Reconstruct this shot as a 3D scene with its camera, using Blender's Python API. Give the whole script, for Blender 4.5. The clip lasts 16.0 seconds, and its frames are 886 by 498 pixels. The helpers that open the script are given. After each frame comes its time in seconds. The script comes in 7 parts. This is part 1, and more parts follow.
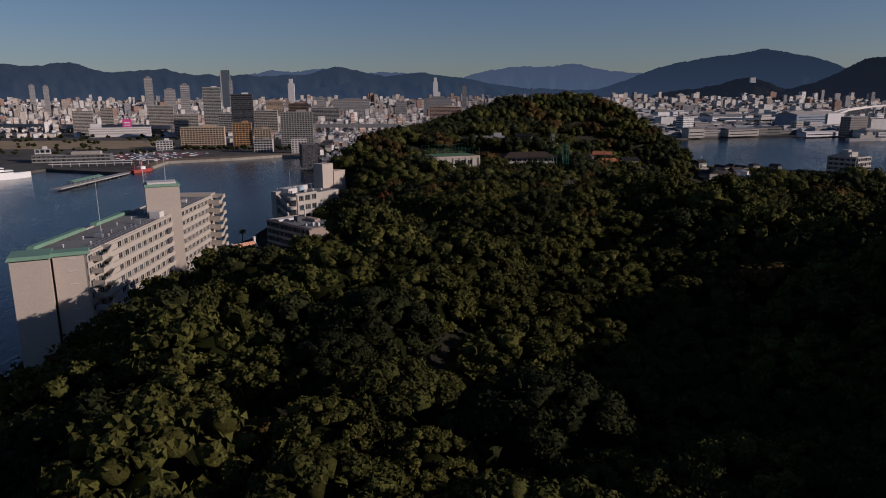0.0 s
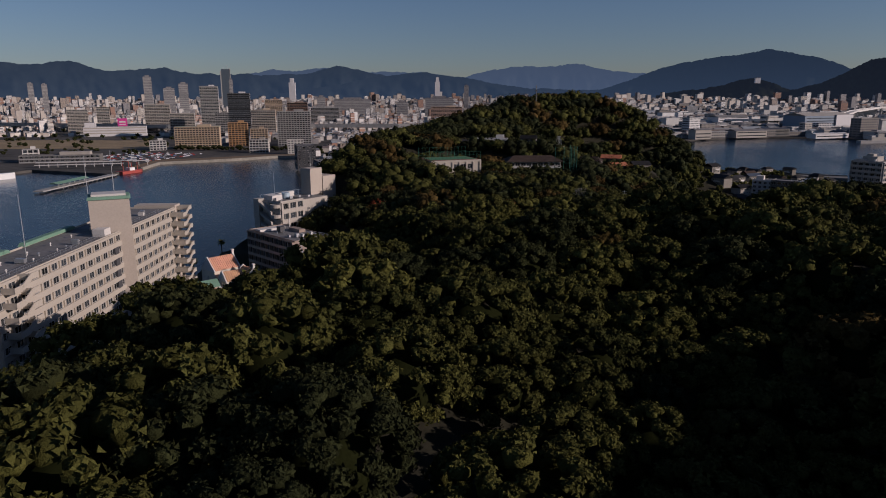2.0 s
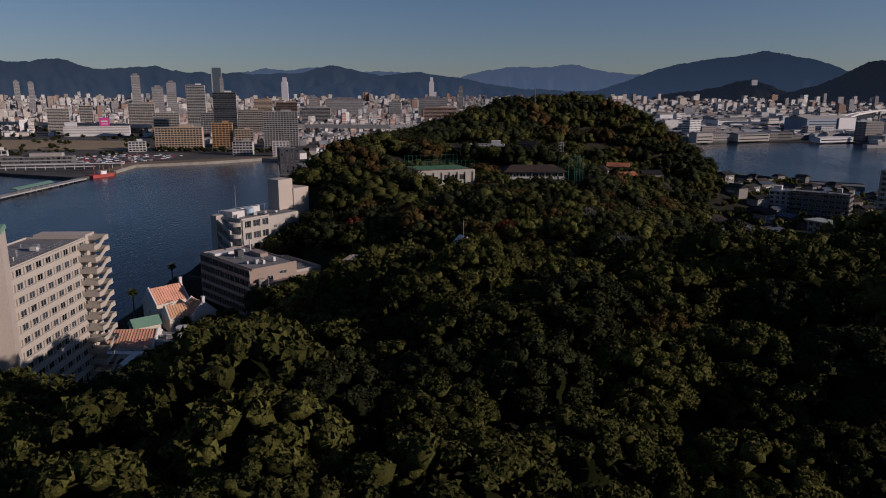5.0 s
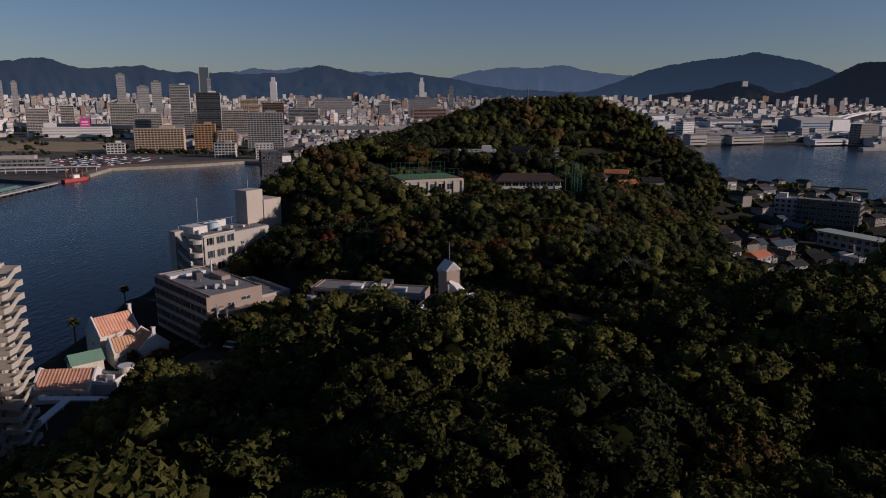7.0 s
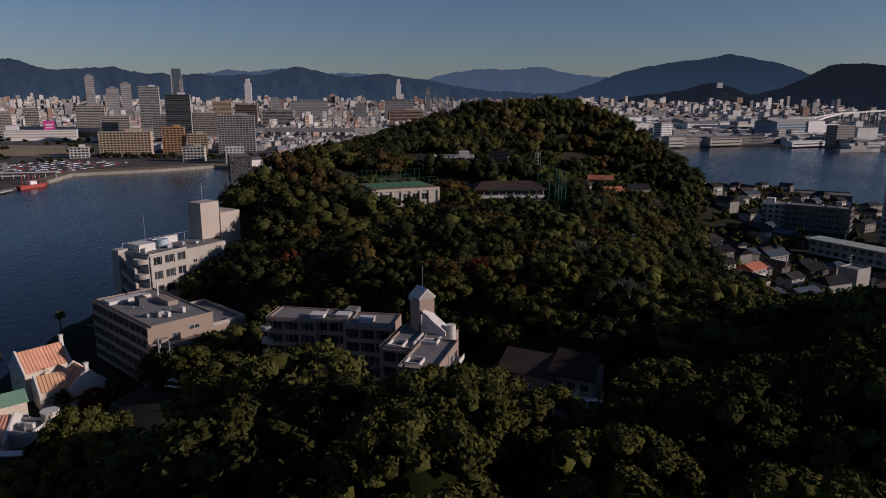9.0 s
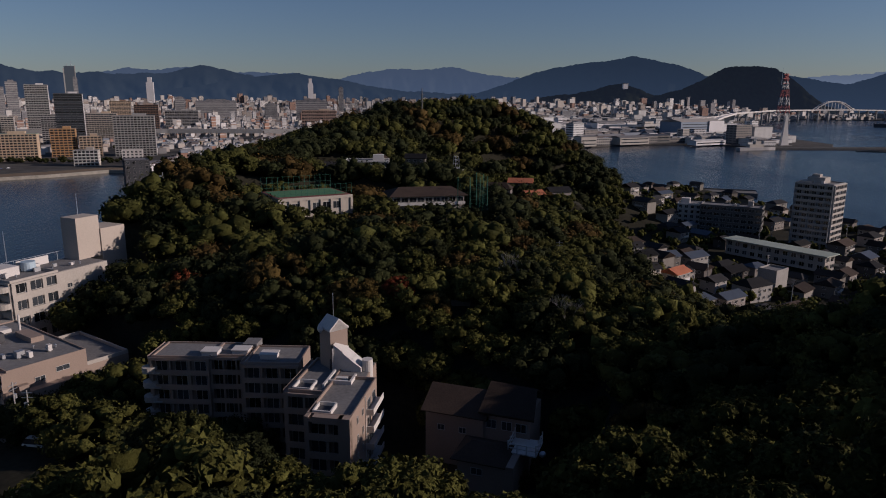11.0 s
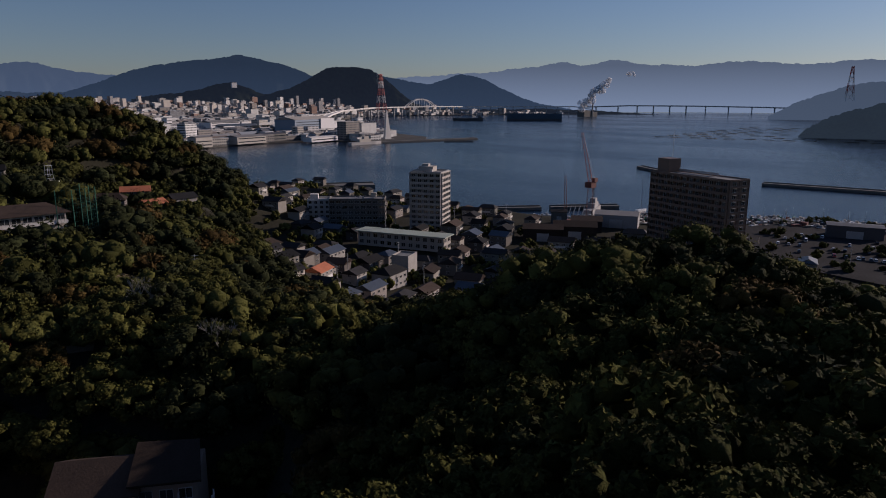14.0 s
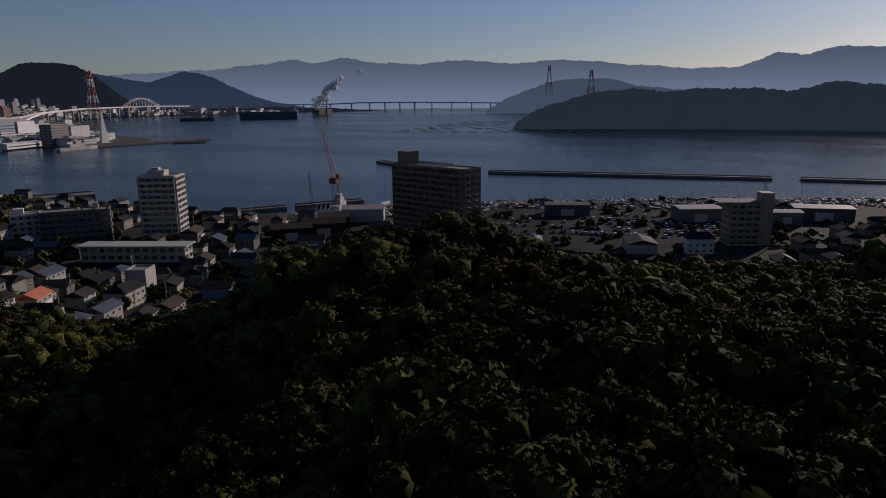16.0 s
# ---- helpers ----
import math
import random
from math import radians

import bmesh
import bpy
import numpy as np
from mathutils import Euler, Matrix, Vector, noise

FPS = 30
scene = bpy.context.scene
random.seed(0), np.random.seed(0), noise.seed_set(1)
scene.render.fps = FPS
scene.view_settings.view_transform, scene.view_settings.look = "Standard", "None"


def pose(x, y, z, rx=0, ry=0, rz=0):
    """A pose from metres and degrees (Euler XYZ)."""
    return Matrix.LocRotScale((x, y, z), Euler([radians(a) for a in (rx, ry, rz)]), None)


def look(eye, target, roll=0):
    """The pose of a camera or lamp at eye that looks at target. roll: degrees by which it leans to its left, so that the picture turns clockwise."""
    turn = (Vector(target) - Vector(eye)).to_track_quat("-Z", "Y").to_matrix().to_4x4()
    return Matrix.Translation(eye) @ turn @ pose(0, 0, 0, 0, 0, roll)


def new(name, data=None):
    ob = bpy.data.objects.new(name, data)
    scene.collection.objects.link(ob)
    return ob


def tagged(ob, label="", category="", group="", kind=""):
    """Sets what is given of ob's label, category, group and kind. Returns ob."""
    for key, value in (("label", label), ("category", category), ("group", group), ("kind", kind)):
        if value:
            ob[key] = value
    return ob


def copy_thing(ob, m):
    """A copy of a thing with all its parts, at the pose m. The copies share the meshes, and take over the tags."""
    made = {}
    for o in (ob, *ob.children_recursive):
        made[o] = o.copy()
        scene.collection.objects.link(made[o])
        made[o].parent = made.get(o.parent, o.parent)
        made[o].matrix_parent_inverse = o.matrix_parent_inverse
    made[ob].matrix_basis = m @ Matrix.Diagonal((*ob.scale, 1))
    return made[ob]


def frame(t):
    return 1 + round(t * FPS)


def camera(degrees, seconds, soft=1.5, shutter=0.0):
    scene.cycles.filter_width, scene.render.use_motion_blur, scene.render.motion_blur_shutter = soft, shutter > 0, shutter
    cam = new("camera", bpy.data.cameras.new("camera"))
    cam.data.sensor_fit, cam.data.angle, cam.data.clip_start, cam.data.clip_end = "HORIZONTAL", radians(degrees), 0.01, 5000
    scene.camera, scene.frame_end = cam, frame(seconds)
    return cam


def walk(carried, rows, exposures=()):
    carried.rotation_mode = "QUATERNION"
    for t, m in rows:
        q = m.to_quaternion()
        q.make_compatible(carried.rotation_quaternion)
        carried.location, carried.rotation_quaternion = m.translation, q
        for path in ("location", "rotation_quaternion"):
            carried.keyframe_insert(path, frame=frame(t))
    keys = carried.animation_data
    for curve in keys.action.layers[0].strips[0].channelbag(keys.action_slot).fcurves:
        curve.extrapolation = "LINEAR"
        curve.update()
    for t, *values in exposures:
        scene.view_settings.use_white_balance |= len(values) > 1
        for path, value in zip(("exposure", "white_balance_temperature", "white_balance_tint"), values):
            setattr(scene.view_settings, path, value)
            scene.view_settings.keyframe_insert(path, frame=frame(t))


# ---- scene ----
cam = camera(66.09, 16.0, soft=1.0)
PATH = [
    (0.0, pose(-0.00, 0.00, 80.00, 77.396, 0.356, -0.080)),
    (0.5, pose(0.48, 7.08, 79.85, 77.386, 0.325, -0.050)),
    (1.0, pose(0.99, 14.01, 79.82, 77.375, 0.292, 0.008)),
    (1.5, pose(1.64, 20.97, 79.75, 77.382, 0.193, 0.078)),
    (2.0, pose(2.00, 28.25, 79.70, 77.385, 0.181, 0.100)),
    (2.5, pose(2.27, 35.74, 79.63, 77.403, 0.091, 0.118)),
    (3.0, pose(2.78, 42.94, 79.65, 77.391, 0.068, 0.154)),
    (3.5, pose(3.32, 50.06, 79.74, 77.405, -0.012, 0.128)),
    (4.0, pose(3.71, 57.31, 79.87, 77.391, -0.068, -0.028)),
    (6.5, pose(6.28, 91.74, 80.87, 77.420, -0.230, -0.862)),
    (7.0, pose(6.80, 98.50, 81.13, 77.430, -0.267, -1.106)),
    (7.5, pose(7.27, 105.17, 81.47, 77.540, -0.323, -1.378)),
    (8.0, pose(7.68, 110.56, 81.56, 77.550, -0.338, -2.033)),
    (10.3, pose(9.94, 133.40, 81.55, 77.577, -0.320, -5.605)),
    (10.5, pose(10.11, 135.45, 81.64, 77.560, -0.386, -6.467)),
    (11.0, pose(10.60, 139.59, 81.62, 77.602, -0.341, -10.036)),
    (11.5, pose(11.14, 143.19, 81.50, 77.662, -0.270, -14.636)),
    (12.0, pose(11.49, 146.25, 81.34, 77.697, -0.255, -19.768)),
    (12.5, pose(11.83, 148.74, 81.20, 77.689, -0.270, -24.889)),
    (13.0, pose(12.30, 150.49, 81.08, 77.695, -0.115, -30.313)),
    (13.5, pose(12.68, 152.65, 80.82, 77.659, -0.067, -35.819)),
    (14.0, pose(13.09, 154.53, 80.57, 77.630, -0.018, -41.308)),
    (14.5, pose(13.49, 155.81, 80.21, 77.596, 0.087, -46.807)),
    (15.0, pose(13.90, 156.93, 80.01, 77.531, 0.237, -52.269)),
    (15.5, pose(14.27, 157.66, 79.84, 77.450, 0.398, -57.649)),
    (16.0, pose(14.55, 158.17, 79.64, 77.356, 0.541, -62.954)),
]
walk(cam, PATH, [(0.0, -0.47, 6030, 25), (11.0, -0.5, 6030, 25), (13.0, -0.34, 6060, 26), (14.5, -0.38, 6080, 26), (16.0, -0.6, 6100, 27)])

# ---- light ----
SUN_AZ, SUN_EL = 105.0, 18.5          # degrees clockwise from +y, and above the horizon
world = bpy.data.worlds.new("world")
scene.world = world
world.use_nodes = True
wn = world.node_tree.nodes
sky = wn.new("ShaderNodeTexSky")
sky.sky_type = "NISHITA"
sky.sun_disc = False
sky.sun_elevation, sky.sun_rotation = radians(SUN_EL), radians(SUN_AZ)
sky.air_density, sky.dust_density, sky.ozone_density = 1.0, 0.3, 4.0
wn["Background"].inputs["Strength"].default_value = 0.066
world.node_tree.links.new(sky.outputs["Color"], wn["Background"].inputs["Color"])
sun_data = bpy.data.lights.new("sun", "SUN")
sun_data.energy, sun_data.angle, sun_data.color = 4.9, radians(0.53), (1.0, 0.87, 0.70)
sun = new("sun", sun_data)
sun_dir = Vector((math.sin(radians(SUN_AZ)) * math.cos(radians(SUN_EL)), math.cos(radians(SUN_AZ)) * math.cos(radians(SUN_EL)), math.sin(radians(SUN_EL))))
sun.matrix_world = look(sun_dir * 900, (0, 0, 0))

# ---- materials ----
def mat(name, col, rough=0.8, var=0.15, scale=0.5, fine=6.0, bump=0.0, metal=0.0, spec=0.4, by=None, hue=0.0, spread=0.2):
    """Surface with large stains, fine grain, relief; by 'object' or 'island' varies each piece."""
    m = bpy.data.materials.new(name)
    m.use_nodes = True
    nt, b = m.node_tree, m.node_tree.nodes["Principled BSDF"]
    N, K = nt.nodes.new, nt.links.new
    b.inputs["Roughness"].default_value, b.inputs["Metallic"].default_value = rough, metal
    b.inputs["Specular IOR Level"].default_value = spec
    co = N("ShaderNodeNewGeometry")
    n1, n2 = N("ShaderNodeTexNoise"), N("ShaderNodeTexNoise")
    n1.inputs["Scale"].default_value, n2.inputs["Scale"].default_value = scale, fine
    n1.inputs["Detail"].default_value = 4
    K(co.outputs["Position"], n1.inputs["Vector"])
    K(co.outputs["Position"], n2.inputs["Vector"])
    add = N("ShaderNodeMath")
    add.operation = "ADD"
    K(n1.outputs["Fac"], add.inputs[0])
    K(n2.outputs["Fac"], add.inputs[1])
    mr = N("ShaderNodeMapRange")
    mr.inputs["From Min"].default_value, mr.inputs["From Max"].default_value = 0.6, 1.4
    mr.inputs["To Min"].default_value, mr.inputs["To Max"].default_value = 1 - var, 1 + var
    K(add.outputs[0], mr.inputs["Value"])
    hsv = N("ShaderNodeHueSaturation")
    hsv.inputs["Color"].default_value = (*col, 1)
    val = mr.outputs["Result"]
    if by:
        if by == "object":
            src = N("ShaderNodeObjectInfo").outputs["Random"]
        else:
            src = co.outputs["Random Per Island"]
        m2 = N("ShaderNodeMapRange")
        m2.inputs["To Min"].default_value, m2.inputs["To Max"].default_value = 1 - spread, 1 + spread
        K(src, m2.inputs["Value"])
        mul = N("ShaderNodeMath")
        mul.operation = "MULTIPLY"
        K(val, mul.inputs[0])
        K(m2.outputs["Result"], mul.inputs[1])
        val = mul.outputs[0]
        if hue:
            wrap = N("ShaderNodeMath")
            wrap.operation = "MULTIPLY"
            wrap.inputs[1].default_value = 7.31
            fr = N("ShaderNodeMath")
            fr.operation = "FRACT"
            m3 = N("ShaderNodeMapRange")
            m3.inputs["To Min"].default_value, m3.inputs["To Max"].default_value = 0.5 - hue, 0.5 + hue
            K(src, wrap.inputs[0])
            K(wrap.outputs[0], fr.inputs[0])
            K(fr.outputs[0], m3.inputs["Value"])
            K(m3.outputs["Result"], hsv.inputs["Hue"])
    K(val, hsv.inputs["Value"])
    K(hsv.outputs["Color"], b.inputs["Base Color"])
    if bump:
        bp = N("ShaderNodeBump")
        bp.inputs["Strength"].default_value, bp.inputs["Distance"].default_value = bump, 0.1
        K(n2.outputs["Fac"], bp.inputs["Height"])
        K(bp.outputs["Normal"], b.inputs["Normal"])
    return m


def palette(name, cols, rough=0.8, var=0.2, scale=0.12):
    """Each island takes one of several colours."""
    m = mat(name, cols[0], rough, var, scale, 1.0)
    nt = m.node_tree
    hsv = next(n for n in nt.nodes if n.type == "HUE_SAT")
    ramp = nt.nodes.new("ShaderNodeValToRGB")
    ramp.color_ramp.interpolation = "CONSTANT"
    el = ramp.color_ramp.elements
    for i, c in enumerate(cols):
        e = el[i] if i < 2 else el.new(i / len(cols))
        e.position, e.color = i / len(cols), (*c, 1)
    geo = next(n for n in nt.nodes if n.type == "NEW_GEOMETRY")
    nt.links.new(geo.outputs["Random Per Island"], ramp.inputs["Fac"])
    nt.links.new(ramp.outputs["Color"], hsv.inputs["Color"])
    return m


def striped(name, cols, storey=3.2, share=0.5):
    """Walls of far blocks, with a dark window strip in each storey broken up along its length."""
    m = palette(name, cols)
    nt = m.node_tree
    N, K = nt.nodes.new, nt.links.new
    geo = next(n for n in nt.nodes if n.type == "NEW_GEOMETRY")
    b = nt.nodes["Principled BSDF"]
    sep = N("ShaderNodeSeparateXYZ")
    K(geo.outputs["Position"], sep.inputs[0])
    def op(kind, a, c):
        n = N("ShaderNodeMath")
        n.operation = kind
        for i, q in enumerate((a, c)):
            if isinstance(q, (int, float)):
                n.inputs[i].default_value = q
            else:
                K(q, n.inputs[i])
        return n.outputs[0]
    row = op("GREATER_THAN", op("FRACT", op("DIVIDE", sep.outputs["Z"], storey), 0), share)
    col = op("GREATER_THAN", op("FRACT", op("DIVIDE", op("ADD", sep.outputs["X"], op("MULTIPLY", sep.outputs["Y"], 0.83)), storey * 1.1), 0), 0.34)
    some = op("GREATER_THAN", geo.outputs["Random Per Island"], 0.22)
    mix = N("ShaderNodeMix")
    mix.data_type = "RGBA"
    K(op("MULTIPLY", op("MULTIPLY", row, col), some), mix.inputs["Factor"])
    src = b.inputs["Base Color"].links[0].from_socket
    K(src, mix.inputs["A"])
    mix.inputs["B"].default_value = (0.05, 0.055, 0.065, 1)
    K(mix.outputs["Result"], b.inputs["Base Color"])
    return m


def leaf_mat(name, a, b2, spread=0.55, shine=0.03):
    """Leaves: a mix of two greens by tree and by clump, some light let through."""
    m = bpy.data.materials.new(name)
    m.use_nodes = True
    nt, b = m.node_tree, m.node_tree.nodes["Principled BSDF"]
    N, K = nt.nodes.new, nt.links.new
    geo, ob = N("ShaderNodeNewGeometry"), N("ShaderNodeObjectInfo")
    n = N("ShaderNodeTexNoise")
    n.inputs["Scale"].default_value, n.inputs["Detail"].default_value = 0.09, 3
    K(geo.outputs["Position"], n.inputs["Vector"])
    s = N("ShaderNodeMath")
    s.operation = "ADD"
    K(n.outputs["Fac"], s.inputs[0])
    K(ob.outputs["Random"], s.inputs[1])
    mr = N("ShaderNodeMapRange")
    mr.inputs["From Min"].default_value, mr.inputs["From Max"].default_value = 0.35, 1.5
    K(s.outputs[0], mr.inputs["Value"])
    mix = N("ShaderNodeMix")
    mix.data_type = "RGBA"
    mix.inputs["A"].default_value, mix.inputs["B"].default_value = (*a, 1), (*b2, 1)
    K(mr.outputs["Result"], mix.inputs["Factor"])
    hsv = N("ShaderNodeHueSaturation")
    m2 = N("ShaderNodeMapRange")
    m2.inputs["To Min"].default_value, m2.inputs["To Max"].default_value = 1 - spread, 1 + spread
    K(geo.outputs["Random Per Island"], m2.inputs["Value"])
    K(m2.outputs["Result"], hsv.inputs["Value"])
    K(mix.outputs["Result"], hsv.inputs["Color"])
    K(hsv.outputs["Color"], b.inputs["Base Color"])
    grain = N("ShaderNodeTexNoise")
    grain.inputs["Scale"].default_value, grain.inputs["Detail"].default_value, grain.inputs["Roughness"].default_value = 3.0, 6, 0.65
    K(geo.outputs["Position"], grain.inputs["Vector"])
    bp = N("ShaderNodeBump")
    bp.inputs["Strength"].default_value, bp.inputs["Distance"].default_value = 1.0, 0.4
    K(grain.outputs["Fac"], bp.inputs["Height"])
    K(bp.outputs["Normal"], b.inputs["Normal"])
    b.inputs["Roughness"].default_value = 0.8
    b.inputs["Specular IOR Level"].default_value = shine
    tr = N("ShaderNodeBsdfTranslucent")
    K(hsv.outputs["Color"], tr.inputs["Color"])
    ms = N("ShaderNodeMixShader")
    ms.inputs["Fac"].default_value = 0.012
    K(b.outputs[0], ms.inputs[1])
    K(tr.outputs[0], ms.inputs[2])
    K(ms.outputs[0], nt.nodes["Material Output"].inputs["Surface"])
    return m


def water_mat():
    m = bpy.data.materials.new("sea_water")
    m.use_nodes = True
    nt, b = m.node_tree, m.node_tree.nodes["Principled BSDF"]
    N, K = nt.nodes.new, nt.links.new
    geo = N("ShaderNodeNewGeometry")
    big = N("ShaderNodeTexNoise")
    big.inputs["Scale"].default_value, big.inputs["Detail"].default_value = 0.006, 5
    stretch = N("ShaderNodeMapping")
    stretch.inputs["Scale"].default_value = (1.0, 0.35, 1.0)
    stretch.inputs["Rotation"].default_value = (0, 0, radians(35))
    K(geo.outputs["Position"], stretch.inputs["Vector"])
    K(stretch.outputs["Vector"], big.inputs["Vector"])
    ramp = N("ShaderNodeMapRange")
    ramp.inputs["From Min"].default_value, ramp.inputs["From Max"].default_value = 0.35, 0.7
    ramp.inputs["To Min"].default_value, ramp.inputs["To Max"].default_value = 0.10, 0.24
    K(big.outputs["Fac"], ramp.inputs["Value"])
    K(ramp.outputs["Result"], b.inputs["Roughness"])
    b.inputs["Base Color"].default_value = (0.004, 0.012, 0.028, 1)
    b.inputs["IOR"].default_value = 1.2
    w = N("ShaderNodeTexNoise")
    w.inputs["Scale"].default_value, w.inputs["Detail"].default_value = 0.45, 5
    K(stretch.outputs["Vector"], w.inputs["Vector"])
    bp = N("ShaderNodeBump")
    bp.inputs["Strength"].default_value, bp.inputs["Distance"].default_value = 0.6, 0.5
    K(w.outputs["Fac"], bp.inputs["Height"])
    K(bp.outputs["Normal"], b.inputs["Normal"])
    return m


def haze_glow_mat(name, col, glow, strength, low=1.25, grain=0.02):
    """Far hills; the haze before them is painted on as a bluish glow."""
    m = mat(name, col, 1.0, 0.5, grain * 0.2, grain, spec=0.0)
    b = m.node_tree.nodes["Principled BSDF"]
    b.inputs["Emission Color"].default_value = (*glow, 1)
    # painted haze: the glow gets stronger towards sea level
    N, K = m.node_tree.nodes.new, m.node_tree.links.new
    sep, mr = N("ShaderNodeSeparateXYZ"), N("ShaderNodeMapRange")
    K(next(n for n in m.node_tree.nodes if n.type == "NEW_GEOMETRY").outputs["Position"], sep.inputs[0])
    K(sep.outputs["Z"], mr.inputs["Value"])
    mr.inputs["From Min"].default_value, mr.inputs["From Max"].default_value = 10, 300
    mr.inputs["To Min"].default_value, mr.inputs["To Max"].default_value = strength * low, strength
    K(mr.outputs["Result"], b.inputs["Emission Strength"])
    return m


M_water = water_mat()
M_earth = mat("bare_earth", (0.20, 0.15, 0.10), 0.95, 0.25, 0.1, 1.5, 0.4, spec=0.1)
M_asphalt = mat("asphalt", (0.036, 0.035, 0.036), 0.95, 0.45, 0.07, 1.2, 0.2, spec=0.03)
M_cityland = mat("city_ground", (0.085, 0.08, 0.072), 0.95, 0.45, 0.012, 0.08, spec=0.1)
M_grass = mat("dry_grass", (0.27, 0.20, 0.11), 0.95, 0.35, 0.02, 0.3)
M_conc = mat("concrete", (0.33, 0.32, 0.30), 0.85, 0.2, 0.12, 2.0, 0.15)
M_dconc = mat("dark_concrete", (0.13, 0.125, 0.115), 0.9, 0.3, 0.1, 2.0, 0.2)
M_stone = mat("sea_wall_stone", (0.26, 0.24, 0.20), 0.9, 0.35, 0.2, 1.5, 0.4)
M_beige = mat("beige_render", (0.43, 0.37, 0.31), 0.85, 0.1, 0.07, 2.5, 0.1)
M_lbeige = mat("pale_beige_panel", (0.41, 0.365, 0.305), 0.8, 0.1, 0.1, 3.0)
M_tan = mat("tan_tile_cladding", (0.29, 0.22, 0.175), 0.6, 0.12, 0.15, 4.0)
M_white = mat("white_paint", (0.58, 0.55, 0.51), 0.7, 0.1, 0.15, 3.0)
M_offwhite = mat("off_white_wall", (0.38, 0.345, 0.30), 0.8, 0.14, 0.12, 2.0)
M_roofgrey = mat("grey_roof_membrane", (0.17, 0.165, 0.16), 0.85, 0.3, 0.12, 1.5, 0.1)
M_brown = mat("brown_tile_cladding", (0.17, 0.105, 0.075), 0.55, 0.15, 0.15, 4.0)
M_grey = mat("grey_wall", (0.30, 0.29, 0.28), 0.8, 0.18, 0.1, 2.0)
# cladding colour, also used to paint shade in openings and recesses
M_darkbld = mat("dark_cladding_and_shade", (0.06, 0.06, 0.065), 0.6, 0.2, 0.1, 2.0)
M_green = mat("copper_green_roof", (0.15, 0.27, 0.19), 0.6, 0.15, 0.2, 2.0)
M_court = mat("green_court_surface", (0.06, 0.17, 0.08), 0.8, 0.15, 0.1, 2.0)
M_courtred = mat("red_court_border", (0.19, 0.06, 0.045), 0.8, 0.15, 0.1, 2.0)
M_terra = mat("terracotta_tile", (0.52, 0.28, 0.17), 0.75, 0.25, 0.4, 3.0, by="object", spread=0.25, hue=0.015)
M_cream = mat("cream_plaster", (0.60, 0.52, 0.42), 0.85, 0.12, 0.2, 2.0)
M_tile = mat("dark_roof_tile", (0.024, 0.023, 0.023), 0.75, 0.3, 0.3, 3.0, 0.3, spec=0.12, by="object", spread=0.6)
M_brtile = mat("brown_roof_tile", (0.048, 0.034, 0.026), 0.8, 0.25, 0.3, 3.0, 0.3, spec=0.12, by="object", spread=0.4)
M_ortile = mat("orange_roof_tile", (0.45, 0.15, 0.07), 0.6, 0.2, 0.3, 3.0, 0.3)
M_bltile = mat("blue_metal_roof", (0.062, 0.075, 0.095), 0.45, 0.2, 0.3, 3.0)
M_hwhite = mat("weathered_white_wall", (0.30, 0.28, 0.255), 0.85, 0.2, 0.2, 2.0)
M_plaster = mat("house_plaster", (0.21, 0.19, 0.165), 0.85, 0.2, 0.3, 3.0, spec=0.1, by="object", spread=0.6, hue=0.02)
M_steel = mat("galvanised_steel", (0.42, 0.43, 0.44), 0.45, 0.15, 0.5, 4.0, metal=0.7)
M_rust = mat("rust_red_paint", (0.17, 0.055, 0.04), 0.7, 0.25, 0.4, 3.0)
M_redw = mat("signal_red_paint", (0.34, 0.06, 0.045), 0.6, 0.12, 0.3, 3.0)
M_net = mat("green_netting", (0.03, 0.12, 0.08), 0.9, 0.2, 0.5, 3.0)
M_bark = mat("bark", (0.10, 0.075, 0.055), 0.95, 0.3, 1.0, 6.0, 0.5)
M_palebark = mat("pale_bare_branch", (0.30, 0.26, 0.22), 0.9, 0.2, 1.0, 6.0)
M_rubber = mat("tyre_rubber", (0.02, 0.02, 0.02), 0.85, 0.1, 2.0, 8.0)
M_car = palette("car_paint", [(0.75, 0.75, 0.75), (0.05, 0.05, 0.055), (0.35, 0.36, 0.38), (0.72, 0.73, 0.75), (0.10, 0.14, 0.25), (0.30, 0.04, 0.03)], 0.25, 0.05)
M_hull = mat("boat_white", (0.70, 0.70, 0.68), 0.4, 0.1, 0.5, 3.0)
M_raft = mat("weathered_raft", (0.13, 0.12, 0.10), 0.9, 0.3, 0.2, 2.0)
M_glass = mat("window_glass", (0.03, 0.035, 0.04), 0.12, 0.3, 0.6, 2.0, spec=0.6, by="object", spread=0.8)
M_frame = mat("aluminium_frame", (0.50, 0.48, 0.45), 0.5, 0.1, 1.0, 5.0, metal=0.3)
M_leaf = leaf_mat("evergreen_leaves", (0.036, 0.039, 0.012), (0.086, 0.084, 0.022))
M_leafd = leaf_mat("dark_evergreen_leaves", (0.018, 0.022, 0.010), (0.036, 0.040, 0.015))
M_leafo = leaf_mat("autumn_leaves", (0.058, 0.036, 0.014), (0.085, 0.060, 0.018))
M_leafr = leaf_mat("red_maple_leaves", (0.12, 0.028, 0.014), (0.17, 0.05, 0.022))
# near-black colour paints in the shade inside a crown
M_inner_shade = mat("shaded_inner_foliage", (0.012, 0.014, 0.005), 1.0, 0.3, 0.5, 3.0, spec=0.0)
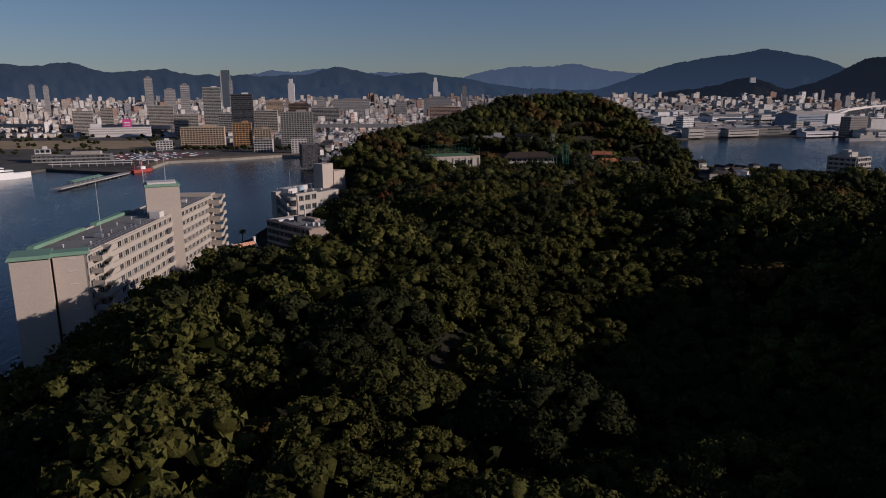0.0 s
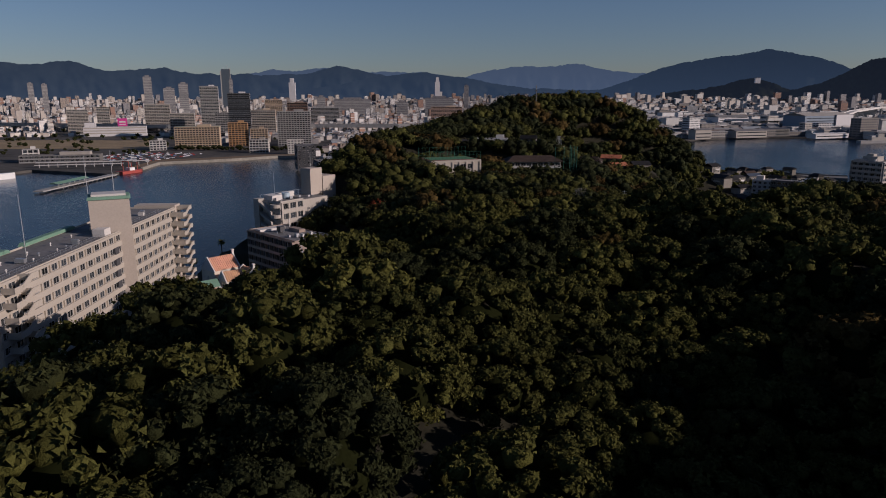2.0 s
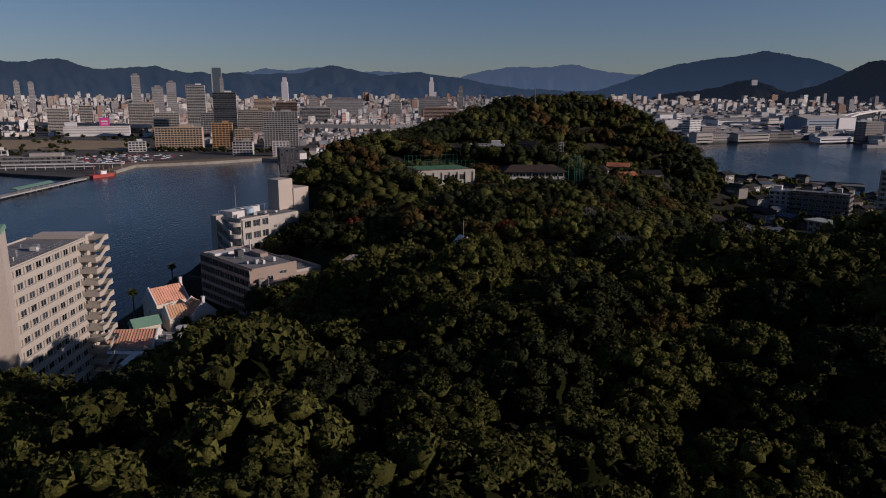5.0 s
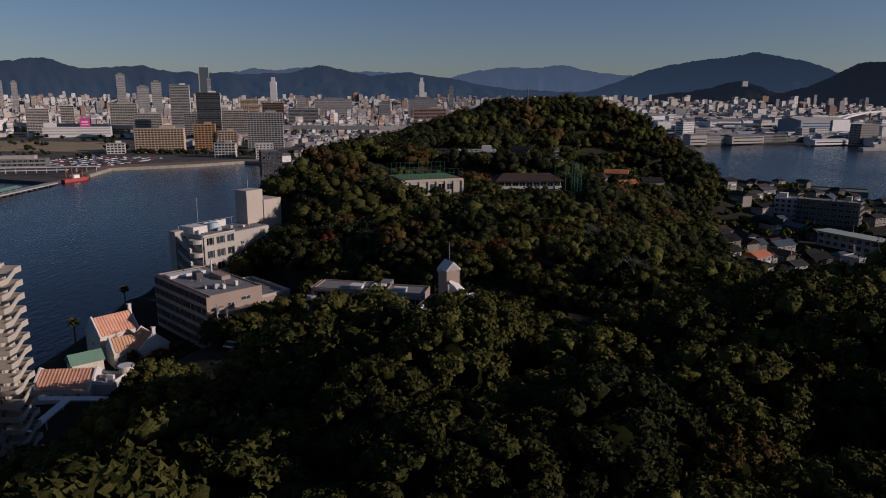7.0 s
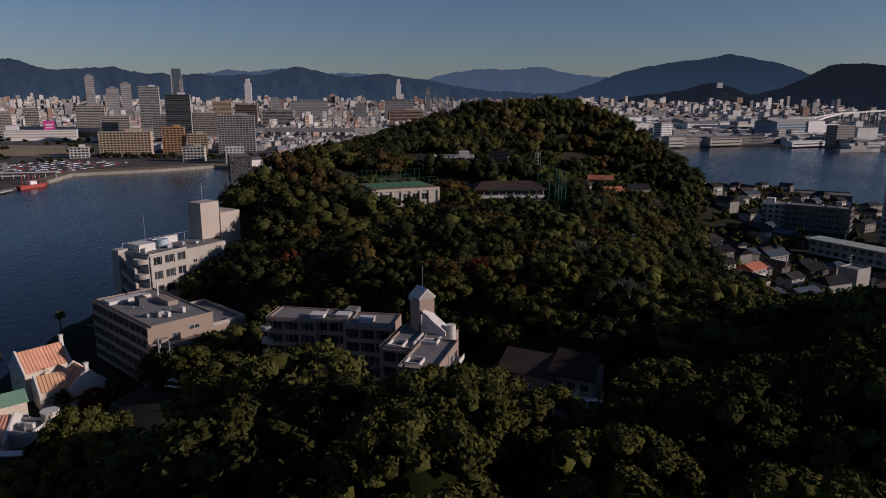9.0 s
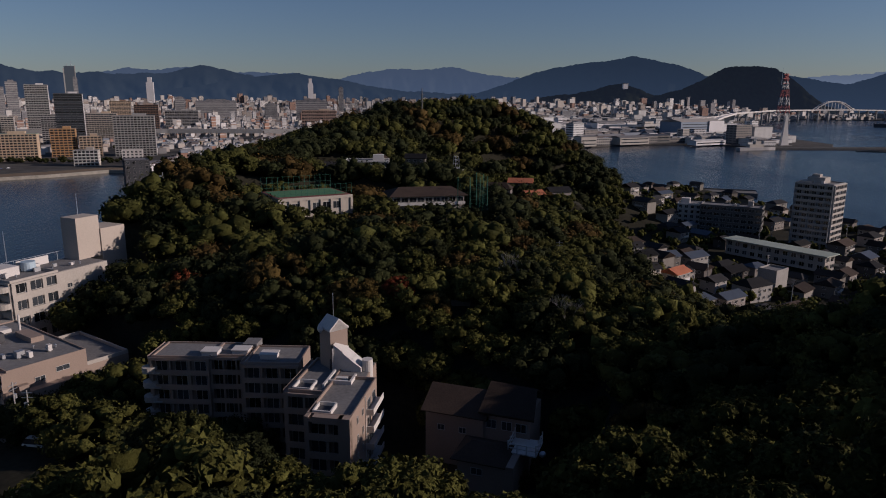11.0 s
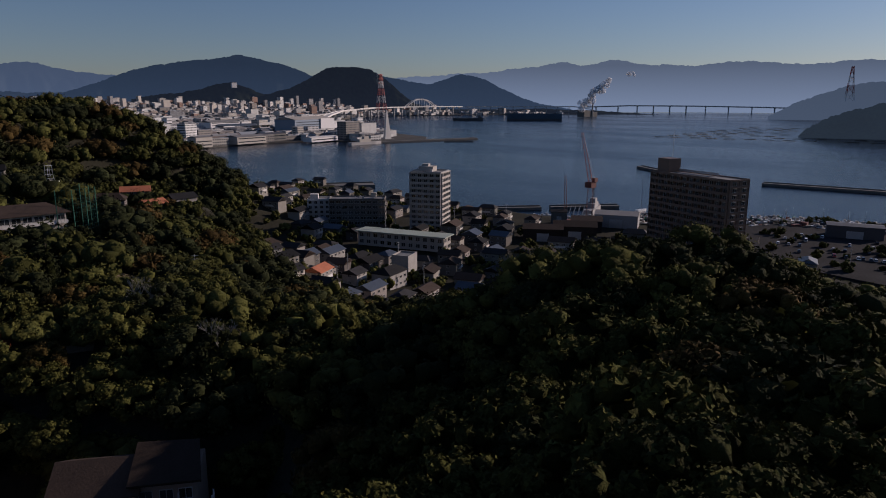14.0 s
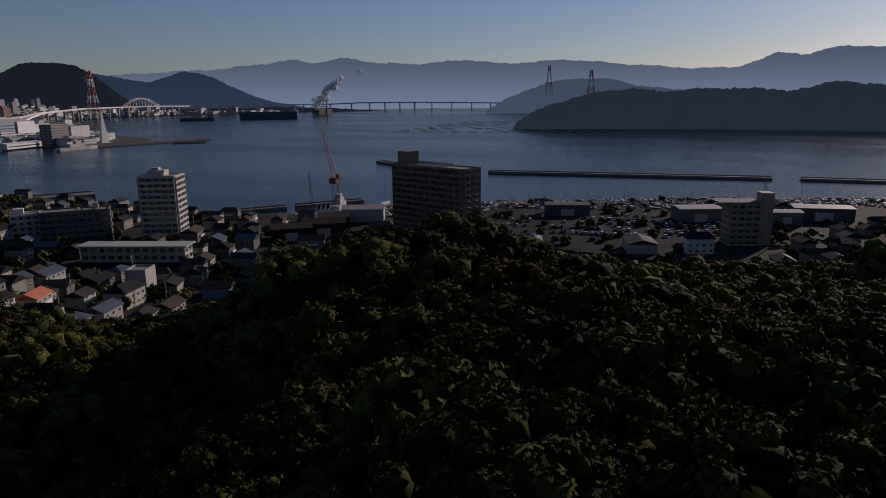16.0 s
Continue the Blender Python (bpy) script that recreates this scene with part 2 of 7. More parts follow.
M_city = striped("city_walls", [(0.52, 0.49, 0.45), (0.42, 0.37, 0.32), (0.60, 0.57, 0.54), (0.33, 0.27, 0.22), (0.46, 0.43, 0.40), (0.24, 0.23, 0.23), (0.55, 0.50, 0.43), (0.34, 0.20, 0.14), (0.65, 0.63, 0.60)])
M_citynear = palette("city_walls_near", [(0.56, 0.53, 0.49), (0.45, 0.40, 0.35), (0.64, 0.61, 0.58), (0.33, 0.27, 0.22), (0.50, 0.47, 0.44), (0.24, 0.23, 0.23), (0.58, 0.53, 0.46), (0.36, 0.21, 0.15), (0.68, 0.66, 0.63)])
M_cityroof = palette("city_roofs", [(0.22, 0.22, 0.22), (0.10, 0.10, 0.11), (0.32, 0.30, 0.28), (0.16, 0.13, 0.12), (0.26, 0.28, 0.30)])
M_shed = striped("harbour_sheds", [(0.44, 0.43, 0.41), (0.56, 0.55, 0.53), (0.28, 0.28, 0.28), (0.38, 0.35, 0.31), (0.50, 0.49, 0.48), (0.20, 0.18, 0.16)], 4.5, 0.55)
# each far range carries its haze as emission in its own material
M_mtn = haze_glow_mat("far_mountain_haze", (0.012, 0.015, 0.015), (0.056, 0.096, 0.155), 0.42, 1.5)
M_mtn2 = haze_glow_mat("farther_mountain_haze", (0.01, 0.012, 0.012), (0.086, 0.13, 0.195), 0.75, 1.3)
M_mtn_e = haze_glow_mat("sunward_mountain_haze", (0.012, 0.014, 0.015), (0.112, 0.152, 0.20), 1.0, 2.0)
M_island_far = haze_glow_mat("strait_island_haze", (0.030, 0.034, 0.020), (0.036, 0.055, 0.075), 0.5, 1.25, 0.09)
M_isle = haze_glow_mat("isle_haze", (0.02, 0.024, 0.016), (0.062, 0.090, 0.125), 0.95)
M_mtn1 = haze_glow_mat("near_mountain_haze", (0.016, 0.019, 0.012), (0.04, 0.057, 0.088), 0.24, 1.3, 0.05)

# ---- mesh tools ----
class Soup:
    """Collects solid pieces in local metres and turns them into one mesh."""
    def __init__(self):
        self.v, self.f, self.m = [], [], []

    def add(self, vs, fs, mi=0):
        n = len(self.v)
        self.v += [tuple(p) for p in vs]
        self.f += [tuple(n + i for i in q) for q in fs]
        self.m += [mi] * len(fs)
        return self

    def box(self, cx, cy, z, w, d, h, rot=0.0, mi=0, top=1.0):
        c, s = math.cos(rot), math.sin(rot)
        vs = []
        for zz, k in ((z, 1.0), (z + h, top)):
            for a, b in ((-1, -1), (1, -1), (1, 1), (-1, 1)):
                x, y = a * w / 2 * k, b * d / 2 * k
                vs.append((cx + c * x - s * y, cy + s * x + c * y, zz))
        return self.add(vs, [(3, 2, 1, 0), (4, 5, 6, 7), (0, 1, 5, 4), (1, 2, 6, 5), (2, 3, 7, 6), (3, 0, 4, 7)], mi)

    def gable(self, cx, cy, z, w, d, h, over=0.5, thick=0.18, mi=0, hip=0.0):
        """Roof with its ridge along x; hip: how far the ridge ends are drawn in."""
        W, D = w / 2 + over, d / 2 + over
        r = max(W - hip, 0.05) if hip else W
        vs = [(cx - W, cy - D, z), (cx + W, cy - D, z), (cx + W, cy + D, z), (cx - W, cy + D, z), (cx - r, cy, z + h), (cx + r, cy, z + h)]
        vs += [(a, b, c - thick) for a, b, c in vs]
        fs = [(0, 1, 5, 4), (2, 3, 4, 5), (1, 2, 5), (3, 0, 4), (7, 6, 10, 11), (9, 8, 11, 10), (8, 7, 11), (6, 9, 10)]
        fs += [(0, 6, 7, 1), (1, 7, 8, 2), (2, 8, 9, 3), (3, 9, 6, 0)]
        return self.add(vs, fs, mi)

    def prism(self, pts, z0, z1, mi=0):
        """Upright solid over a counter-clockwise outline."""
        n = len(pts)
        vs = [(x, y, z0) for x, y in pts] + [(x, y, z1) for x, y in pts]
        fs = [tuple(range(n - 1, -1, -1)), tuple(range(n, 2 * n))] + [(i, (i + 1) % n, n + (i + 1) % n, n + i) for i in range(n)]
        return self.add(vs, fs, mi)

    def tube(self, p, q, r, r2=None, n=6, mi=0):
        p, q = Vector(p), Vector(q)
        a = (q - p).normalized()
        u = a.orthogonal().normalized()
        w = a.cross(u)
        r2 = r if r2 is None else r2
        vs = []
        for c, k in ((p, r), (q, r2)):
            vs += [c + (u * math.cos(2 * math.pi * i / n) + w * math.sin(2 * math.pi * i / n)) * k for i in range(n)]
        fs = [(i, (i + 1) % n, n + (i + 1) % n, n + i) for i in range(n)] + [tuple(range(n - 1, -1, -1)), tuple(range(n, 2 * n))]
        return self.add(vs, fs, mi)

    def mesh(self, name, *mats):
        me = bpy.data.meshes.new(name)
        me.from_pydata(self.v, [], self.f)
        for m in mats:
            me.materials.append(m)
        if len(mats) > 1:
            me.polygons.foreach_set("material_index", self.m)
        me.update()
        return me


def thing(name, x, y, z=0.0, rot=0.0, label="", category="", group="", kind=""):
    ob = new(name)
    ob.empty_display_size = 0.5
    ob.matrix_basis = pose(x, y, z, 0, 0, rot)
    return tagged(ob, label, category, group, kind)


def part(name, soup, material, parent, label=""):
    mats = material if isinstance(material, (list, tuple)) else [material]
    ob = new(name, soup.mesh(name, *mats) if isinstance(soup, Soup) else soup)
    ob.parent = parent
    return tagged(ob, label)


def solo(name, soup, material, label, category, kind="", group=""):
    """A thing or piece of the setting that is one mesh, in world metres."""
    mats = material if isinstance(material, (list, tuple)) else [material]
    return tagged(new(name, soup.mesh(name, *mats)), label, category, group, kind)


def piece(name, mesh, parent, x, y, z, rz=0.0, label=""):
    ob = new(name, mesh)
    ob.parent = parent
    ob.matrix_basis = pose(x, y, z, 0, 0, rz)
    return tagged(ob, label)


PANES = {}


def window_mesh(w, h, frame_mat=None):
    """A sash window that faces -y, its sill at z = 0: frame, mullion and two panes."""
    fm = frame_mat or M_frame
    key = (round(w, 2), round(h, 2), fm.name)
    if key not in PANES:
        f, y0, y1 = 0.08, -0.05, 0.03
        xs, zs = [-w / 2, -w / 2 + f, -f / 2, f / 2, w / 2 - f, w / 2], [0, f, h - f, h]
        s = Soup()
        vs = [(x, y0, z) for z in zs for x in xs]
        fs, ms = [], []
        for r in range(3):
            for c in range(5):
                q = (r * 6 + c, r * 6 + c + 1, r * 6 + c + 7, r * 6 + c + 6)
                if r == 1 and c in (1, 3):
                    n = len(vs)
                    vs += [(vs[i][0], y1, vs[i][2]) for i in q]
                    fs += [(n, n + 1, n + 2, n + 3)] + [(q[i], q[(i + 1) % 4], n + (i + 1) % 4, n + i) for i in range(4)]
                    ms += [1, 0, 0, 0, 0]
                else:
                    fs.append(q)
                    ms.append(0)
        n = len(vs)
        vs += [(x, 0.08, z) for x, z in ((-w / 2, 0), (w / 2, 0), (w / 2, h), (-w / 2, h))]
        edge = [[0, 1, 2, 3, 4, 5], [5, 11, 17, 23], [23, 22, 21, 20, 19, 18], [18, 12, 6, 0]]
        for k, e in enumerate(edge):
            fs.append(tuple([n + k] + [n + (k + 1) % 4] + e[::-1]))
            ms.append(0)
        s.add(vs, fs)
        s.m = ms
        PANES[key] = s.mesh("window", fm, M_glass)
    return PANES[key]


PIERS = {}


def pier_mesh(w, d, h, m):
    key = (round(w, 2), round(d, 2), round(h, 2), m.name)
    if key not in PIERS:
        PIERS[key] = Soup().box(0, 0, 0, w, d, h).mesh("pier", m)
    return PIERS[key]


SIDES = {"S": 0, "E": 90, "N": 180, "W": 270}


def storeys(T, x0, y0, z0, w, d, n, sh, sides, wall, band, band_h=1.0, out=0.25, roof=None, parapet=0.8, win_w=1.6, skip_low=0, pier_w=0.35):
    """A block of n floors: core wall, a proud band at every floor, piers between bays, a window in each bay, a flat roof with parapet.
    sides: {"S": (bays, out)} where the floor bands stand out by `out` (balconies when large)."""
    part("wall", Soup().box(x0, y0, z0, w, d, n * sh), wall, T)
    for k in range(n + 1):
        s = Soup()
        zb = z0 + k * sh - (0.25 if k else 0)
        hb = band_h if k < n else 0.5
        for side, (bays, o) in sides.items():
            L = w if side in "SN" else d
            a = radians(SIDES[side])
            r = (d if side in "SN" else w) / 2
            cx, cy = x0 + math.sin(a) * (r + o / 2 + 0.002), y0 - math.cos(a) * (r + o / 2 + 0.002)
            if o > 0.8:
                s.box(cx, cy, zb, L, o, 0.22, a)
                s.box(x0 + math.sin(a) * (r + o - 0.06), y0 - math.cos(a) * (r + o - 0.06), zb + 0.22, L, 0.12, hb - 0.1, a)
            else:
                s.box(cx, cy, zb, L, o, hb, a)
        if sides:
            part("floor_band", s, band, T)
    for side, (bays, o) in sides.items():
        L = w if side in "SN" else d
        a = radians(SIDES[side])
        r = (d if side in "SN" else w) / 2
        pitch = L / bays
        for i in range(bays + 1):
            t = -L / 2 + i * pitch
            t = min(max(t, -L / 2 + pier_w / 2), L / 2 - pier_w / 2)
            oo = o * 0.9
            piece("pier", pier_mesh(pier_w, oo, n * sh, wall), T, x0 + math.cos(a) * t + math.sin(a) * (r + oo / 2), y0 + math.sin(a) * t - math.cos(a) * (r + oo / 2), z0, SIDES[side])
        wm = window_mesh(min(win_w, pitch - pier_w - 0.1), sh - band_h - 0.15 if o <= 0.8 else sh - 0.7)
        for k in range(skip_low, n):
            zb = z0 + k * sh + (band_h - 0.2 if o <= 0.8 else 0.1)
            for i in range(bays):
                t = -L / 2 + (i + 0.5) * pitch
                piece("window", wm, T, x0 + math.cos(a) * t + math.sin(a) * (r + 0.06), y0 + math.sin(a) * t - math.cos(a) * (r + 0.06), zb, SIDES[side])
    flat_roof(T, x0, y0, z0 + n * sh, w, d, roof or M_roofgrey, wall, parapet)


def flat_roof(T, x0, y0, z, w, d, roof, edge, parapet=0.8):
    part("roof", Soup().box(x0, y0, z, w - 0.5, d - 0.5, 0.12), roof, T)
    s = Soup()
    for cx, cy, a, b in ((x0, y0 - d / 2 + 0.13, w, 0.26), (x0, y0 + d / 2 - 0.13, w, 0.26), (x0 - w / 2 + 0.13, y0, 0.26, d - 0.52), (x0 + w / 2 - 0.13, y0, 0.26, d - 0.52)):
        s.box(cx, cy, z + 0.002, a, b, parapet)
    part("parapet", s, edge, T)


def roof_clutter(T, x0, y0, z, w, d, n, seed):
    """Air units, vents and hatches on a flat roof."""
    rng = random.Random(seed)
    for i in range(n):
        s = Soup()
        x, y = x0 + rng.uniform(-0.42, 0.42) * w, y0 + rng.uniform(-0.42, 0.42) * d
        if rng.random() < 0.55:
            a, b, h = rng.uniform(0.8, 2.0), rng.uniform(0.6, 1.3), rng.uniform(0.7, 1.5)
            s.box(x, y, z + 0.25, a, b, h)
            s.box(x, y, z + 0.12, a * 0.9, b * 0.3, 0.13)
            part("air_unit", s, M_white if rng.random() < 0.5 else M_steel, T)
        else:
            s.tube((x, y, z + 0.1), (x, y, z + 0.7), 0.15, n=8)
            s.tube((x, y, z + 0.7), (x, y, z + 0.95), 0.34, 0.1, n=8)
            part("roof_vent", s, M_steel, T)

# ---- land and sea ----
# the rise at (75, 35) is out of view, added to shade the near slope
RIDGE = [(-30, 70, 40, 26.8), (20, 60, 40, -8.7), (75, 35, 45, 54.0), (-15, 115, 35, 21.7), (25, 105, 35, 5.8), (55, 155, 30, 20.5), (10, 155, 30, 18.6), (-5, 200, 28, 31.7), (60, 195, 28, 18.2), (105, 175, 40, 2.5), (130, 215, 35, 36.9), (150, 148, 26, 22.0), (150, 185, 30, -6.0), (95, 140, 30, 18.6), (127, 213, 22, 6.0)]
# the rise at (100, 95) is likewise unseen and added for its shadow
HEADLAND = [(30, 255, 35, -9.3), (75, 265, 40, 17.8), (-30, 330, 40, 9.5), (40, 320, 40, 28.0), (90, 320, 35, -0.4), (10, 395, 45, -6.6), (-45, 430, 55, 47.2), (70, 420, 45, 39.6), (-5, 510, 45, 26.7), (45, 560, 45, 45.3), (100, 605, 45, 43.8), (150, 605, 38, 28.8), (178, 560, 38, 18.9), (60, 470, 40, 0.2), (-62, 480, 30, -7.1), (-20, 450, 28, -1.0), (-40, 395, 20, 4.9), (-15, -15, 45, 38.5), (100, 95, 30, 25.4), (-64, 148, 24, 20.0), (-45, 255, 22, 8.7), (352, 98, 20, 20.0), (14, 208, 16, -8.5), (32, 205, 14, -3.0), (48, 316, 14, -6.0), (84, 418, 18, -6.0), (-6, 217, 11.5, 10.5), (-32, 202, 15, -10.0), (19, 204, 9, -4.0)]
HILLS = RIDGE + HEADLAND
# level terraces cut into the slope: centre, half sizes, turn, height
PADS = [(-60, 306, 24, 16, 43, 7.5), (-86, 290, 20, 26, 0, 5.5), (-71, 352, 26, 14, 55, 9.5), (-82, 188, 18, 56, 2, 6.0), (10, 257, 14, 19, -19, 10.5), (-11, 281, 22, 10, -12, 11.5),
        (40, 249, 13, 13, -30, 16.5), (5, 400, 22, 20, 20, 40.0), (50, 405, 22, 16, 3, 38.5), (34, 462, 26, 22, 0, 43.0), (108, 462, 26, 18, -10, 33.5), (62, 335, 20, 9, -25, 29.0)]
COAST = [(-165, -300), (-150, 120), (-112, 160), (-106, 240), (-110, 285), (-108, 335), (-98, 385), (-84, 430), (-72, 520), (-70, 620), (-20, 730), (100, 780), (200, 785), (297, 762), (304, 728), (352, 716),
         (356, 690), (330, 680), (350, 640), (352, 535), (366, 498), (368, 470), (380, 430), (420, 410), (480, 342), (497, 303), (540, 230), (598, 94), (660, -300)]


def inside(px, py, poly):
    """Which of the points lie inside the outline, and how far they lie from its edge."""
    px, py = np.asarray(px, float), np.asarray(py, float)
    hit, dist = np.zeros(px.shape, bool), np.full(px.shape, 1e9)
    for (x1, y1), (x2, y2) in zip(poly, poly[1:] + poly[:1]):
        if y1 != y2:
            hit ^= ((y1 > py) != (y2 > py)) & (px < (x2 - x1) * (py - y1) / (y2 - y1) + x1)
        ll = (x2 - x1) ** 2 + (y2 - y1) ** 2
        t = np.clip(((px - x1) * (x2 - x1) + (py - y1) * (y2 - y1)) / ll, 0, 1)
        dist = np.minimum(dist, np.hypot(px - x1 - t * (x2 - x1), py - y1 - t * (y2 - y1)))
    return hit, dist


def pad_weight(px, py, pad, soft=6.0):
    cx, cy, hw, hd, rot, z = pad
    c, s = math.cos(radians(rot)), math.sin(radians(rot))
    u, v = (px - cx) * c + (py - cy) * s, -(px - cx) * s + (py - cy) * c
    d = np.maximum(np.abs(u) - hw, np.abs(v) - hd)
    return np.clip(1 - d / soft, 0, 1)


def ground(px, py):
    """Height of the island's ground."""
    px, py = np.asarray(px, float), np.asarray(py, float)
    z = np.full(px.shape, 3.0)
    for cx, cy, r, a in HILLS:
        z = z + a * np.exp(-((px - cx) ** 2 + (py - cy) ** 2) / (2 * r * r))
    z = np.maximum(z, 3.2)
    for pad in PADS:
        w = pad_weight(px, py, pad)
        w = w * w * (3 - 2 * w)
        z = z * (1 - w) + pad[5] * w
    land, d = inside(px, py, COAST)
    z = np.where(land, np.minimum(z, 2.6 + np.maximum(d - 1, 0) * 1.1), 2.6)
    return np.where(land, z, np.maximum(2.6 - d * 1.2, -6.0))


def grid_mesh(name, xs, ys, fz, material):
    gx, gy = np.meshgrid(xs, ys)
    gz = fz(gx, gy)
    nx, ny = len(xs), len(ys)
    idx = np.arange(nx * ny).reshape(ny, nx)
    faces = np.stack([idx[:-1, :-1], idx[:-1, 1:], idx[1:, 1:], idx[1:, :-1]], -1).reshape(-1, 4)
    me = bpy.data.meshes.new(name)
    me.from_pydata(np.stack([gx, gy, gz], -1).reshape(-1, 3).tolist(), [], faces.tolist())
    me.materials.append(material)
    me.shade_smooth()
    return me


M_island = mat("island_ground", (0.030, 0.028, 0.019), 0.95, 0.4, 0.06, 0.9, 0.3, spec=0.08)
tagged(new("ground", grid_mesh("ground", np.arange(-180, 680, 4.0), np.arange(-300, 800, 4.0), ground, M_island)), "dark leaf-littered ground of a wooded island", "ground", kind="structure")
sea = Soup().add([(-5200, -3000, 0), (5200, -3000, 0), (5200, 5200, 0), (-5200, 5200, 0)], [(0, 1, 2, 3)])
solo("water", sea, M_water, "calm dark blue sea with faint ripples", "sea", "structure")

# the flat city shore beyond the bay, one slab with a sea wall edge
CITY = [(-5200, 690), (-470, 690), (-452, 778), (-345, 735), (-338, 795), (-345, 858), (-319, 873), (-270, 901), (-221, 946), (-172, 930), (-150, 790), (-95, 700), (-66, 640), (10, 742), (60, 1000), (240, 1200), (440, 1266), (530, 1316), (619, 1338),
        (740, 1332), (762, 1232), (905, 1222), (965, 1292), (1080, 1700), (1500, 2500), (1980, 2960), (2250, 2900), (2900, 2720), (3480, 2500), (3560, 2800), (3000, 3600), (3600, 5200), (-5200, 5200)]
solo("ground_city", Soup().prism(CITY, -4, 2.5), M_cityland, "flat built-up city ground behind a sea wall", "ground", "structure")
solo("pavement_shore", Soup().prism([(-340, 800), (-347, 862), (-319, 878), (-270, 906), (-221, 951), (-172, 936), (-172, 962), (-225, 985), (-275, 945), (-322, 915), (-362, 895), (-356, 800)], 2.504, 2.75), M_earth, "sandy path along the curved sea wall", "path", "structure")
wall = Soup()
shore = [(-338, 795), (-345, 858), (-319, 873), (-270, 901), (-221, 946), (-172, 930)]
for (x1, y1), (x2, y2) in zip(shore, shore[1:]):
    L = math.hypot(x2 - x1, y2 - y1)
    wall.box((x1 + x2) / 2, (y1 + y2) / 2, -1, L + 1.2, 2.4, 4.3, math.atan2(y2 - y1, x2 - x1))
solo("wall_sea", wall, M_stone, "pale stone sea wall round the bay", "sea wall", "structure")
solo("ground_park", Soup().prism([(-2600, 1130), (-420, 1090), (-520, 1300), (-2600, 1420)], 2.504, 2.62), M_grass, "dry yellow grass of an open park", "grass", "structure")
for pts in ([(-5200, 2950), (-1340, 2880), (-1240, 3040), (-1700, 4200), (-2150, 4250), (-1600, 3250), (-5200, 3400)],):
    solo("water_river", Soup().prism(pts, 2.504, 2.6), M_water, "blue river mouth between city blocks", "river", "structure")

# quay and car-park surfaces on the island's far side
for pts in ([(330, 175), (470, 150), (530, 215), (478, 318), (425, 345), (395, 330), (345, 330)],):
    s = Soup()
    s.prism(pts, 3.0, 4.2)
    solo("road_car_park", s, M_asphalt, "worn asphalt car park beside the harbour", "car park", "structure")


def foothill(px, py):
    """The city's land rises gently towards the mountains."""
    return 2.5 + 0.043 * np.maximum(np.hypot(px, py) - 3250, 0)


fa, fr = np.meshgrid(np.radians(np.arange(-56, 33, 1.0)), np.arange(3240, 4700, 60.0))
fx, fy = fr * np.sin(fa), fr * np.cos(fa)
fv = np.stack([fx, fy, foothill(fx, fy) + 0.15], -1).reshape(-1, 3)
fi = np.arange(fx.size).reshape(fx.shape)
ff = np.stack([fi[:-1, :-1], fi[:-1, 1:], fi[1:, 1:], fi[1:, :-1]], -1).reshape(-1, 4)
solo("ground_foothill", Soup().add([tuple(v) for v in fv], [tuple(int(k) for k in f) for f in ff]), M_cityland, "built-up land rising to the foot of the mountains", "ground", "structure")


def ridge(name, pts, y_off, base, material, seed, rough=0.05, step=0.35, depth=130.0, label="hazy blue mountain range"):
    """A far range: its crest over azimuth (degrees from +y), as elevation in degrees at a given distance from the middle of the walk."""
    az = np.arange(pts[0][0], pts[-1][0], step / 3)
    el = np.interp(az, [p[0] for p in pts], [p[1] for p in pts])
    rng = np.random.RandomState(seed)
    for k, amp in ((0.7, 0.5), (1.9, 0.3), (4.3, 0.2)):
        el = el + rough * amp * np.sin(az * k * 2.2 + rng.uniform(0, 6)) * 1.6
    el = el + rng.normal(0, rough * 0.18, len(az))
    verts, n = [], 16
    lump = 3.5 if y_off < 2000 else 5.0
    for a, e in zip(az, el):
        top = 80 + y_off * math.tan(radians(e))
        arc = radians(a) * y_off
        for i in range(n):
            f = i / (n - 1)
            r = y_off - depth * (1 - f) * 0.5
            mid = math.sin(math.pi * min(f * 1.15, 1.0)) if 0 < i < n - 1 else 0
            w = depth * 0.3
            r += mid * (w * noise.noise(Vector((arc / w * 0.35, f * 1.6, seed))) + w * 0.5 * noise.noise(Vector((arc / w * 0.9 + f, f * 3.5, seed + 5.0))))
            z = base + (top - base) * f ** 0.85
            z += lump * noise.noise(Vector((arc / lump / 2.2, f * 17, seed + 3.0))) * (i > 0)
            verts.append((10 + r * math.sin(radians(a)), 90 + r * math.cos(radians(a)), z))
    m = len(az)
    faces = [(j * n + i, (j + 1) * n + i, (j + 1) * n + i + 1, j * n + i + 1) for j in range(m - 1) for i in range(n - 1)]
    s = Soup().add(verts, faces)
    ob = solo(name, s, material, label, "mountain", "structure")
    ob.data.shade_smooth()
    return ob


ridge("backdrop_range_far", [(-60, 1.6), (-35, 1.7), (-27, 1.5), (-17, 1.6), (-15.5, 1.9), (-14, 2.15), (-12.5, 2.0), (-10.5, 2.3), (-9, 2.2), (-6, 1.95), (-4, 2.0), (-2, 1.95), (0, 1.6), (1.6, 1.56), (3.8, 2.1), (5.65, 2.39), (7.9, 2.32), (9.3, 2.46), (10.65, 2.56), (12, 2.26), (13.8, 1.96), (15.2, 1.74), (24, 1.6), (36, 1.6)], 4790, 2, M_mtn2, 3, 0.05)
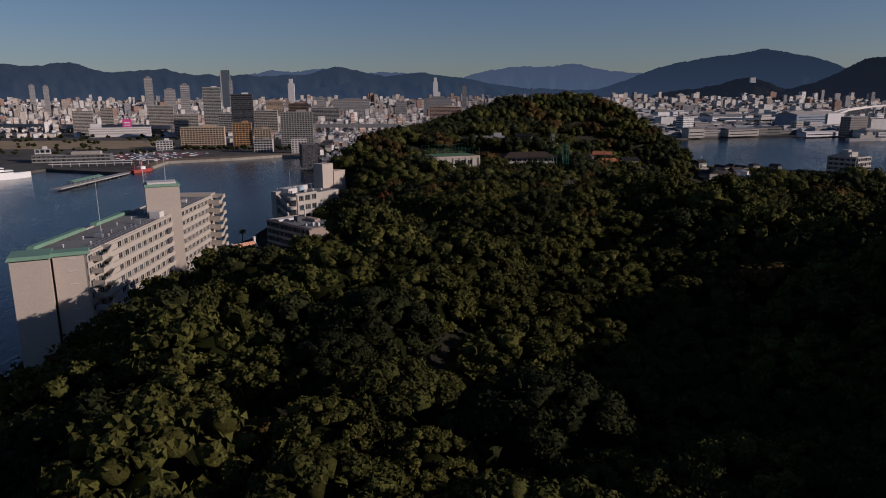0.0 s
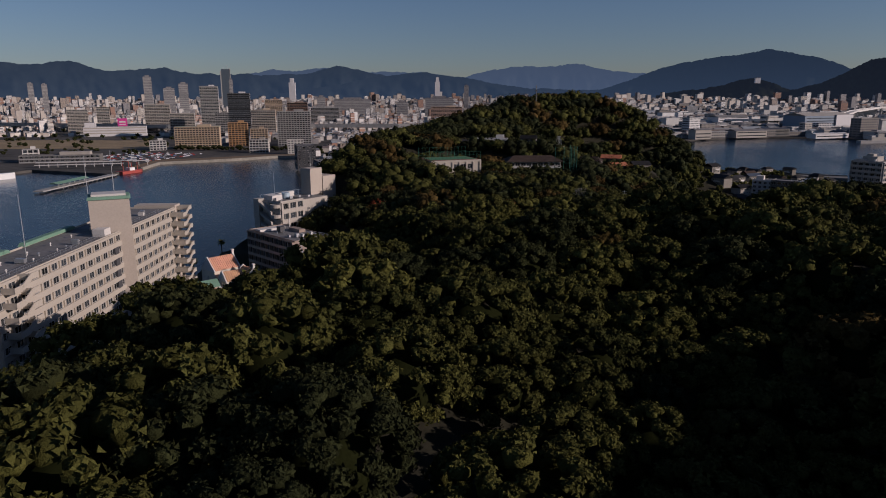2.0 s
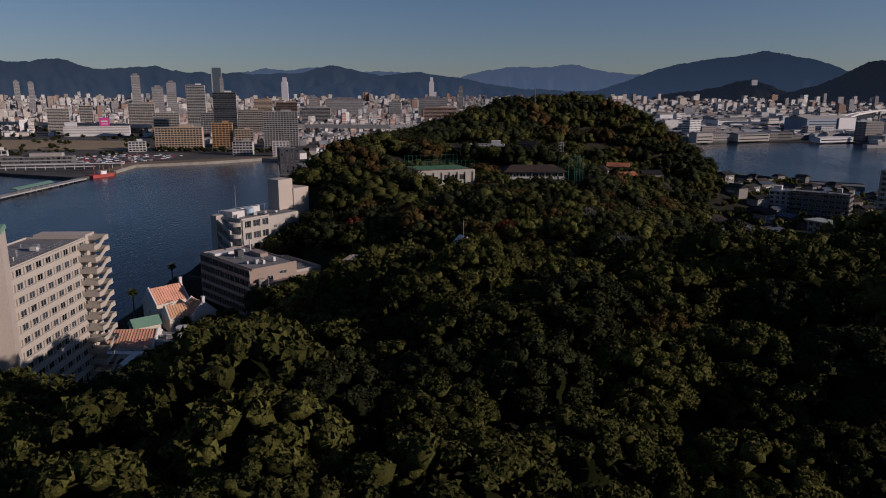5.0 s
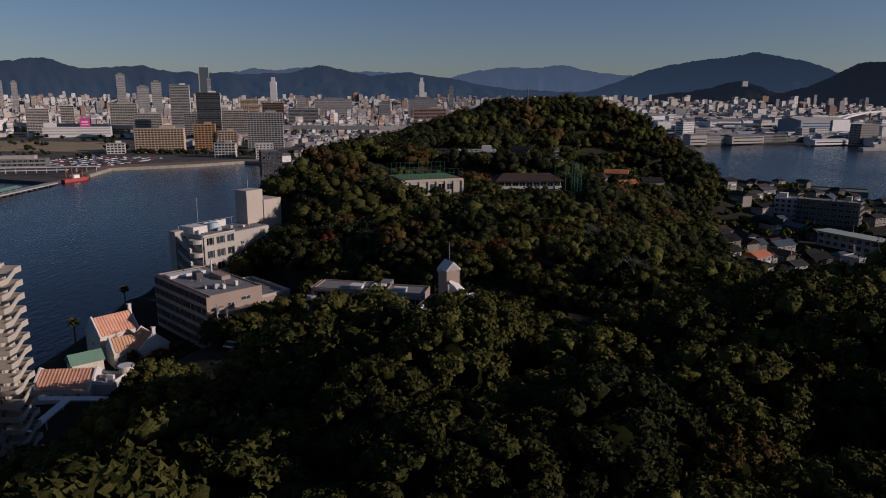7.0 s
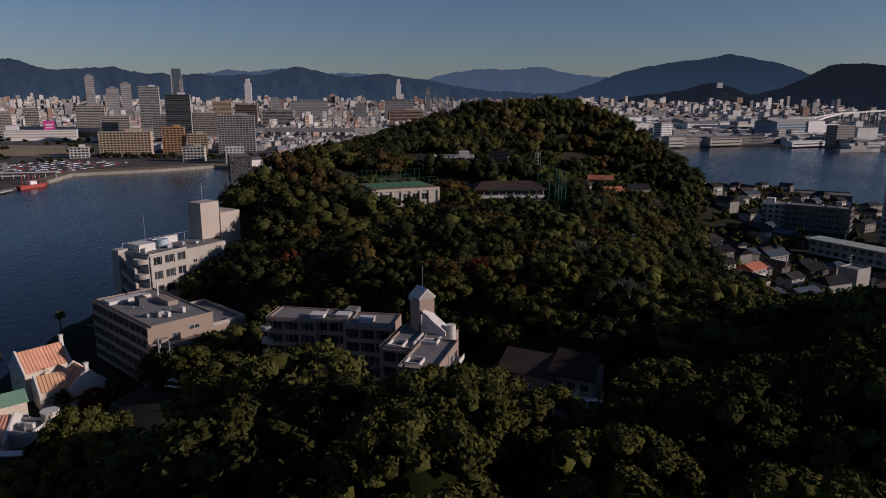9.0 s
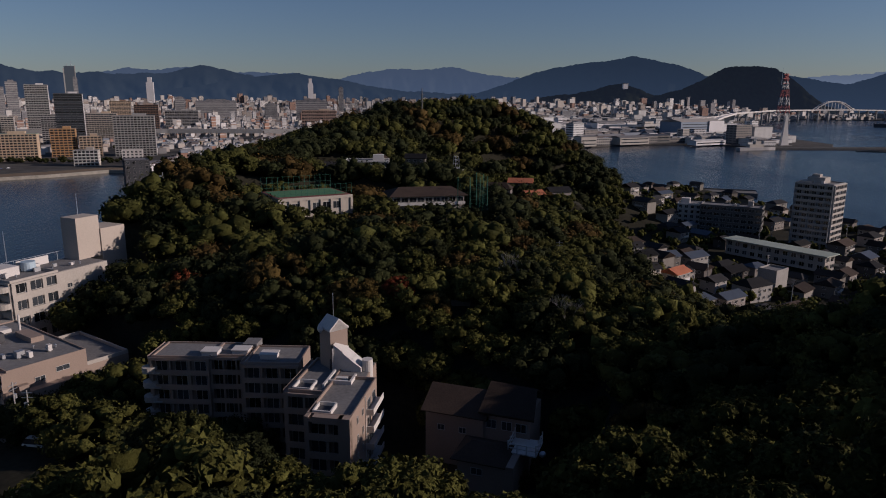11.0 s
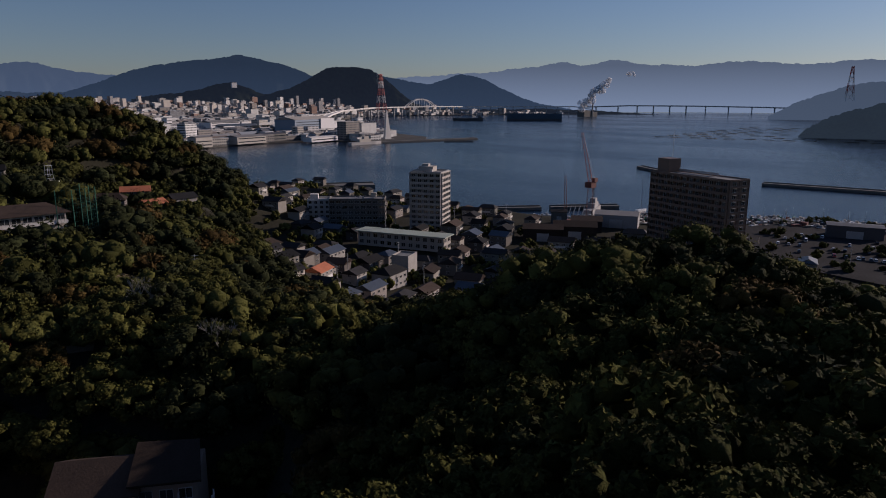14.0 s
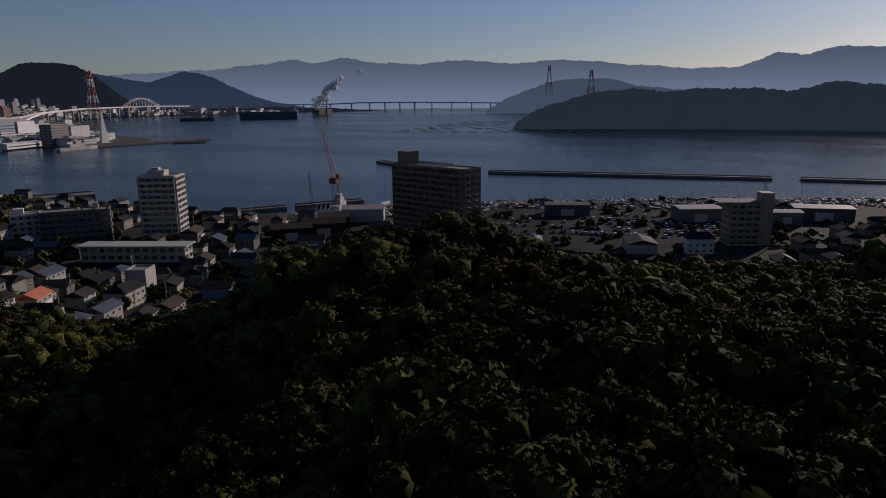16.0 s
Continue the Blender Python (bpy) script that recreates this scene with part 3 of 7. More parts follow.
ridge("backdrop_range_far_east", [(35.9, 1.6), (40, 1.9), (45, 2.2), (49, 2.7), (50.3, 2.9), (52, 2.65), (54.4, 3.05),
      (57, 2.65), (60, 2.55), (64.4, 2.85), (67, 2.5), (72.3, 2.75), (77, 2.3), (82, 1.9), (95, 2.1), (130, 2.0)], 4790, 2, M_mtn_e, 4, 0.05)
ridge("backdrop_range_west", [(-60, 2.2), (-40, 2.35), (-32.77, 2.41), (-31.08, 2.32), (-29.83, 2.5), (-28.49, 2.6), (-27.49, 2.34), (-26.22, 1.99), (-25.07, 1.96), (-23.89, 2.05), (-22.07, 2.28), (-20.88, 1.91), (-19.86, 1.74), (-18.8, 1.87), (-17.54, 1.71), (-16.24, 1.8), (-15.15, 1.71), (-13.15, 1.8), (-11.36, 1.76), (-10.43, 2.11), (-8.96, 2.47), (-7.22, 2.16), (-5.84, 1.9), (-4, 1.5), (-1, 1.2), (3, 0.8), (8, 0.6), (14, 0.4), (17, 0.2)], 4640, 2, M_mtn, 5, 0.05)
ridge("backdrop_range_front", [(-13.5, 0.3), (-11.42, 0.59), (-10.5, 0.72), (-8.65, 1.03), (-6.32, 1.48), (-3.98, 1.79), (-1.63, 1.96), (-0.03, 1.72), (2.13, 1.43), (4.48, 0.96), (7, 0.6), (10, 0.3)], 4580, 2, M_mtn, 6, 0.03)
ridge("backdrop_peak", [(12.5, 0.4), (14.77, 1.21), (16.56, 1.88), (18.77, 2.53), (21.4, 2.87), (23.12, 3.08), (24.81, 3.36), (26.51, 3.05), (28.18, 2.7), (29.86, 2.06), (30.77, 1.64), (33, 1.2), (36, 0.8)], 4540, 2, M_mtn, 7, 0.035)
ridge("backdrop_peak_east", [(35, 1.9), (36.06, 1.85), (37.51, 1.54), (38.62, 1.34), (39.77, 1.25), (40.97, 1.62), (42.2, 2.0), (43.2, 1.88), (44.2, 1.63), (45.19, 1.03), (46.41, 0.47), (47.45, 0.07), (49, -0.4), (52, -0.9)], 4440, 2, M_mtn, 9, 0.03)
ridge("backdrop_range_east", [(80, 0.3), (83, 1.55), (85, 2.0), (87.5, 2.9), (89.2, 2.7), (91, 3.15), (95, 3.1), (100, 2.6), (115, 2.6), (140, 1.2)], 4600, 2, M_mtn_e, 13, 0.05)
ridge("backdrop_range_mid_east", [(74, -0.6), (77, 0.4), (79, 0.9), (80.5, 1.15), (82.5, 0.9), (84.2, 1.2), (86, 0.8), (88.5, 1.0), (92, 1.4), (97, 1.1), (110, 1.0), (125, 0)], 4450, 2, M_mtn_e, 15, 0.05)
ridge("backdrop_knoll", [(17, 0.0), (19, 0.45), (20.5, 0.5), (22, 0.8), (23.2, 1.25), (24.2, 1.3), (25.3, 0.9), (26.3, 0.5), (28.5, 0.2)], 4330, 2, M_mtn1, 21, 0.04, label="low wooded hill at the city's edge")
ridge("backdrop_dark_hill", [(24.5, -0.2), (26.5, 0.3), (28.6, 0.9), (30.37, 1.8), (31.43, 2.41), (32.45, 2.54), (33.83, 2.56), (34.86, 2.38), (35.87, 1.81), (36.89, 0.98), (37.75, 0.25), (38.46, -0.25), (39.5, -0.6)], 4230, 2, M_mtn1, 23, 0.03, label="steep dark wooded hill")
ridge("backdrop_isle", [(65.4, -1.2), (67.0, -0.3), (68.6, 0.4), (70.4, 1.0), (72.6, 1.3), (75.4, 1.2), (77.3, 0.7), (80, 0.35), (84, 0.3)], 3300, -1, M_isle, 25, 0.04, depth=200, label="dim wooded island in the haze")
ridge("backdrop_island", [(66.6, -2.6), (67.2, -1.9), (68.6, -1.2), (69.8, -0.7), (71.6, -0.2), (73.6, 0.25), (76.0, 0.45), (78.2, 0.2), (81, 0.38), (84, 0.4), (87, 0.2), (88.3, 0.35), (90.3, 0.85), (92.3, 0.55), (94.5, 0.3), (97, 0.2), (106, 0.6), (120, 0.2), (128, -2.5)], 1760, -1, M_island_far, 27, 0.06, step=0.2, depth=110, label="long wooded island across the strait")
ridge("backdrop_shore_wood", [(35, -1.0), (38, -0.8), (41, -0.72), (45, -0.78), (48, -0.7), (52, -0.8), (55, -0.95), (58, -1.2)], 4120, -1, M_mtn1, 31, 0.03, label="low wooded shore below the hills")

# ---- woods ----
def cards(rng, centres, radii, count, size, up=0.35, flat=0.75, mid=None):
    """Leaf sprays: pointed blades scattered over rounded clumps, facing outwards from the crown's middle. Returns vertices and faces as arrays."""
    k = rng.randint(0, len(centres), count)
    d = rng.normal(size=(count, 3))
    d /= np.linalg.norm(d, axis=1, keepdims=True)
    d[:, 2] += up
    if mid is not None:
        o = centres[k] - mid
        d += 0.85 * o / np.maximum(np.linalg.norm(o, axis=1, keepdims=True), 0.01)
    d /= np.linalg.norm(d, axis=1, keepdims=True)
    r = radii[k] * rng.uniform(0.78, 1.12, count)
    p = centres[k] + d * r[:, None] * np.array([1, 1, flat])
    n = d + rng.normal(scale=0.3, size=(count, 3))
    n /= np.linalg.norm(n, axis=1, keepdims=True)
    ref = rng.normal(size=(count, 3))
    u = np.cross(n, ref)
    u /= np.linalg.norm(u, axis=1, keepdims=True)
    v = np.cross(n, u)
    s = (size * rng.uniform(0.6, 1.3, count))[:, None]
    q = np.stack([p - u * s * 0.5 - n * s * 0.2, p + u * s * 0.5 - n * s * 0.15, p + v * s * 0.72 + n * s * 0.1], 1).reshape(-1, 3)
    return q, np.arange(3 * count).reshape(-1, 3)


bm = bmesh.new()
bmesh.ops.create_icosphere(bm, subdivisions=1, radius=1.0)
ICO_V = np.array([v.co[:] for v in bm.verts])
ICO_F = np.array([[v.index for v in f.verts] for f in bm.faces])
bm.free()

def lobes_of(rng, R, H, n):
    """Rounded clumps over a domed crown that bulges into a few larger masses; its bottom lies at z = 0."""
    i = np.arange(n) + rng.uniform(0, 1)
    cz = 1 - 1.32 * (i + 0.3) / n
    a = i * 2.39996 + rng.normal(0, 0.22, n)
    cz = np.clip(cz + rng.normal(0, 0.06, n), -0.32, 1)
    rho = np.sqrt(np.maximum(1 - cz ** 2, 0))
    d = np.stack([rho * np.cos(a), rho * np.sin(a), cz], -1)
    m = rng.normal(size=(7, 3))
    m[:, 2] = np.abs(m[:, 2])
    m /= np.linalg.norm(m, axis=1, keepdims=True)
    swell = 0.70 + 0.30 * np.clip((d @ m.T).max(1) * 1.9 - 0.85, 0, 1)
    rad = R * min(1.45 / math.sqrt(n), 0.42) * rng.uniform(0.75, 1.25, n)
    c = d * (np.array([R, R, H * 0.56]) * swell[:, None] - rad[:, None] * 0.7) + np.array([0, 0, H * 0.38])
    return c, rad


def tris_mesh(name, parts, mats):
    """A mesh from arrays: [(vertices, faces, material index)]."""
    vs, loops, starts, mi, off = [], [], [], [], 0
    tot = 0
    for v, f, m in parts:
        vs.append(v)
        loops.append((f + off).reshape(-1))
        starts.append(tot + np.arange(len(f)) * f.shape[1])
        tot += f.size
        mi.append(np.full(len(f), m))
        off += len(v)
    vs, loops, starts, mi = np.concatenate(vs), np.concatenate(loops), np.concatenate(starts), np.concatenate(mi)
    me = bpy.data.meshes.new(name)
    me.vertices.add(len(vs))
    me.vertices.foreach_set("co", vs.astype(np.float32).reshape(-1))
    me.loops.add(len(loops))
    me.loops.foreach_set("vertex_index", loops.astype(np.int32))
    me.polygons.add(len(starts))
    me.polygons.foreach_set("loop_start", starts.astype(np.int32))
    for m in mats:
        me.materials.append(m)
    me.polygons.foreach_set("material_index", mi.astype(np.int32))
    me.update(calc_edges=True)
    me.validate()
    me.shade_smooth()
    return me


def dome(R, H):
    """Inner mass of a crown behind its clumps, its shade put into the colour."""
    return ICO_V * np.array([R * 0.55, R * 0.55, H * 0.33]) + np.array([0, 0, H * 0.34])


def clump(rng, c, r, core):
    """One knobbly clump of leaves."""
    return ICO_V * r * core * np.array([1, 1, 0.84]) * (1 + rng.normal(0, 0.2, (len(ICO_V), 1))) + c


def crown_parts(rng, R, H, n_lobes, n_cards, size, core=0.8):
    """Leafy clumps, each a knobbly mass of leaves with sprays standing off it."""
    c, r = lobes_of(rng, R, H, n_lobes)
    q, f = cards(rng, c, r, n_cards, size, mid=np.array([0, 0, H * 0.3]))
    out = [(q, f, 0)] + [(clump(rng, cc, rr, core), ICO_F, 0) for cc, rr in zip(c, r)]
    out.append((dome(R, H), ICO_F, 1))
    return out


def trunk_soup(rng, h, r):
    """Tapered trunk with limbs."""
    s = Soup()
    top = Vector((rng.uniform(-0.5, 0.5), rng.uniform(-0.5, 0.5), h))
    s.tube((0, 0, -0.8), top, r, r * 0.6, 7)
    for i in range(5):
        a = i * 1.26 + rng.uniform(0, 0.8)
        s.tube(top * rng.uniform(0.7, 1.0), top + Vector((math.cos(a) * h * 0.55, math.sin(a) * h * 0.55, h * rng.uniform(0.3, 0.6))), r * 0.42, r * 0.12, 5)
    return s


rng = np.random.RandomState(11)
KINDS = [("broadleaf", M_leaf, 38), ("broadleaf", M_leaf, 46), ("broadleaf", M_leaf, 34), ("dark", M_leafd, 40), ("dark", M_leafd, 32), ("autumn", M_leafo, 30), ("red", M_leafr, 26), ("broadleaf", M_leaf, 50)]
LABELS = {"broadleaf": "broad evergreen tree with a dense olive-green crown", "dark": "evergreen tree with a dark glossy crown", "autumn": "tree with a thin brown autumn crown", "red": "small maple with red autumn leaves"}
PROTO, FAR = [], []
for kind, lm, n_lobes in KINDS:
    R, H = 5.2, 7.6
    lean = kind in ("autumn", "red")
    tm = trunk_soup(rng, 3.0, 0.28).mesh("trunk", M_bark)
    me = tris_mesh("crown", crown_parts(rng, R, H, n_lobes + 40, 4600 if lean else 5600, 0.27, 0.72), [lm, M_inner_shade])
    PROTO.append((kind, me, tm))
    me = tris_mesh("crown", crown_parts(rng, R, H, n_lobes + 4, 1300 if lean else 1700, 0.46, 0.72), [lm, M_inner_shade])
    FAR.append((kind, me, tm))


def tree(i, x, y, z, s, rot, sz=1.0, protos=FAR):
    kind, me, tm = protos[i]
    T = new("tree")
    T.matrix_basis = Matrix.LocRotScale((x, y, z), Euler((0, 0, rot)), (s, s, s * sz))
    tagged(T, LABELS[kind], "tree", "trees of the island wood")
    t = new("trunk", tm)
    t.parent = T
    c = new("crown", me)
    c.parent = T
    c.location = (0, 0, 1.2)
    return T


# woodland floor plan: where trees stand on the island
FOOT = [(-60, 306, 30, 20, 43), (-87, 290, 26, 30, 0), (-71, 352, 30, 16, 55), (-82, 186, 14, 50, 2), (9, 256, 11, 17, -19), (-11, 280, 19, 9, -12), (2, 276, 10, 10, -19), (40, 249, 12, 13, -30), (5, 398, 19, 20, 20), (50, 402, 20, 15, 3), (68, 386, 9, 9, 0), (92, 438, 14, 12, 0), (28, 295, 4, 9, 0), (40, 292, 6, 9, 0), (60, 336, 11, 14, 0), (63, 250, 4, 14, 12), (50, 244, 13, 9, -34), (50, 384, 17, 8, 3), (14, 382, 16, 6, 20), (13, 230, 8, 22, 0), (40, 236, 9, 12, -20), (-62, 262, 20, 12, 0), (34, 462, 22, 18, 0), (108, 462, 24, 14, -10), (24, 258, 7, 22, 0), (64, 338, 16, 7, -25), (-60, 268, 12, 12, 0), (20, 239, 14, 21, 0), (42, 238, 12, 12, 0), (-40, 252, 16, 15, 0)]
TOWN = [(128, 400), (124, 372), (130, 345), (150, 322), (196, 318), (235, 300), (262, 268), (300, 235), (318, 180), (345, 120), (420, 60), (600, -20), (640, 250), (420, 480), (380, 700), (290, 770), (215, 720), (205, 640), (196, 560), (172, 505), (160, 470), (146, 440)]
cand = rng.uniform((-170, -60), (420, 760), (60000, 2))
land, dcoast = inside(cand[:, 0], cand[:, 1], COAST)
town, dtown = inside(cand[:, 0], cand[:, 1], TOWN)
ok = land & (dcoast > 5) & (~town | (dtown < 3))
for p in FOOT:
    ok &= pad_weight(cand[:, 0], cand[:, 1], (*p, 0), 0.01) <= 0
# open water-side strip below the slope stays clear of wood
ok &= ~((cand[:, 0] < -62) & (cand[:, 1] > 225) & (cand[:, 1] < 400))
cand = cand[ok]
# old trees with wide crowns first, younger ones in the gaps between them
spots, sizes, cell = [], [], {}
for size, first, last in ((1.75, 0, 1500), (1.4, 1500, 5500), (1.1, 5500, 16000), (0.85, 16000, 60000)):
    for x, y in cand[first:last]:
        key = (int(x // 16), int(y // 16))
        if all(math.hypot(x - a, y - b) > 3.3 * (size + o) for i in (-1, 0, 1) for j in (-1, 0, 1) for a, b, o in cell.get((key[0] + i, key[1] + j), ())):
            cell.setdefault(key, []).append((x, y, size))
            spots.append((x, y))
            sizes.append(size)
sizes = np.array(sizes) * rng.uniform(0.93, 1.1, len(sizes))
spots = np.array(spots)
gz = ground(spots[:, 0], spots[:, 1]) - np.maximum(sizes - 1.0, -0.1) * 4.4 + rng.uniform(-1.6, 0.9, len(sizes))
# the trees that the way passes nearest are things of their own
way = np.clip(spots[:, 1], 0, 160)
dist = np.hypot(spots[:, 0] - 0.09 * way - 12, spots[:, 1] - way) + np.where(spots[:, 1] < 30, 150, 0)
order = np.argsort(dist)
for k, n in enumerate(order[:300]):
    x, y = spots[n]
    r = rng.random_sample()
    i = 5 if r < 0.04 else rng.choice([0, 1, 2, 3, 4, 7, 0, 1, 7])
    tree(i, x, y, gz[n] - 0.2, sizes[n], rng.uniform(0, 6.28), rng.uniform(0.88, 1.08), PROTO if k < 90 else FAR)


def wood(name, idx, n_cards, size, n_lobes, label, mix=(0.70, 0.22, 0.08)):
    """The rest of the wood, joined by kind of leaf."""
    groups = {0: [], 1: [], 2: []}
    mats = [M_leaf, M_leafd, M_leafo]
    parts = []
    for n in idx:
        x, y = spots[n]
        s, sz = sizes[n], rng.uniform(0.9, 1.1)
        c, r = lobes_of(rng, 6.2 * s, 7.4 * s * sz, n_lobes)
        off = np.array([x, y, gz[n] + 1.0])
        q, f = cards(rng, c, r, n_cards, size, mid=np.array([0, 0, 2.2 * s]))
        kind = rng.choice([0, 1, 2], p=mix)
        parts.append((q + off, f, kind))
        parts += [(clump(rng, cc, rr, 0.70) + off, ICO_F, kind) for cc, rr in zip(c, r)]
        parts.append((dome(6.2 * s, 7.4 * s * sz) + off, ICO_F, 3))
    me = tris_mesh(name, parts, mats + [M_inner_shade])
    tagged(new(name, me), label, "trees", kind="stuff")


rest = order[300:]
far = (spots[rest][:, 1] > 330) & (spots[rest][:, 1] < 690)
sx, sy = spots[rest][:, 0], spots[rest][:, 1]
seen = ~far & (sx > -62) & (sx < 150) & (sy > 118)
# includes unseen trees on the added rises, kept for the shadow they cast
hidden = ~far & ~seen & (sy > -25) & ((dist[rest] < 330) | (sx > 310) & (sy > 60))
wood("wood_slope", rest[seen], 1200, 0.6, 34, "dense evergreen wood on the island's slopes", mix=(0.60, 0.30, 0.10))
wood("wood_behind", rest[hidden], 130, 1.2, 9, "evergreen wood on the island's southern slopes")
wood("wood_hill", rest[far], 330, 1.0, 14, "dense evergreen wood covering the far hill", (0.48, 0.44, 0.08))


def tree_kind(i, x, y, s, rot=0.0, sz=1.0):
    return tree(i, x, y, float(ground(np.array([x]), np.array([y]))[0]) - 0.2, s, rot, sz)


# single trees with a look of their own
for i, x, y, s in ((6, 28.0, 300.5, 0.72), (6, 31, 304, 0.5), (5, 19.3, 300.5, 0.9), (5, 13, 300, 0.85), (6, -28, 336, 0.9), (5, 50, 192, 0.75), (6, 56, 196, 0.6), (6, -69, 281, 0.75), (5, -64, 285, 0.8), (5, -78, 284, 0.6), (5, 402, 160, 0.8), (5, 408, 152, 0.7), (5, 396, 150, 0.6), (5, 36, 292, 0.9), (5, 112, 370, 0.9), (0, -4, 379, 0.7), (1, 3, 378, 0.62), (3, 10, 379, 0.72), (0, 17, 378, 0.66), (2, 24, 381, 0.8)):
    tree_kind(i, x, y, s, x * 1.7)
tree(6, 28.2, 299.0, 33.0, 0.8, 1.0)
tree(5, 20.5, 298.0, 30.5, 0.95, 2.0)


def bush(i, x, y, s):
    """A low evergreen bush on open ground."""
    T = tree_kind(i, x, y, s, x * 2.3 + y, 0.8)
    T.name = "bush"
    tagged(T, "low evergreen bush on the open slope", "bush", "bushes of the open slope")


for cx, cy, hw, hd, n in ((13, 226, 8, 18, 14), (38, 234, 9, 12, 9), (40, 290, 6, 7, 5), (18, 292, 10, 6, 8), (-8, 303, 18, 4, 9), (50, 384, 15, 5, 8), (62, 334, 9, 10, 7), (50, 246, 9, 5, 4), (-60, 258, 10, 8, 8), (22, 305, 14, 5, 14), (52, 280, 10, 6, 10), (60, 258, 6, 12, 8), (36, 280, 8, 5, 8)):
    for _ in range(n):
        bush(int(rng.choice([0, 1, 2, 3, 4])), cx + rng.uniform(-hw, hw), cy + rng.uniform(-hd, hd), rng.uniform(0.34, 0.6))


def bare_tree(x, y, h, seed):
    r = random.Random(seed)
    z = float(ground(np.array([x]), np.array([y]))[0])
    s = Soup()
    def grow(p, d, L, rad, n):
        q = p + d * L
        s.tube(p, q, rad, rad * 0.65, 5 if rad > 0.08 else 3)
        if n:
            for _ in range(3 if n > 1 else 4):
                e = (d + Vector((r.uniform(-0.8, 0.8), r.uniform(-0.8, 0.8), r.uniform(-0.1, 0.5)))).normalized()
                grow(q, e, L * r.uniform(0.6, 0.85), rad * 0.62, n - 1)
    grow(Vector((0, 0, -0.5)), Vector((0.05, 0, 1)), h * 0.3, 0.24, 5)
    T = thing("bare_tree", x, y, z, 0, "leafless tree with a fan of pale grey branches", "tree", "bare trees")
    part("limb_fan", s, M_palebark, T)


bare_tree(56.5, 300, 11, 1)
bare_tree(63, 274, 12, 2)
bare_tree(60, 303, 9, 3)
bare_tree(52, 300, 8, 4)


def cedar(x, y, h):
    """A dark conifer in tiers of drooping sprays."""
    z = float(ground(np.array([x]), np.array([y]))[0])
    T = thing("cedar", x, y, z, 0, "tall dark pointed conifer with drooping tiers", "tree")
    part("trunk", Soup().tube((0, 0, -0.5), (0, 0, h), 0.35, 0.05, 8), M_bark, T)
    cs, rs2 = [], []
    for k in range(11):
        f = k / 10
        R = 4.2 * (1 - f) + 0.4
        for j in range(7):
            a = j * 0.9 + k
            cs.append((math.cos(a) * R * 0.6, math.sin(a) * R * 0.6, h * (0.12 + 0.84 * f)))
            rs2.append(0.4 + R * 0.36)
    q, f = cards(rng, np.array(cs), np.array(rs2), 2600, 0.5, 0.0, 0.35)
    ob = new("crown", tris_mesh("crown", [(q, f, 0), (ICO_V * np.array([1.6, 1.6, h * 0.4]) + np.array([0, 0, h * 0.48]), ICO_F, 1)], [M_leafd, M_inner_shade]))
    ob.parent = T


cedar(47, 338, 19)


def palm(x, y, z, h):
    T = thing("palm_tree", x, y, z, 0, "tall palm with a round tuft of fronds", "tree", "palms by the water")
    part("trunk", Soup().tube((0, 0, -0.3), (0.2, 0, h * 0.5), 0.32, 0.26, 8).tube((0.2, 0, h * 0.5), (0.3, 0, h), 0.26, 0.22, 8), M_bark, T)
    for k in range(26):
        a, up = k * 2.4, 0.9 - k * 0.06
        s, p = Soup(), Vector((0.3, 0, h))
        d = Vector((math.cos(a) * math.cos(up), math.sin(a) * math.cos(up), math.sin(up)))
        side = Vector((-math.sin(a), math.cos(a), 0))
        pts = []
        for j in range(5):
            w = (0.12, 0.42, 0.5, 0.34, 0.04)[j]
            pts += [p - side * w, p + side * w + Vector((0, 0, 0.06))]
            p = p + d * 0.55
            d = (d + Vector((0, 0, -0.26))).normalized()
        s.add(pts, [(2 * j, 2 * j + 1, 2 * j + 3, 2 * j + 2) for j in range(4)])
        part("frond", s, M_leaf, T)


palm(-97.5, 324, 3.0, 14)
palm(-98.5, 292, 3.5, 12.5)

# ---- buildings on the island ----
def G(x, y):
    return float(ground(np.array([x]), np.array([y]))[0])


# the tall slab of flats over the shore
T = thing("apartment_block", -84.0, 184.5, 6.0, 1.2, "long beige block of flats with a green roof edge", "apartment building")
W, D, SH, NF = 13.5, 86.0, 2.77, 15
storeys(T, 0, 0, 0, W, D, NF, SH, {"E": (24, 0.35)}, M_lbeige, M_lbeige, band_h=1.2, win_w=2.0, parapet=0.5, pier_w=0.3)
TOP = NF * SH
SL = radians(24)
part("end_wall", Soup().box(-3.4, -D / 2 - 2.4, 0, 7.2, 7.0, TOP, SL).box(3.4, -D / 2 + 0.4, 0, 6.6, 3.2, TOP, SL), M_beige, T, "blank beige end wall")
for k in range(NF):
    for x, y in ((-2.3, -D / 2 - 5.36), (4.2, -D / 2 - 0.86)):
        piece("window", window_mesh(1.5, 0.62), T, x, y, k * SH + 1.5, 24)
        piece("window_hood", pier_mesh(1.7, 0.3, 0.12, M_white), T, x + 0.06, y - 0.12, k * SH + 2.16, 24)
eave = Soup()
eave.box(-3.4, -D / 2 - 2.4, TOP + 0.3, 8.2, 8.0, 0.75, SL, top=0.93)
eave.box(3.4, -D / 2 + 0.4, TOP + 0.2, 7.6, 4.2, 0.75, SL, top=0.93)
for x0, y0, w, d in ((-W / 2, -28, 1.6, 24), (-W / 2, 0, 1.6, 22)):
    eave.box(x0, y0, TOP + 0.35, w, d, 0.75, top=0.93)
part("roof_edge", eave, M_green, T, "green copper roof edge")
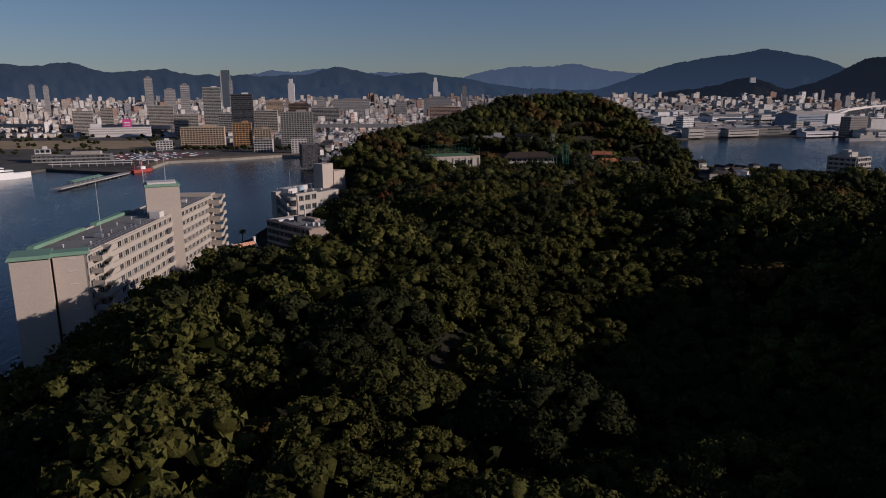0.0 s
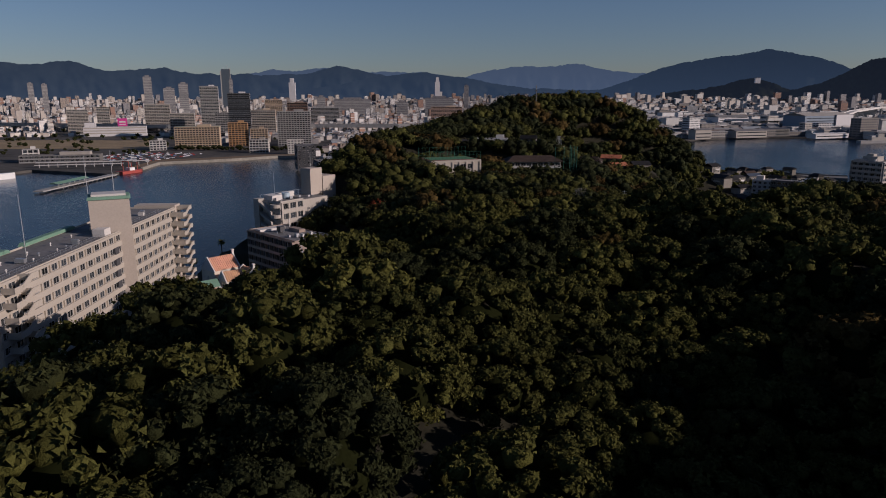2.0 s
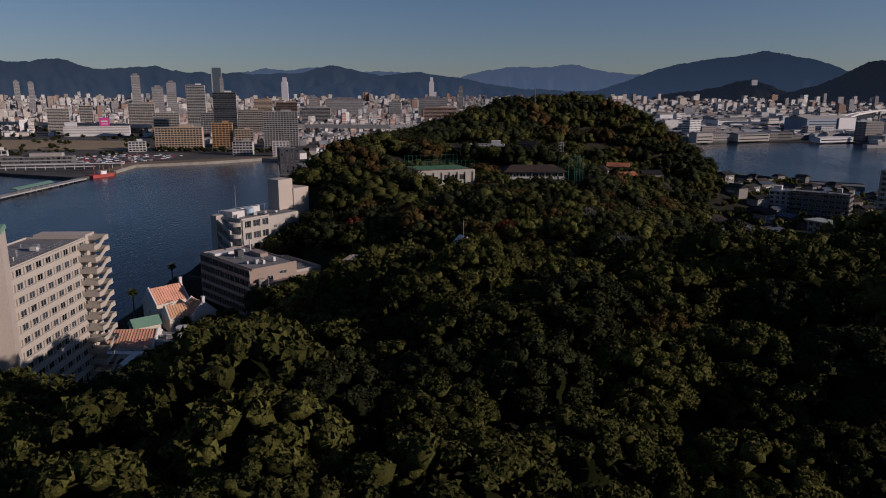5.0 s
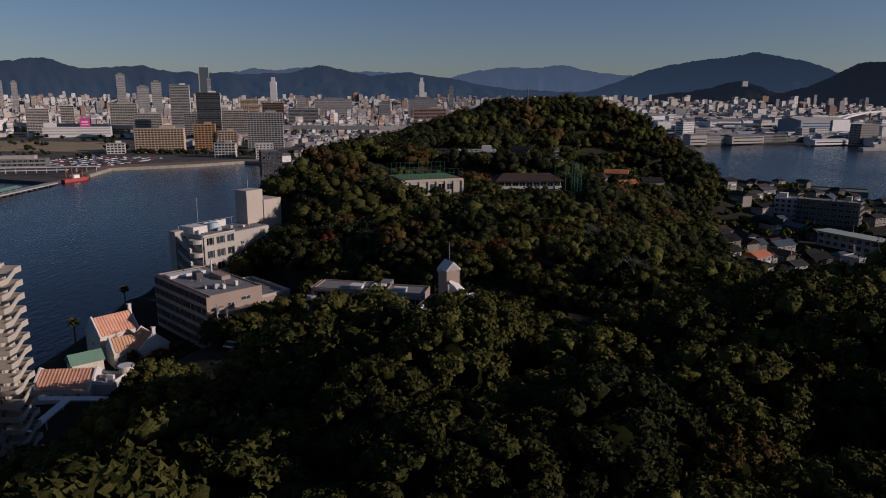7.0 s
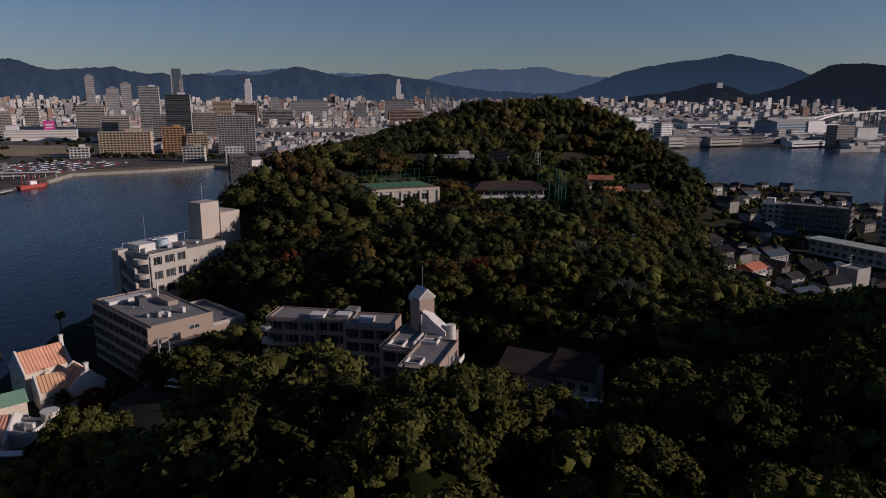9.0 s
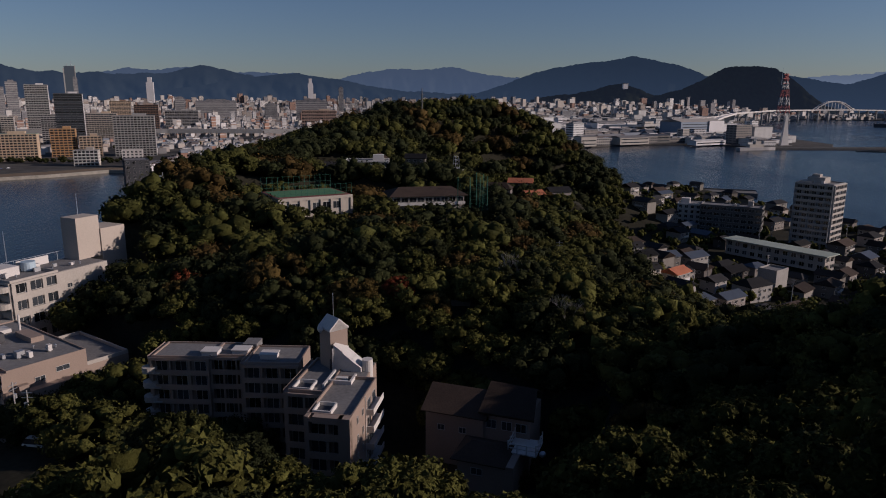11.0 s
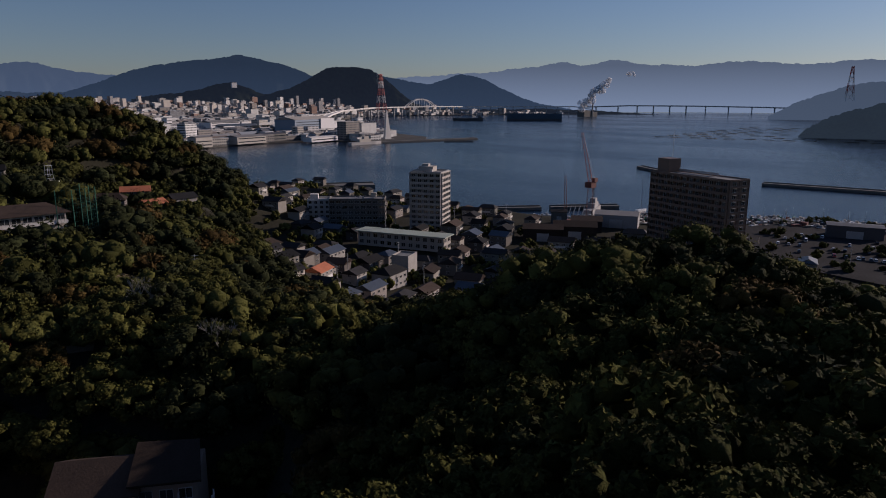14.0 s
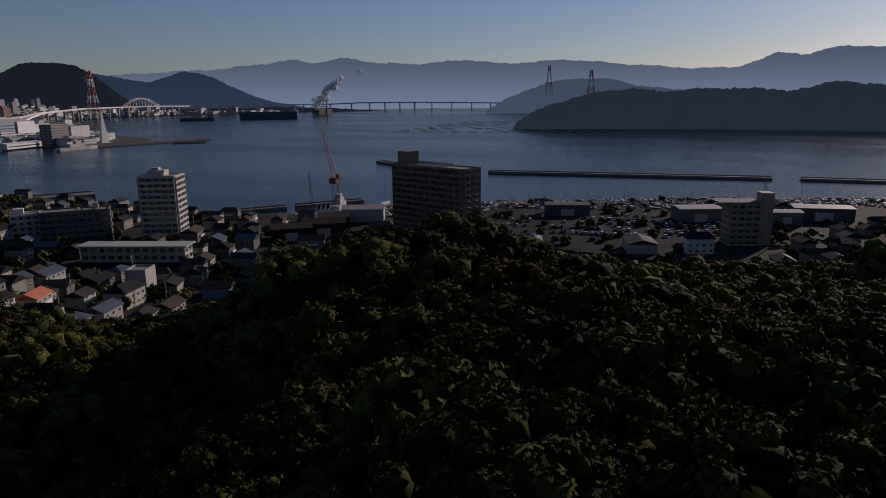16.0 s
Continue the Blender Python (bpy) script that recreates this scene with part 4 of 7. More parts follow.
core = Soup().box(4.0, 9.0, 0, 9.0, 7.0, TOP + 8.3, SL)
lift = part("lift_tower", core, M_beige, T, "plain beige lift tower")
part("cap", Soup().box(4.0, 9.0, TOP + 8.3, 9.6, 7.6, 0.7, SL, top=0.95), M_green, lift, "green cap of the tower")
part("lift_tower_roof", Soup().box(4.0, 9.0, TOP + 9.0, 7.6, 5.6, 0.5, SL), M_white, T)
part("plant_room", Soup().box(4.6, 2.2, TOP, 2.8, 3.2, 1.9), M_white, T)
for k in range(NF):
    z = k * SH
    for yy, up in ((40.4, 0.0), (45.4, 1.35)):
        q = Soup().box(6.0, yy, z + up + 0.9, 9.4, 2.3, 0.25)
        q.box(10.6, yy, z + up + 1.1, 0.16, 2.3, 0.95)
        q.box(6.0, yy + 1.1, z + up + 1.1, 9.2, 0.14, 0.95)
        q.box(6.0, yy - 1.1, z + up + 1.1, 9.2, 0.14, 0.95)
        part("landing", q, M_lbeige, T, "open concrete landing with a solid rail")
    s = Soup()
    s.add([(10.7, 41.5, z + 0.9), (10.7, 44.3, z + 2.25), (10.7, 44.3, z + 3.2), (10.7, 41.5, z + 1.95), (10.5, 41.5, z + 0.9), (10.5, 44.3, z + 2.25), (10.5, 44.3, z + 3.2), (10.5, 41.5, z + 1.95)], [(0, 1, 2, 3), (7, 6, 5, 4), (0, 4, 5, 1), (2, 6, 7, 3)])
    part("stair_flight", s, M_lbeige, T, "open concrete stair flight")
part("stair_wall", Soup().box(1.0, 45.2, 0, 12.0, 4.4, TOP + 1.0), M_beige, T)
for k in range(NF):
    z = k * SH
    for yy, up in ((-39.6, 0.0), (-34.4, 1.35)):
        q = Soup().box(7.9, yy, z + up + 0.9, 2.6, 2.6, 0.25)
        q.box(9.2, yy, z + up + 1.1, 0.16, 2.6, 1.0)
        q.box(7.9, yy - 1.2, z + up + 1.1, 2.6, 0.14, 1.0)
        part("landing", q, M_lbeige, T, "open concrete landing with a solid rail")
    s = Soup()
    s.add([(9.3, -38.3, z + 0.9), (9.3, -35.7, z + 2.3), (9.3, -35.7, z + 3.4), (9.3, -38.3, z + 2.1), (9.1, -38.3, z + 0.9), (9.1, -35.7, z + 2.3), (9.1, -35.7, z + 3.4), (9.1, -38.3, z + 2.1)], [(0, 1, 2, 3), (7, 6, 5, 4), (0, 4, 5, 1), (2, 6, 7, 3)])
    part("stair_flight", s, M_lbeige, T, "open concrete stair flight")
# solid dark boxes on the wall paint the shade of the open gallery
for k in range(NF - 1):
    part("gallery_shade", Soup().box(W / 2 + 0.16, 3.6, k * SH + 0.85, 0.5, 2.0, 1.7), M_darkbld, T)
for y in range(-36, 36, 9):
    s = Soup().tube((-1.5, y, TOP + 0.1), (-1.5, y, TOP + 0.7), 0.12, n=8).tube((-1.5, y, TOP + 0.7), (-1.5, y, TOP + 0.9), 0.28, 0.1, 8)
    part("roof_vent", s, M_white, T)
    s = Soup().tube((3.2, y + 3, TOP + 0.1), (3.2, y + 3, TOP + 0.7), 0.12, n=8).tube((3.2, y + 3, TOP + 0.7), (3.2, y + 3, TOP + 0.9), 0.28, 0.1, 8)
    part("roof_vent", s, M_white, T)
rail = Soup()
for i in range(34):
    rail.box(W / 2 - 1.2, -38 + i * 2.2, TOP + 0.1, 0.06, 0.06, 1.0)
for z in (0.6, 1.1):
    rail.box(W / 2 - 1.2, -1.5, TOP + z, 0.05, 75, 0.05)
part("roof_rail", rail, M_steel, T)
for x, y, h, b in ((-0.5, -20, 13, 0), (-1.0, 9, 10, 8.5), (4.5, 11, 11, 8.5)):
    part("antenna", Soup().tube((x, y, TOP + b), (x, y, TOP + b + h), 0.09, 0.04, 6), M_steel, T)
roof_clutter(T, 0, 24, TOP, 10, 26, 7, 4)
roof_clutter(T, 3, -18, TOP, 4, 30, 5, 5)

# terraced building in pinkish tan tile
T = thing("clinic_building", -61.6, 306.2, 7.6, 134.5, "low pinkish-tan tiled building with balcony bands and a flat grey roof", "building")
storeys(T, 2.2, 0, 0, 35.4, 17.0, 5, 3.32, {"N": (10, 1.2)}, M_tan, M_tan, band_h=1.1, win_w=2.6, parapet=0.45)
s = Soup().box(-16.6, 0.6, 0, 2.2, 11.5, 11.8).box(-17.0, 6.2, 9.0, 1.4, 2.0, 4.6)
part("stair_wing", s, M_tan, T, "blank tan stair wing")
for y, z, w in ((-4.0, 9.6, 2.2), (-4.4, 6.0, 3.6), (-4.4, 2.6, 3.6), (2.0, 12.6, 2.2), (-3.0, 13.6, 3.0)):
    piece("window", window_mesh(w, 1.2), T, -15.56 if z > 12 else -17.76, y, z, 270)
for k in range(4):
    part("corner_balcony", Soup().tube((-15.0, 8.3, 1.2 + 3.32 * k), (-15.0, 8.3, 2.4 + 3.32 * k), 1.5, n=16), M_tan, T)
part("roof_terrace", Soup().box(-4, -13.5, 0, 23, 10.0, 12.9), M_tan, T, "lower terraced wing with flat roof")
part("terrace_roof", Soup().box(-4, -13.5, 12.9, 22.4, 9.4, 0.12), M_roofgrey, T)
s = Soup()
for x0, y0, w, d in ((-4, -18.4, 23, 0.3), (-15.35, -13.5, 0.3, 10), (7.35, -13.5, 0.3, 10)):
    s.box(x0, y0, 12.9, w, d, 0.9)
part("terrace_parapet", s, M_offwhite, T)
part("plant_housing", Soup().box(3, -4.5, 16.72, 8, 3.0, 1.3), M_tan, T)
part("chiller", Soup().box(6, 1.5, 16.9, 3.0, 2.2, 2.2), M_darkbld, T, "dark grey roof chiller")
part("flue", Soup().tube((10.5, -5.5, 16.7), (10.5, -5.5, 21.0), 0.28, n=8), M_white, T)
part("upper_parapet", Soup().box(13.5, 2, 16.72, 4.0, 12.0, 0.9), M_white, T)
roof_clutter(T, 0, 0, 16.7, 28, 14, 12, 8)
for k in range(3):
    for y in (-10.8, -14.0, -17.0):
        piece("window", window_mesh(2.2, 1.4), T, -15.56, y, 1.2 + 3.9 * k, 270)

# white sanatorium block with deep window bays
T = thing("white_hospital_block", -68.6, 347.5, 5.6, 56.0, "white rendered block with deep square window bays", "building")
storeys(T, -9.0, 0, 0, 14.0, 15.0, 6, 4.6, {"S": (3, 0.6), "W": (2, 0.5)}, M_offwhite, M_offwhite, band_h=1.9, win_w=3.3, parapet=0.9, pier_w=1.1)
part("plain_wing", Soup().box(6.6, 0.6, 0, 17.0, 14.0, 27.4), M_offwhite, T, "plain off-white wing")
part("wing_roof", Soup().box(6.6, 0.6, 27.4, 16.4, 13.4, 0.15), M_roofgrey, T)
for k in range(7):
    for x in (2.0, 12.0):
        piece("window", window_mesh(1.6, 1.3), T, x, -6.45, 1.6 + 3.45 * k)
for k in range(6):
    part("round_balcony", Soup().tube((-16.8, -5.0, 2.6 + 4.6 * k), (-16.8, -5.0, 4.1 + 4.6 * k), 2.5, n=20), M_offwhite, T, "rounded corner balcony")
for k in range(5):
    z = 4.0 + 4.6 * k
    v = [(-18.6, -3.6, z), (-18.6, 3.4, z + 3.9), (-18.6, 3.4, z + 5.2), (-18.6, -3.6, z + 1.3)]
    part("stair_flight", Soup().add(v + [(x + 2.4, y, q) for x, y, q in v], [(3, 2, 1, 0), (4, 5, 6, 7), (0, 1, 5, 4), (2, 3, 7, 6), (1, 2, 6, 5), (3, 0, 4, 7)]), M_offwhite, T, "open stair flight with a solid rail")
part("stair_wall", Soup().box(-17.0, 5.6, 0, 3.6, 3.4, 29.0), M_offwhite, T)
part("lift_house", Soup().box(15.5, 4.2, 27.5, 8.0, 6.5, 12.8), M_beige, T, "beige rooftop lift house")
part("lift_annexe", Soup().box(24.0, 5.0, 2.0, 9, 9.0, 34.0), M_beige, T)
part("roof_wall", Soup().box(-11, 3, 27.6, 6, 6, 2.6).box(0, 6, 27.6, 10, 0.4, 2.4), M_white, T)
part("water_tank", Soup().tube((-4, 2, 27.9), (-4, 2, 30.4), 1.9, n=16), mat("pale_blue_tank", (0.38, 0.48, 0.54), 0.5, 0.1), T, "pale blue roof water tank")
roof_clutter(T, -3, 0, 27.6, 26, 12, 22, 9)
for x, y, z, h in ((-8, 5, 27.6, 12), (15, 4, 40.3, 7)):
    part("antenna", Soup().tube((x, y, z), (x, y, z + h), 0.09, 0.04), M_steel, T)
s = Soup()
for i in range(9):
    s.box(-15 + i * 3.4, 7.0, 27.6, 0.12, 0.12, 2.6)
s.box(-1.4, 7.0, 30.1, 27.4, 0.1, 0.1)
part("roof_fence", s, M_steel, T)
T = thing("garden_annexe", -44, 372, 12.0, 54.5, "pale low annexe with a flat roof below the wood", "building")
storeys(T, 0, 0, 0, 16, 9, 5, 3.2, {"S": (4, 0.3)}, M_offwhite, M_offwhite, band_h=1.3)

# Mediterranean-style restaurant under terracotta roofs
def villa(x, y, z, w, d, h, rise, rot, wings=0, chimney=True):
    T = thing("terracotta_villa", x, y, z, rot, "cream plastered villa with a terracotta tile roof", "house", "villas by the water")
    part("wall", Soup().box(0, 0, 0, w, d, h), M_cream, T)
    g = Soup()
    for sx in (-1, 1):
        x1, x2 = sx * (w / 2 - 0.3), sx * (w / 2 + 0.15)
        a = [(x1, -d / 2 - 0.6, h - 0.3), (x1, d / 2 + 0.6, h - 0.3), (x1, 0, h + rise + 0.55)]
        b = [(x2, p[1], p[2]) for p in a]
        if sx < 0:
            a, b = b, a
        g.add(a + b, [(2, 1, 0), (3, 4, 5), (0, 1, 4, 3), (1, 2, 5, 4), (2, 0, 3, 5)])
    part("gable_wall", g, M_white, T, "white stepped gable wall")
    roof = part("roof", Soup().gable(0, 0, h, w - 0.7, d, rise, 0.0), M_terra, T, "weathered terracotta tile roof")
    tm = Soup().tube((0, 0, 0), (0, math.hypot(d / 2, rise) * 0.98, 0), 0.13, n=5).mesh("tile_course", M_terra)
    n = int((w - 1) / 0.85)
    for sy in (-1, 1):
        for i in range(n):
            ob = new("tile_course", tm)
            ob.parent = roof
            ob.matrix_basis = Matrix.Translation((-w / 2 + 0.7 + i * 0.85, sy * d / 2, h + 0.02)) @ Euler((math.atan2(rise, d / 2), 0, 0 if sy < 0 else math.pi)).to_matrix().to_4x4() if sy < 0 else Matrix.Translation((-w / 2 + 0.7 + i * 0.85, sy * d / 2, h + 0.02)) @ Matrix.Rotation(math.pi, 4, "Z") @ Matrix.Rotation(math.atan2(rise, d / 2), 4, "X")
    for i in range(int(w / 3.2)):
        piece("window", window_mesh(1.1, 1.4, M_white), T, -w / 2 + 1.6 + i * 3.2, -d / 2 - 0.03, h * 0.35)
    piece("window", window_mesh(1.0, 1.3, M_white), T, w / 2 + 0.03, 0, h * 0.5, 90)
    piece("window", window_mesh(1.0, 1.3, M_white), T, -w / 2 - 0.03, 0, h * 0.5, 270)
    if chimney:
        part("chimney", Soup().box(w / 2 - 0.1, 0, h + rise - 0.4, 0.9, 0.9, 2.0).box(w / 2 - 0.1, 0, h + rise + 1.6, 1.1, 1.1, 0.3), M_white, T)
    return T


villa(-88.2, 294.3, 5.4, 11.5, 9.6, 7.6, 4.6, 49)
villa(-80.6, 287.0, 5.4, 10, 7.6, 5.0, 3.2, 40, chimney=False)
villa(-75.6, 289.0, 5.4, 8, 8.4, 5.2, 3.8, -43)
villa(-86.2, 265.0, 5.4, 14, 12, 3.6, 3.4, 5, chimney=False)
T = thing("round_tower", -72.9, 268, 5.4, 0, "small round plastered tower beside the villa", "tower")
part("wall", Soup().tube((0, 0, 0), (0, 0, 6.2), 1.8, n=20), M_cream, T)
part("rim", Soup().tube((0, 0, 6.2), (0, 0, 6.7), 2.0, n=20), M_white, T)
T = thing("green_roof_pavilion", -89.2, 279.0, 5.4, 40, "small pavilion with a green sheet roof", "building")
part("wall", Soup().box(0, 0, 0, 8, 6, 4), M_cream, T)
part("roof", Soup().gable(0, 0, 4, 8, 6, 2.2, 0.4), M_green, T)
T = thing("kitchen_block", -76.4, 264.6, 5.4, -8, "white flat-roofed kitchen block with roof machines", "building")
part("wall", Soup().box(0, 0, 0, 7, 7, 4.2), M_offwhite, T)
flat_roof(T, 0, 0, 4.2, 7, 7, M_roofgrey, M_white)
roof_clutter(T, 0, 0, 4.3, 5.5, 5, 6, 3)
T = thing("entrance_canopy", -79.6, 254.2, 5.2, 0, "long flat white canopy on posts", "canopy")
part("slab", Soup().box(0, 0, 3.6, 24, 2.2, 0.35).box(-1.6, -12.6, 3.6, 2.2, 23, 0.35), M_white, T)
for x, y in ((-10, 0), (-3, 0), (4, 0), (11, 0), (-1.6, -10), (-1.6, -20)):
    piece("post", pier_mesh(0.25, 0.25, 3.6, M_white), T, x, y, 0)
solo("garden_wall", Soup().box(-60, 283, 4.8, 26, 0.5, 1.8, radians(-40)).tube((-63.5, 281, 4.8), (-63.5, 281, 7.4), 1.5, n=14), M_cream, "cream plastered garden wall with a round end", "wall")

# stepped flats with a white stair turret
T = thing("turret_flats", 14.15, 243.2, 10.6, -19, "tan stepped block of flats with a pointed stair turret", "apartment building")
storeys(T, -3.85, 8.0, 0, 7.7, 16.0, 6, 3.3, {"S": (2, 1.3)}, M_tan, M_tan, band_h=1.15, win_w=2.6, parapet=0.7)
part("corner_wall", Soup().box(-1.0, -0.68, 0, 2.0, 1.36, 20.45).box(-7.35, -0.68, 0, 0.7, 1.36, 20.45).box(-3.85, -0.68, 19.3, 5.0, 1.36, 1.15), M_tan, T, "blank tan corner wall")
storeys(T, -11.02, 16.3, 0, 6.6, 15.4, 6, 3.3, {"S": (2, 1.3), "W": (4, 1.0)}, M_tan, M_tan, band_h=1.1, win_w=2.3, parapet=0.6)
part("rear_wall", Soup().box(-4.9, 20.0, 0, 5.6, 7.98, 20.1), M_tan, T)
part("rear_roof", Soup().box(-4.9, 20.0, 20.1, 5.2, 7.6, 0.1), M_roofgrey, T)
for k in range(6):
    for y in (3.0, 6.2):
        piece("window", window_mesh(0.8, 1.3), T, 0.06, y, 3.3 * k + 1.1, 90)
    q = Soup().box(0.72, 12.0, 3.3 * k + 0.1, 1.4, 7.4, 0.2).box(1.36, 12.0, 3.3 * k + 0.3, 0.12, 7.4, 0.95).box(0.72, 8.36, 3.3 * k + 0.3, 1.4, 0.12, 0.95)
    part("side_balcony", q, M_white, T, "white-edged side balcony")
    for y in (10.2, 13.6):
        piece("window", window_mesh(2.2, 2.0), T, 0.06, y, 3.3 * k + 0.5, 90)
part("drain_pipe", Soup().tube((0.12, 7.9, 0), (0.12, 7.9, 20.4), 0.1, n=6), M_white, T)
# wells are not sunk: a dark sheet at roof level paints their shade
for x, y, w, d in ((-5.4, 2.4, 3.0, 3.4), (-12.0, 10.8, 3.2, 3.6)):
    well = Soup()
    for cx, cy, a, b in ((x - w / 2, y, 0.25, d), (x + w / 2, y, 0.25, d), (x, y + d / 2, w, 0.25), (x, y - d / 2, w, 0.25)):
        well.box(cx, cy, 19.9, a, b, 0.75)
    part("light_well", well, M_white, T, "white upstand round a roof light well")
    part("well_shade", Soup().box(x, y, 19.93, w - 0.3, d - 0.3, 0.08), M_darkbld, T)
part("roof_rib", Soup().box(-8.6, 14.6, 19.93, 0.4, 7.0, 0.7).box(-6.2, 13.2, 19.93, 4.4, 0.4, 0.7).box(-4.2, 15.0, 19.93, 0.4, 3.6, 0.7).box(-6.4, 15.4, 19.93, 2.2, 1.4, 0.5), M_white, T, "white roof upstands")
turret = part("turret", Soup().box(-10.1, 22.2, 19.8, 3.9, 3.9, 8.0, radians(50)), M_tan, T, "tan stair turret")
cap = Soup().gable(0, 0, 0, 3.9, 3.9, 2.0, 0.2, 0.35)
ca, sa = math.cos(radians(50 + 90)), math.sin(radians(50 + 90))
cap.v = [(-10.1 + x * ca - y * sa, 22.2 + x * sa + y * ca, 27.9 + z) for x, y, z in cap.v]
part("cap", cap, M_white, turret, "white gabled turret cap")
gab = Soup()
for e in (-1.94, 1.82):
    pts = [(e, -1.9, 0), (e, 1.9, 0), (e, 0, 1.75), (e + 0.12, -1.9, 0), (e + 0.12, 1.9, 0), (e + 0.12, 0, 1.75)]
    gab.add([(-10.1 + x * ca - y * sa, 22.2 + x * sa + y * ca, 27.8 + z) for x, y, z in pts], [(0, 2, 1), (3, 4, 5), (0, 1, 4, 3), (1, 2, 5, 4), (2, 0, 3, 5)])
part("cap_gable", gab, M_tan, turret)
# solid block, the doorway's shade is put into its dark colour
part("door_shade", Soup().box(-9.6, 19.45, 19.95, 0.9, 0.3, 2.1, radians(5)), M_darkbld, turret)
for i, (x, h0, h1) in enumerate(((-8.2, 5.4, 4.0), (-6.4, 4.0, 2.5), (-4.6, 2.7, 1.3))):
    y0, y1 = 18.9 - 0.25 * i, 22.6 - 0.3 * i
    v = [(x - 0.95, y0, 19.8), (x + 0.95, y0, 19.8), (x + 0.95, y1, 19.8), (x - 0.95, y1, 19.8), (x - 0.95, y0, 19.8 + h0), (x + 0.95, y0, 19.8 + h1), (x + 0.95, y1, 19.8 + h1), (x - 0.95, y1, 19.8 + h0)]
    part("stepped_gable", Soup().add(v, [(3, 2, 1, 0), (4, 5, 6, 7), (0, 1, 5, 4), (1, 2, 6, 5), (2, 3, 7, 6), (3, 0, 4, 7)]), M_white, T, "white stepped stair gable")
part("stair_drum", Soup().tube((-2.8, 20.0, 18.5), (-2.8, 20.0, 22.4), 1.05, n=16), M_white, T)
part("stair_rail", Soup().tube((-9.2, 18.6, 19.9), (-9.2, 18.6, 24.5), 0.16, n=6), M_white, T)
part("dish", Soup().tube((-12.3, 20.8, 27.6), (-12.5, 20.3, 27.7), 0.75, 0.2, 12), M_white, T, "white satellite dish")
part("antenna", Soup().tube((-10.1, 22.4, 29.6), (-10.1, 22.4, 34.5), 0.06), M_steel, T)
T = thing("turret_flats_wing", -14.2, 280.2, 11.2, -12, "lower wing of flats with stepped balconies and grey roof", "apartment building")
storeys(T, -4.0, 0.4, 0, 12.0, 8.4, 6, 3.12, {"S": (3, 1.0), "W": (2, 0.9)}, M_tan, M_tan, band_h=1.0, win_w=2.4, parapet=0.45)
storeys(T, 6.02, 1.0, 0, 8.0, 7.4, 6, 3.12, {"S": (3, 1.3)}, M_tan, M_tan, band_h=1.0, win_w=2.0, parapet=0.45)
storeys(T, 15.6, -2.2, 0, 11.0, 9.6, 6, 3.16, {"S": (3, 1.3), "W": (2, 0.9)}, M_tan, M_tan, band_h=1.0, win_w=2.4, parapet=0.5)
for k in range(5):
    q = Soup().tube((-10.4, -4.2, 3.4 + 3.12 * k), (-10.4, -4.2, 4.5 + 3.12 * k), 1.5, n=14).box(-9.6, -4.4, 3.3 + 3.12 * k, 3.4, 2.2, 0.16)
    part("end_balcony", q, M_offwhite, T, "rounded pale end balcony")
for x, y, z in ((1.6, -1.6, 18.85), (7.6, -0.6, 18.85), (14.2, -3.4, 19.1)):
    part("roof_hatch", Soup().box(x, y, z, 3.2, 2.6, 0.9).box(x, y, z + 0.9, 3.6, 3.0, 0.2), M_white, T)
part("link_block", Soup().box(8.6, 3.4, 18.7, 3.0, 4.0, 1.3), M_roofgrey, T)

# dark-roofed house in the hollow
T = thing("dark_roof_house", 38.8, 253.2, 20.6, -30, "two-storey house with dark brown roofs and a white deck rail", "house")
part("wall", Soup().box(-4, 0, -5.5, 11, 11, 11.5).box(5.5, -0.6, -5.5, 8.6, 9, 12.5), M_tan, T)
part("roof", Soup().gable(-4, 0, 6.0, 11, 11, 3.0, 0.7), M_brtile, T)
up = [(0.6, -5.9, 7.3), (10.6, -5.9, 7.3), (9.4, 2.2, 9.6), (0.6, 2.2, 9.9), (0.6, 4.6, 8.0), (10.0, 4.6, 8.0)]
part("upper_roof", Soup().add(up + [(x, y, z - 0.28) for x, y, z in up], [(0, 1, 2, 3), (3, 2, 5, 4), (9, 8, 7, 6), (10, 11, 8, 9), (0, 6, 7, 1), (1, 7, 8, 2), (2, 8, 11, 5), (5, 11, 10, 4), (4, 10, 9, 3), (3, 9, 6, 0)]), M_brtile, T, "dark sloping upper roof")
part("eave_beam", Soup().box(5.6, -5.4, 6.75, 9.8, 0.25, 0.3), M_brtile, T)
part("front_wing", Soup().box(4.6, -11.2, -6.0, 9.5, 7.6, 9.0), M_tan, T, "brick-toned front wing")
part("wing_roof", Soup().gable(3.4, -11.2, 3.0, 8.4, 7.6, 1.7, 0.5, hip=2.5), M_brtile, T)
for x in (2.8, 5.6, 8.2):
    piece("window", window_mesh(1.9, 1.7), T, x, -5.16, 4.2)
piece("window", window_mesh(2.0, 1.3), T, 3.2, -15.06, 0.6)
piece("window", window_mesh(1.4, 1.2), T, -6.5, -5.56, 2.4)
piece("window", window_mesh(1.4, 1.2), T, -2.4, -5.56, 2.4)
part("deck", Soup().box(9.6, -7.6, 3.0, 5.0, 5.6, 0.2), M_white, T, "white-painted roof deck")
s = Soup()
for i in range(4):
    s.box(7.2 + i * 1.6, -10.3, 3.2, 0.2, 0.2, 1.6)
    s.box(12.0, -10.3 + i * 1.7, 3.2, 0.2, 0.2, 2.0)
    s.box(7.2, -10.3 + i * 1.7, 3.2, 0.2, 0.2, 2.0)
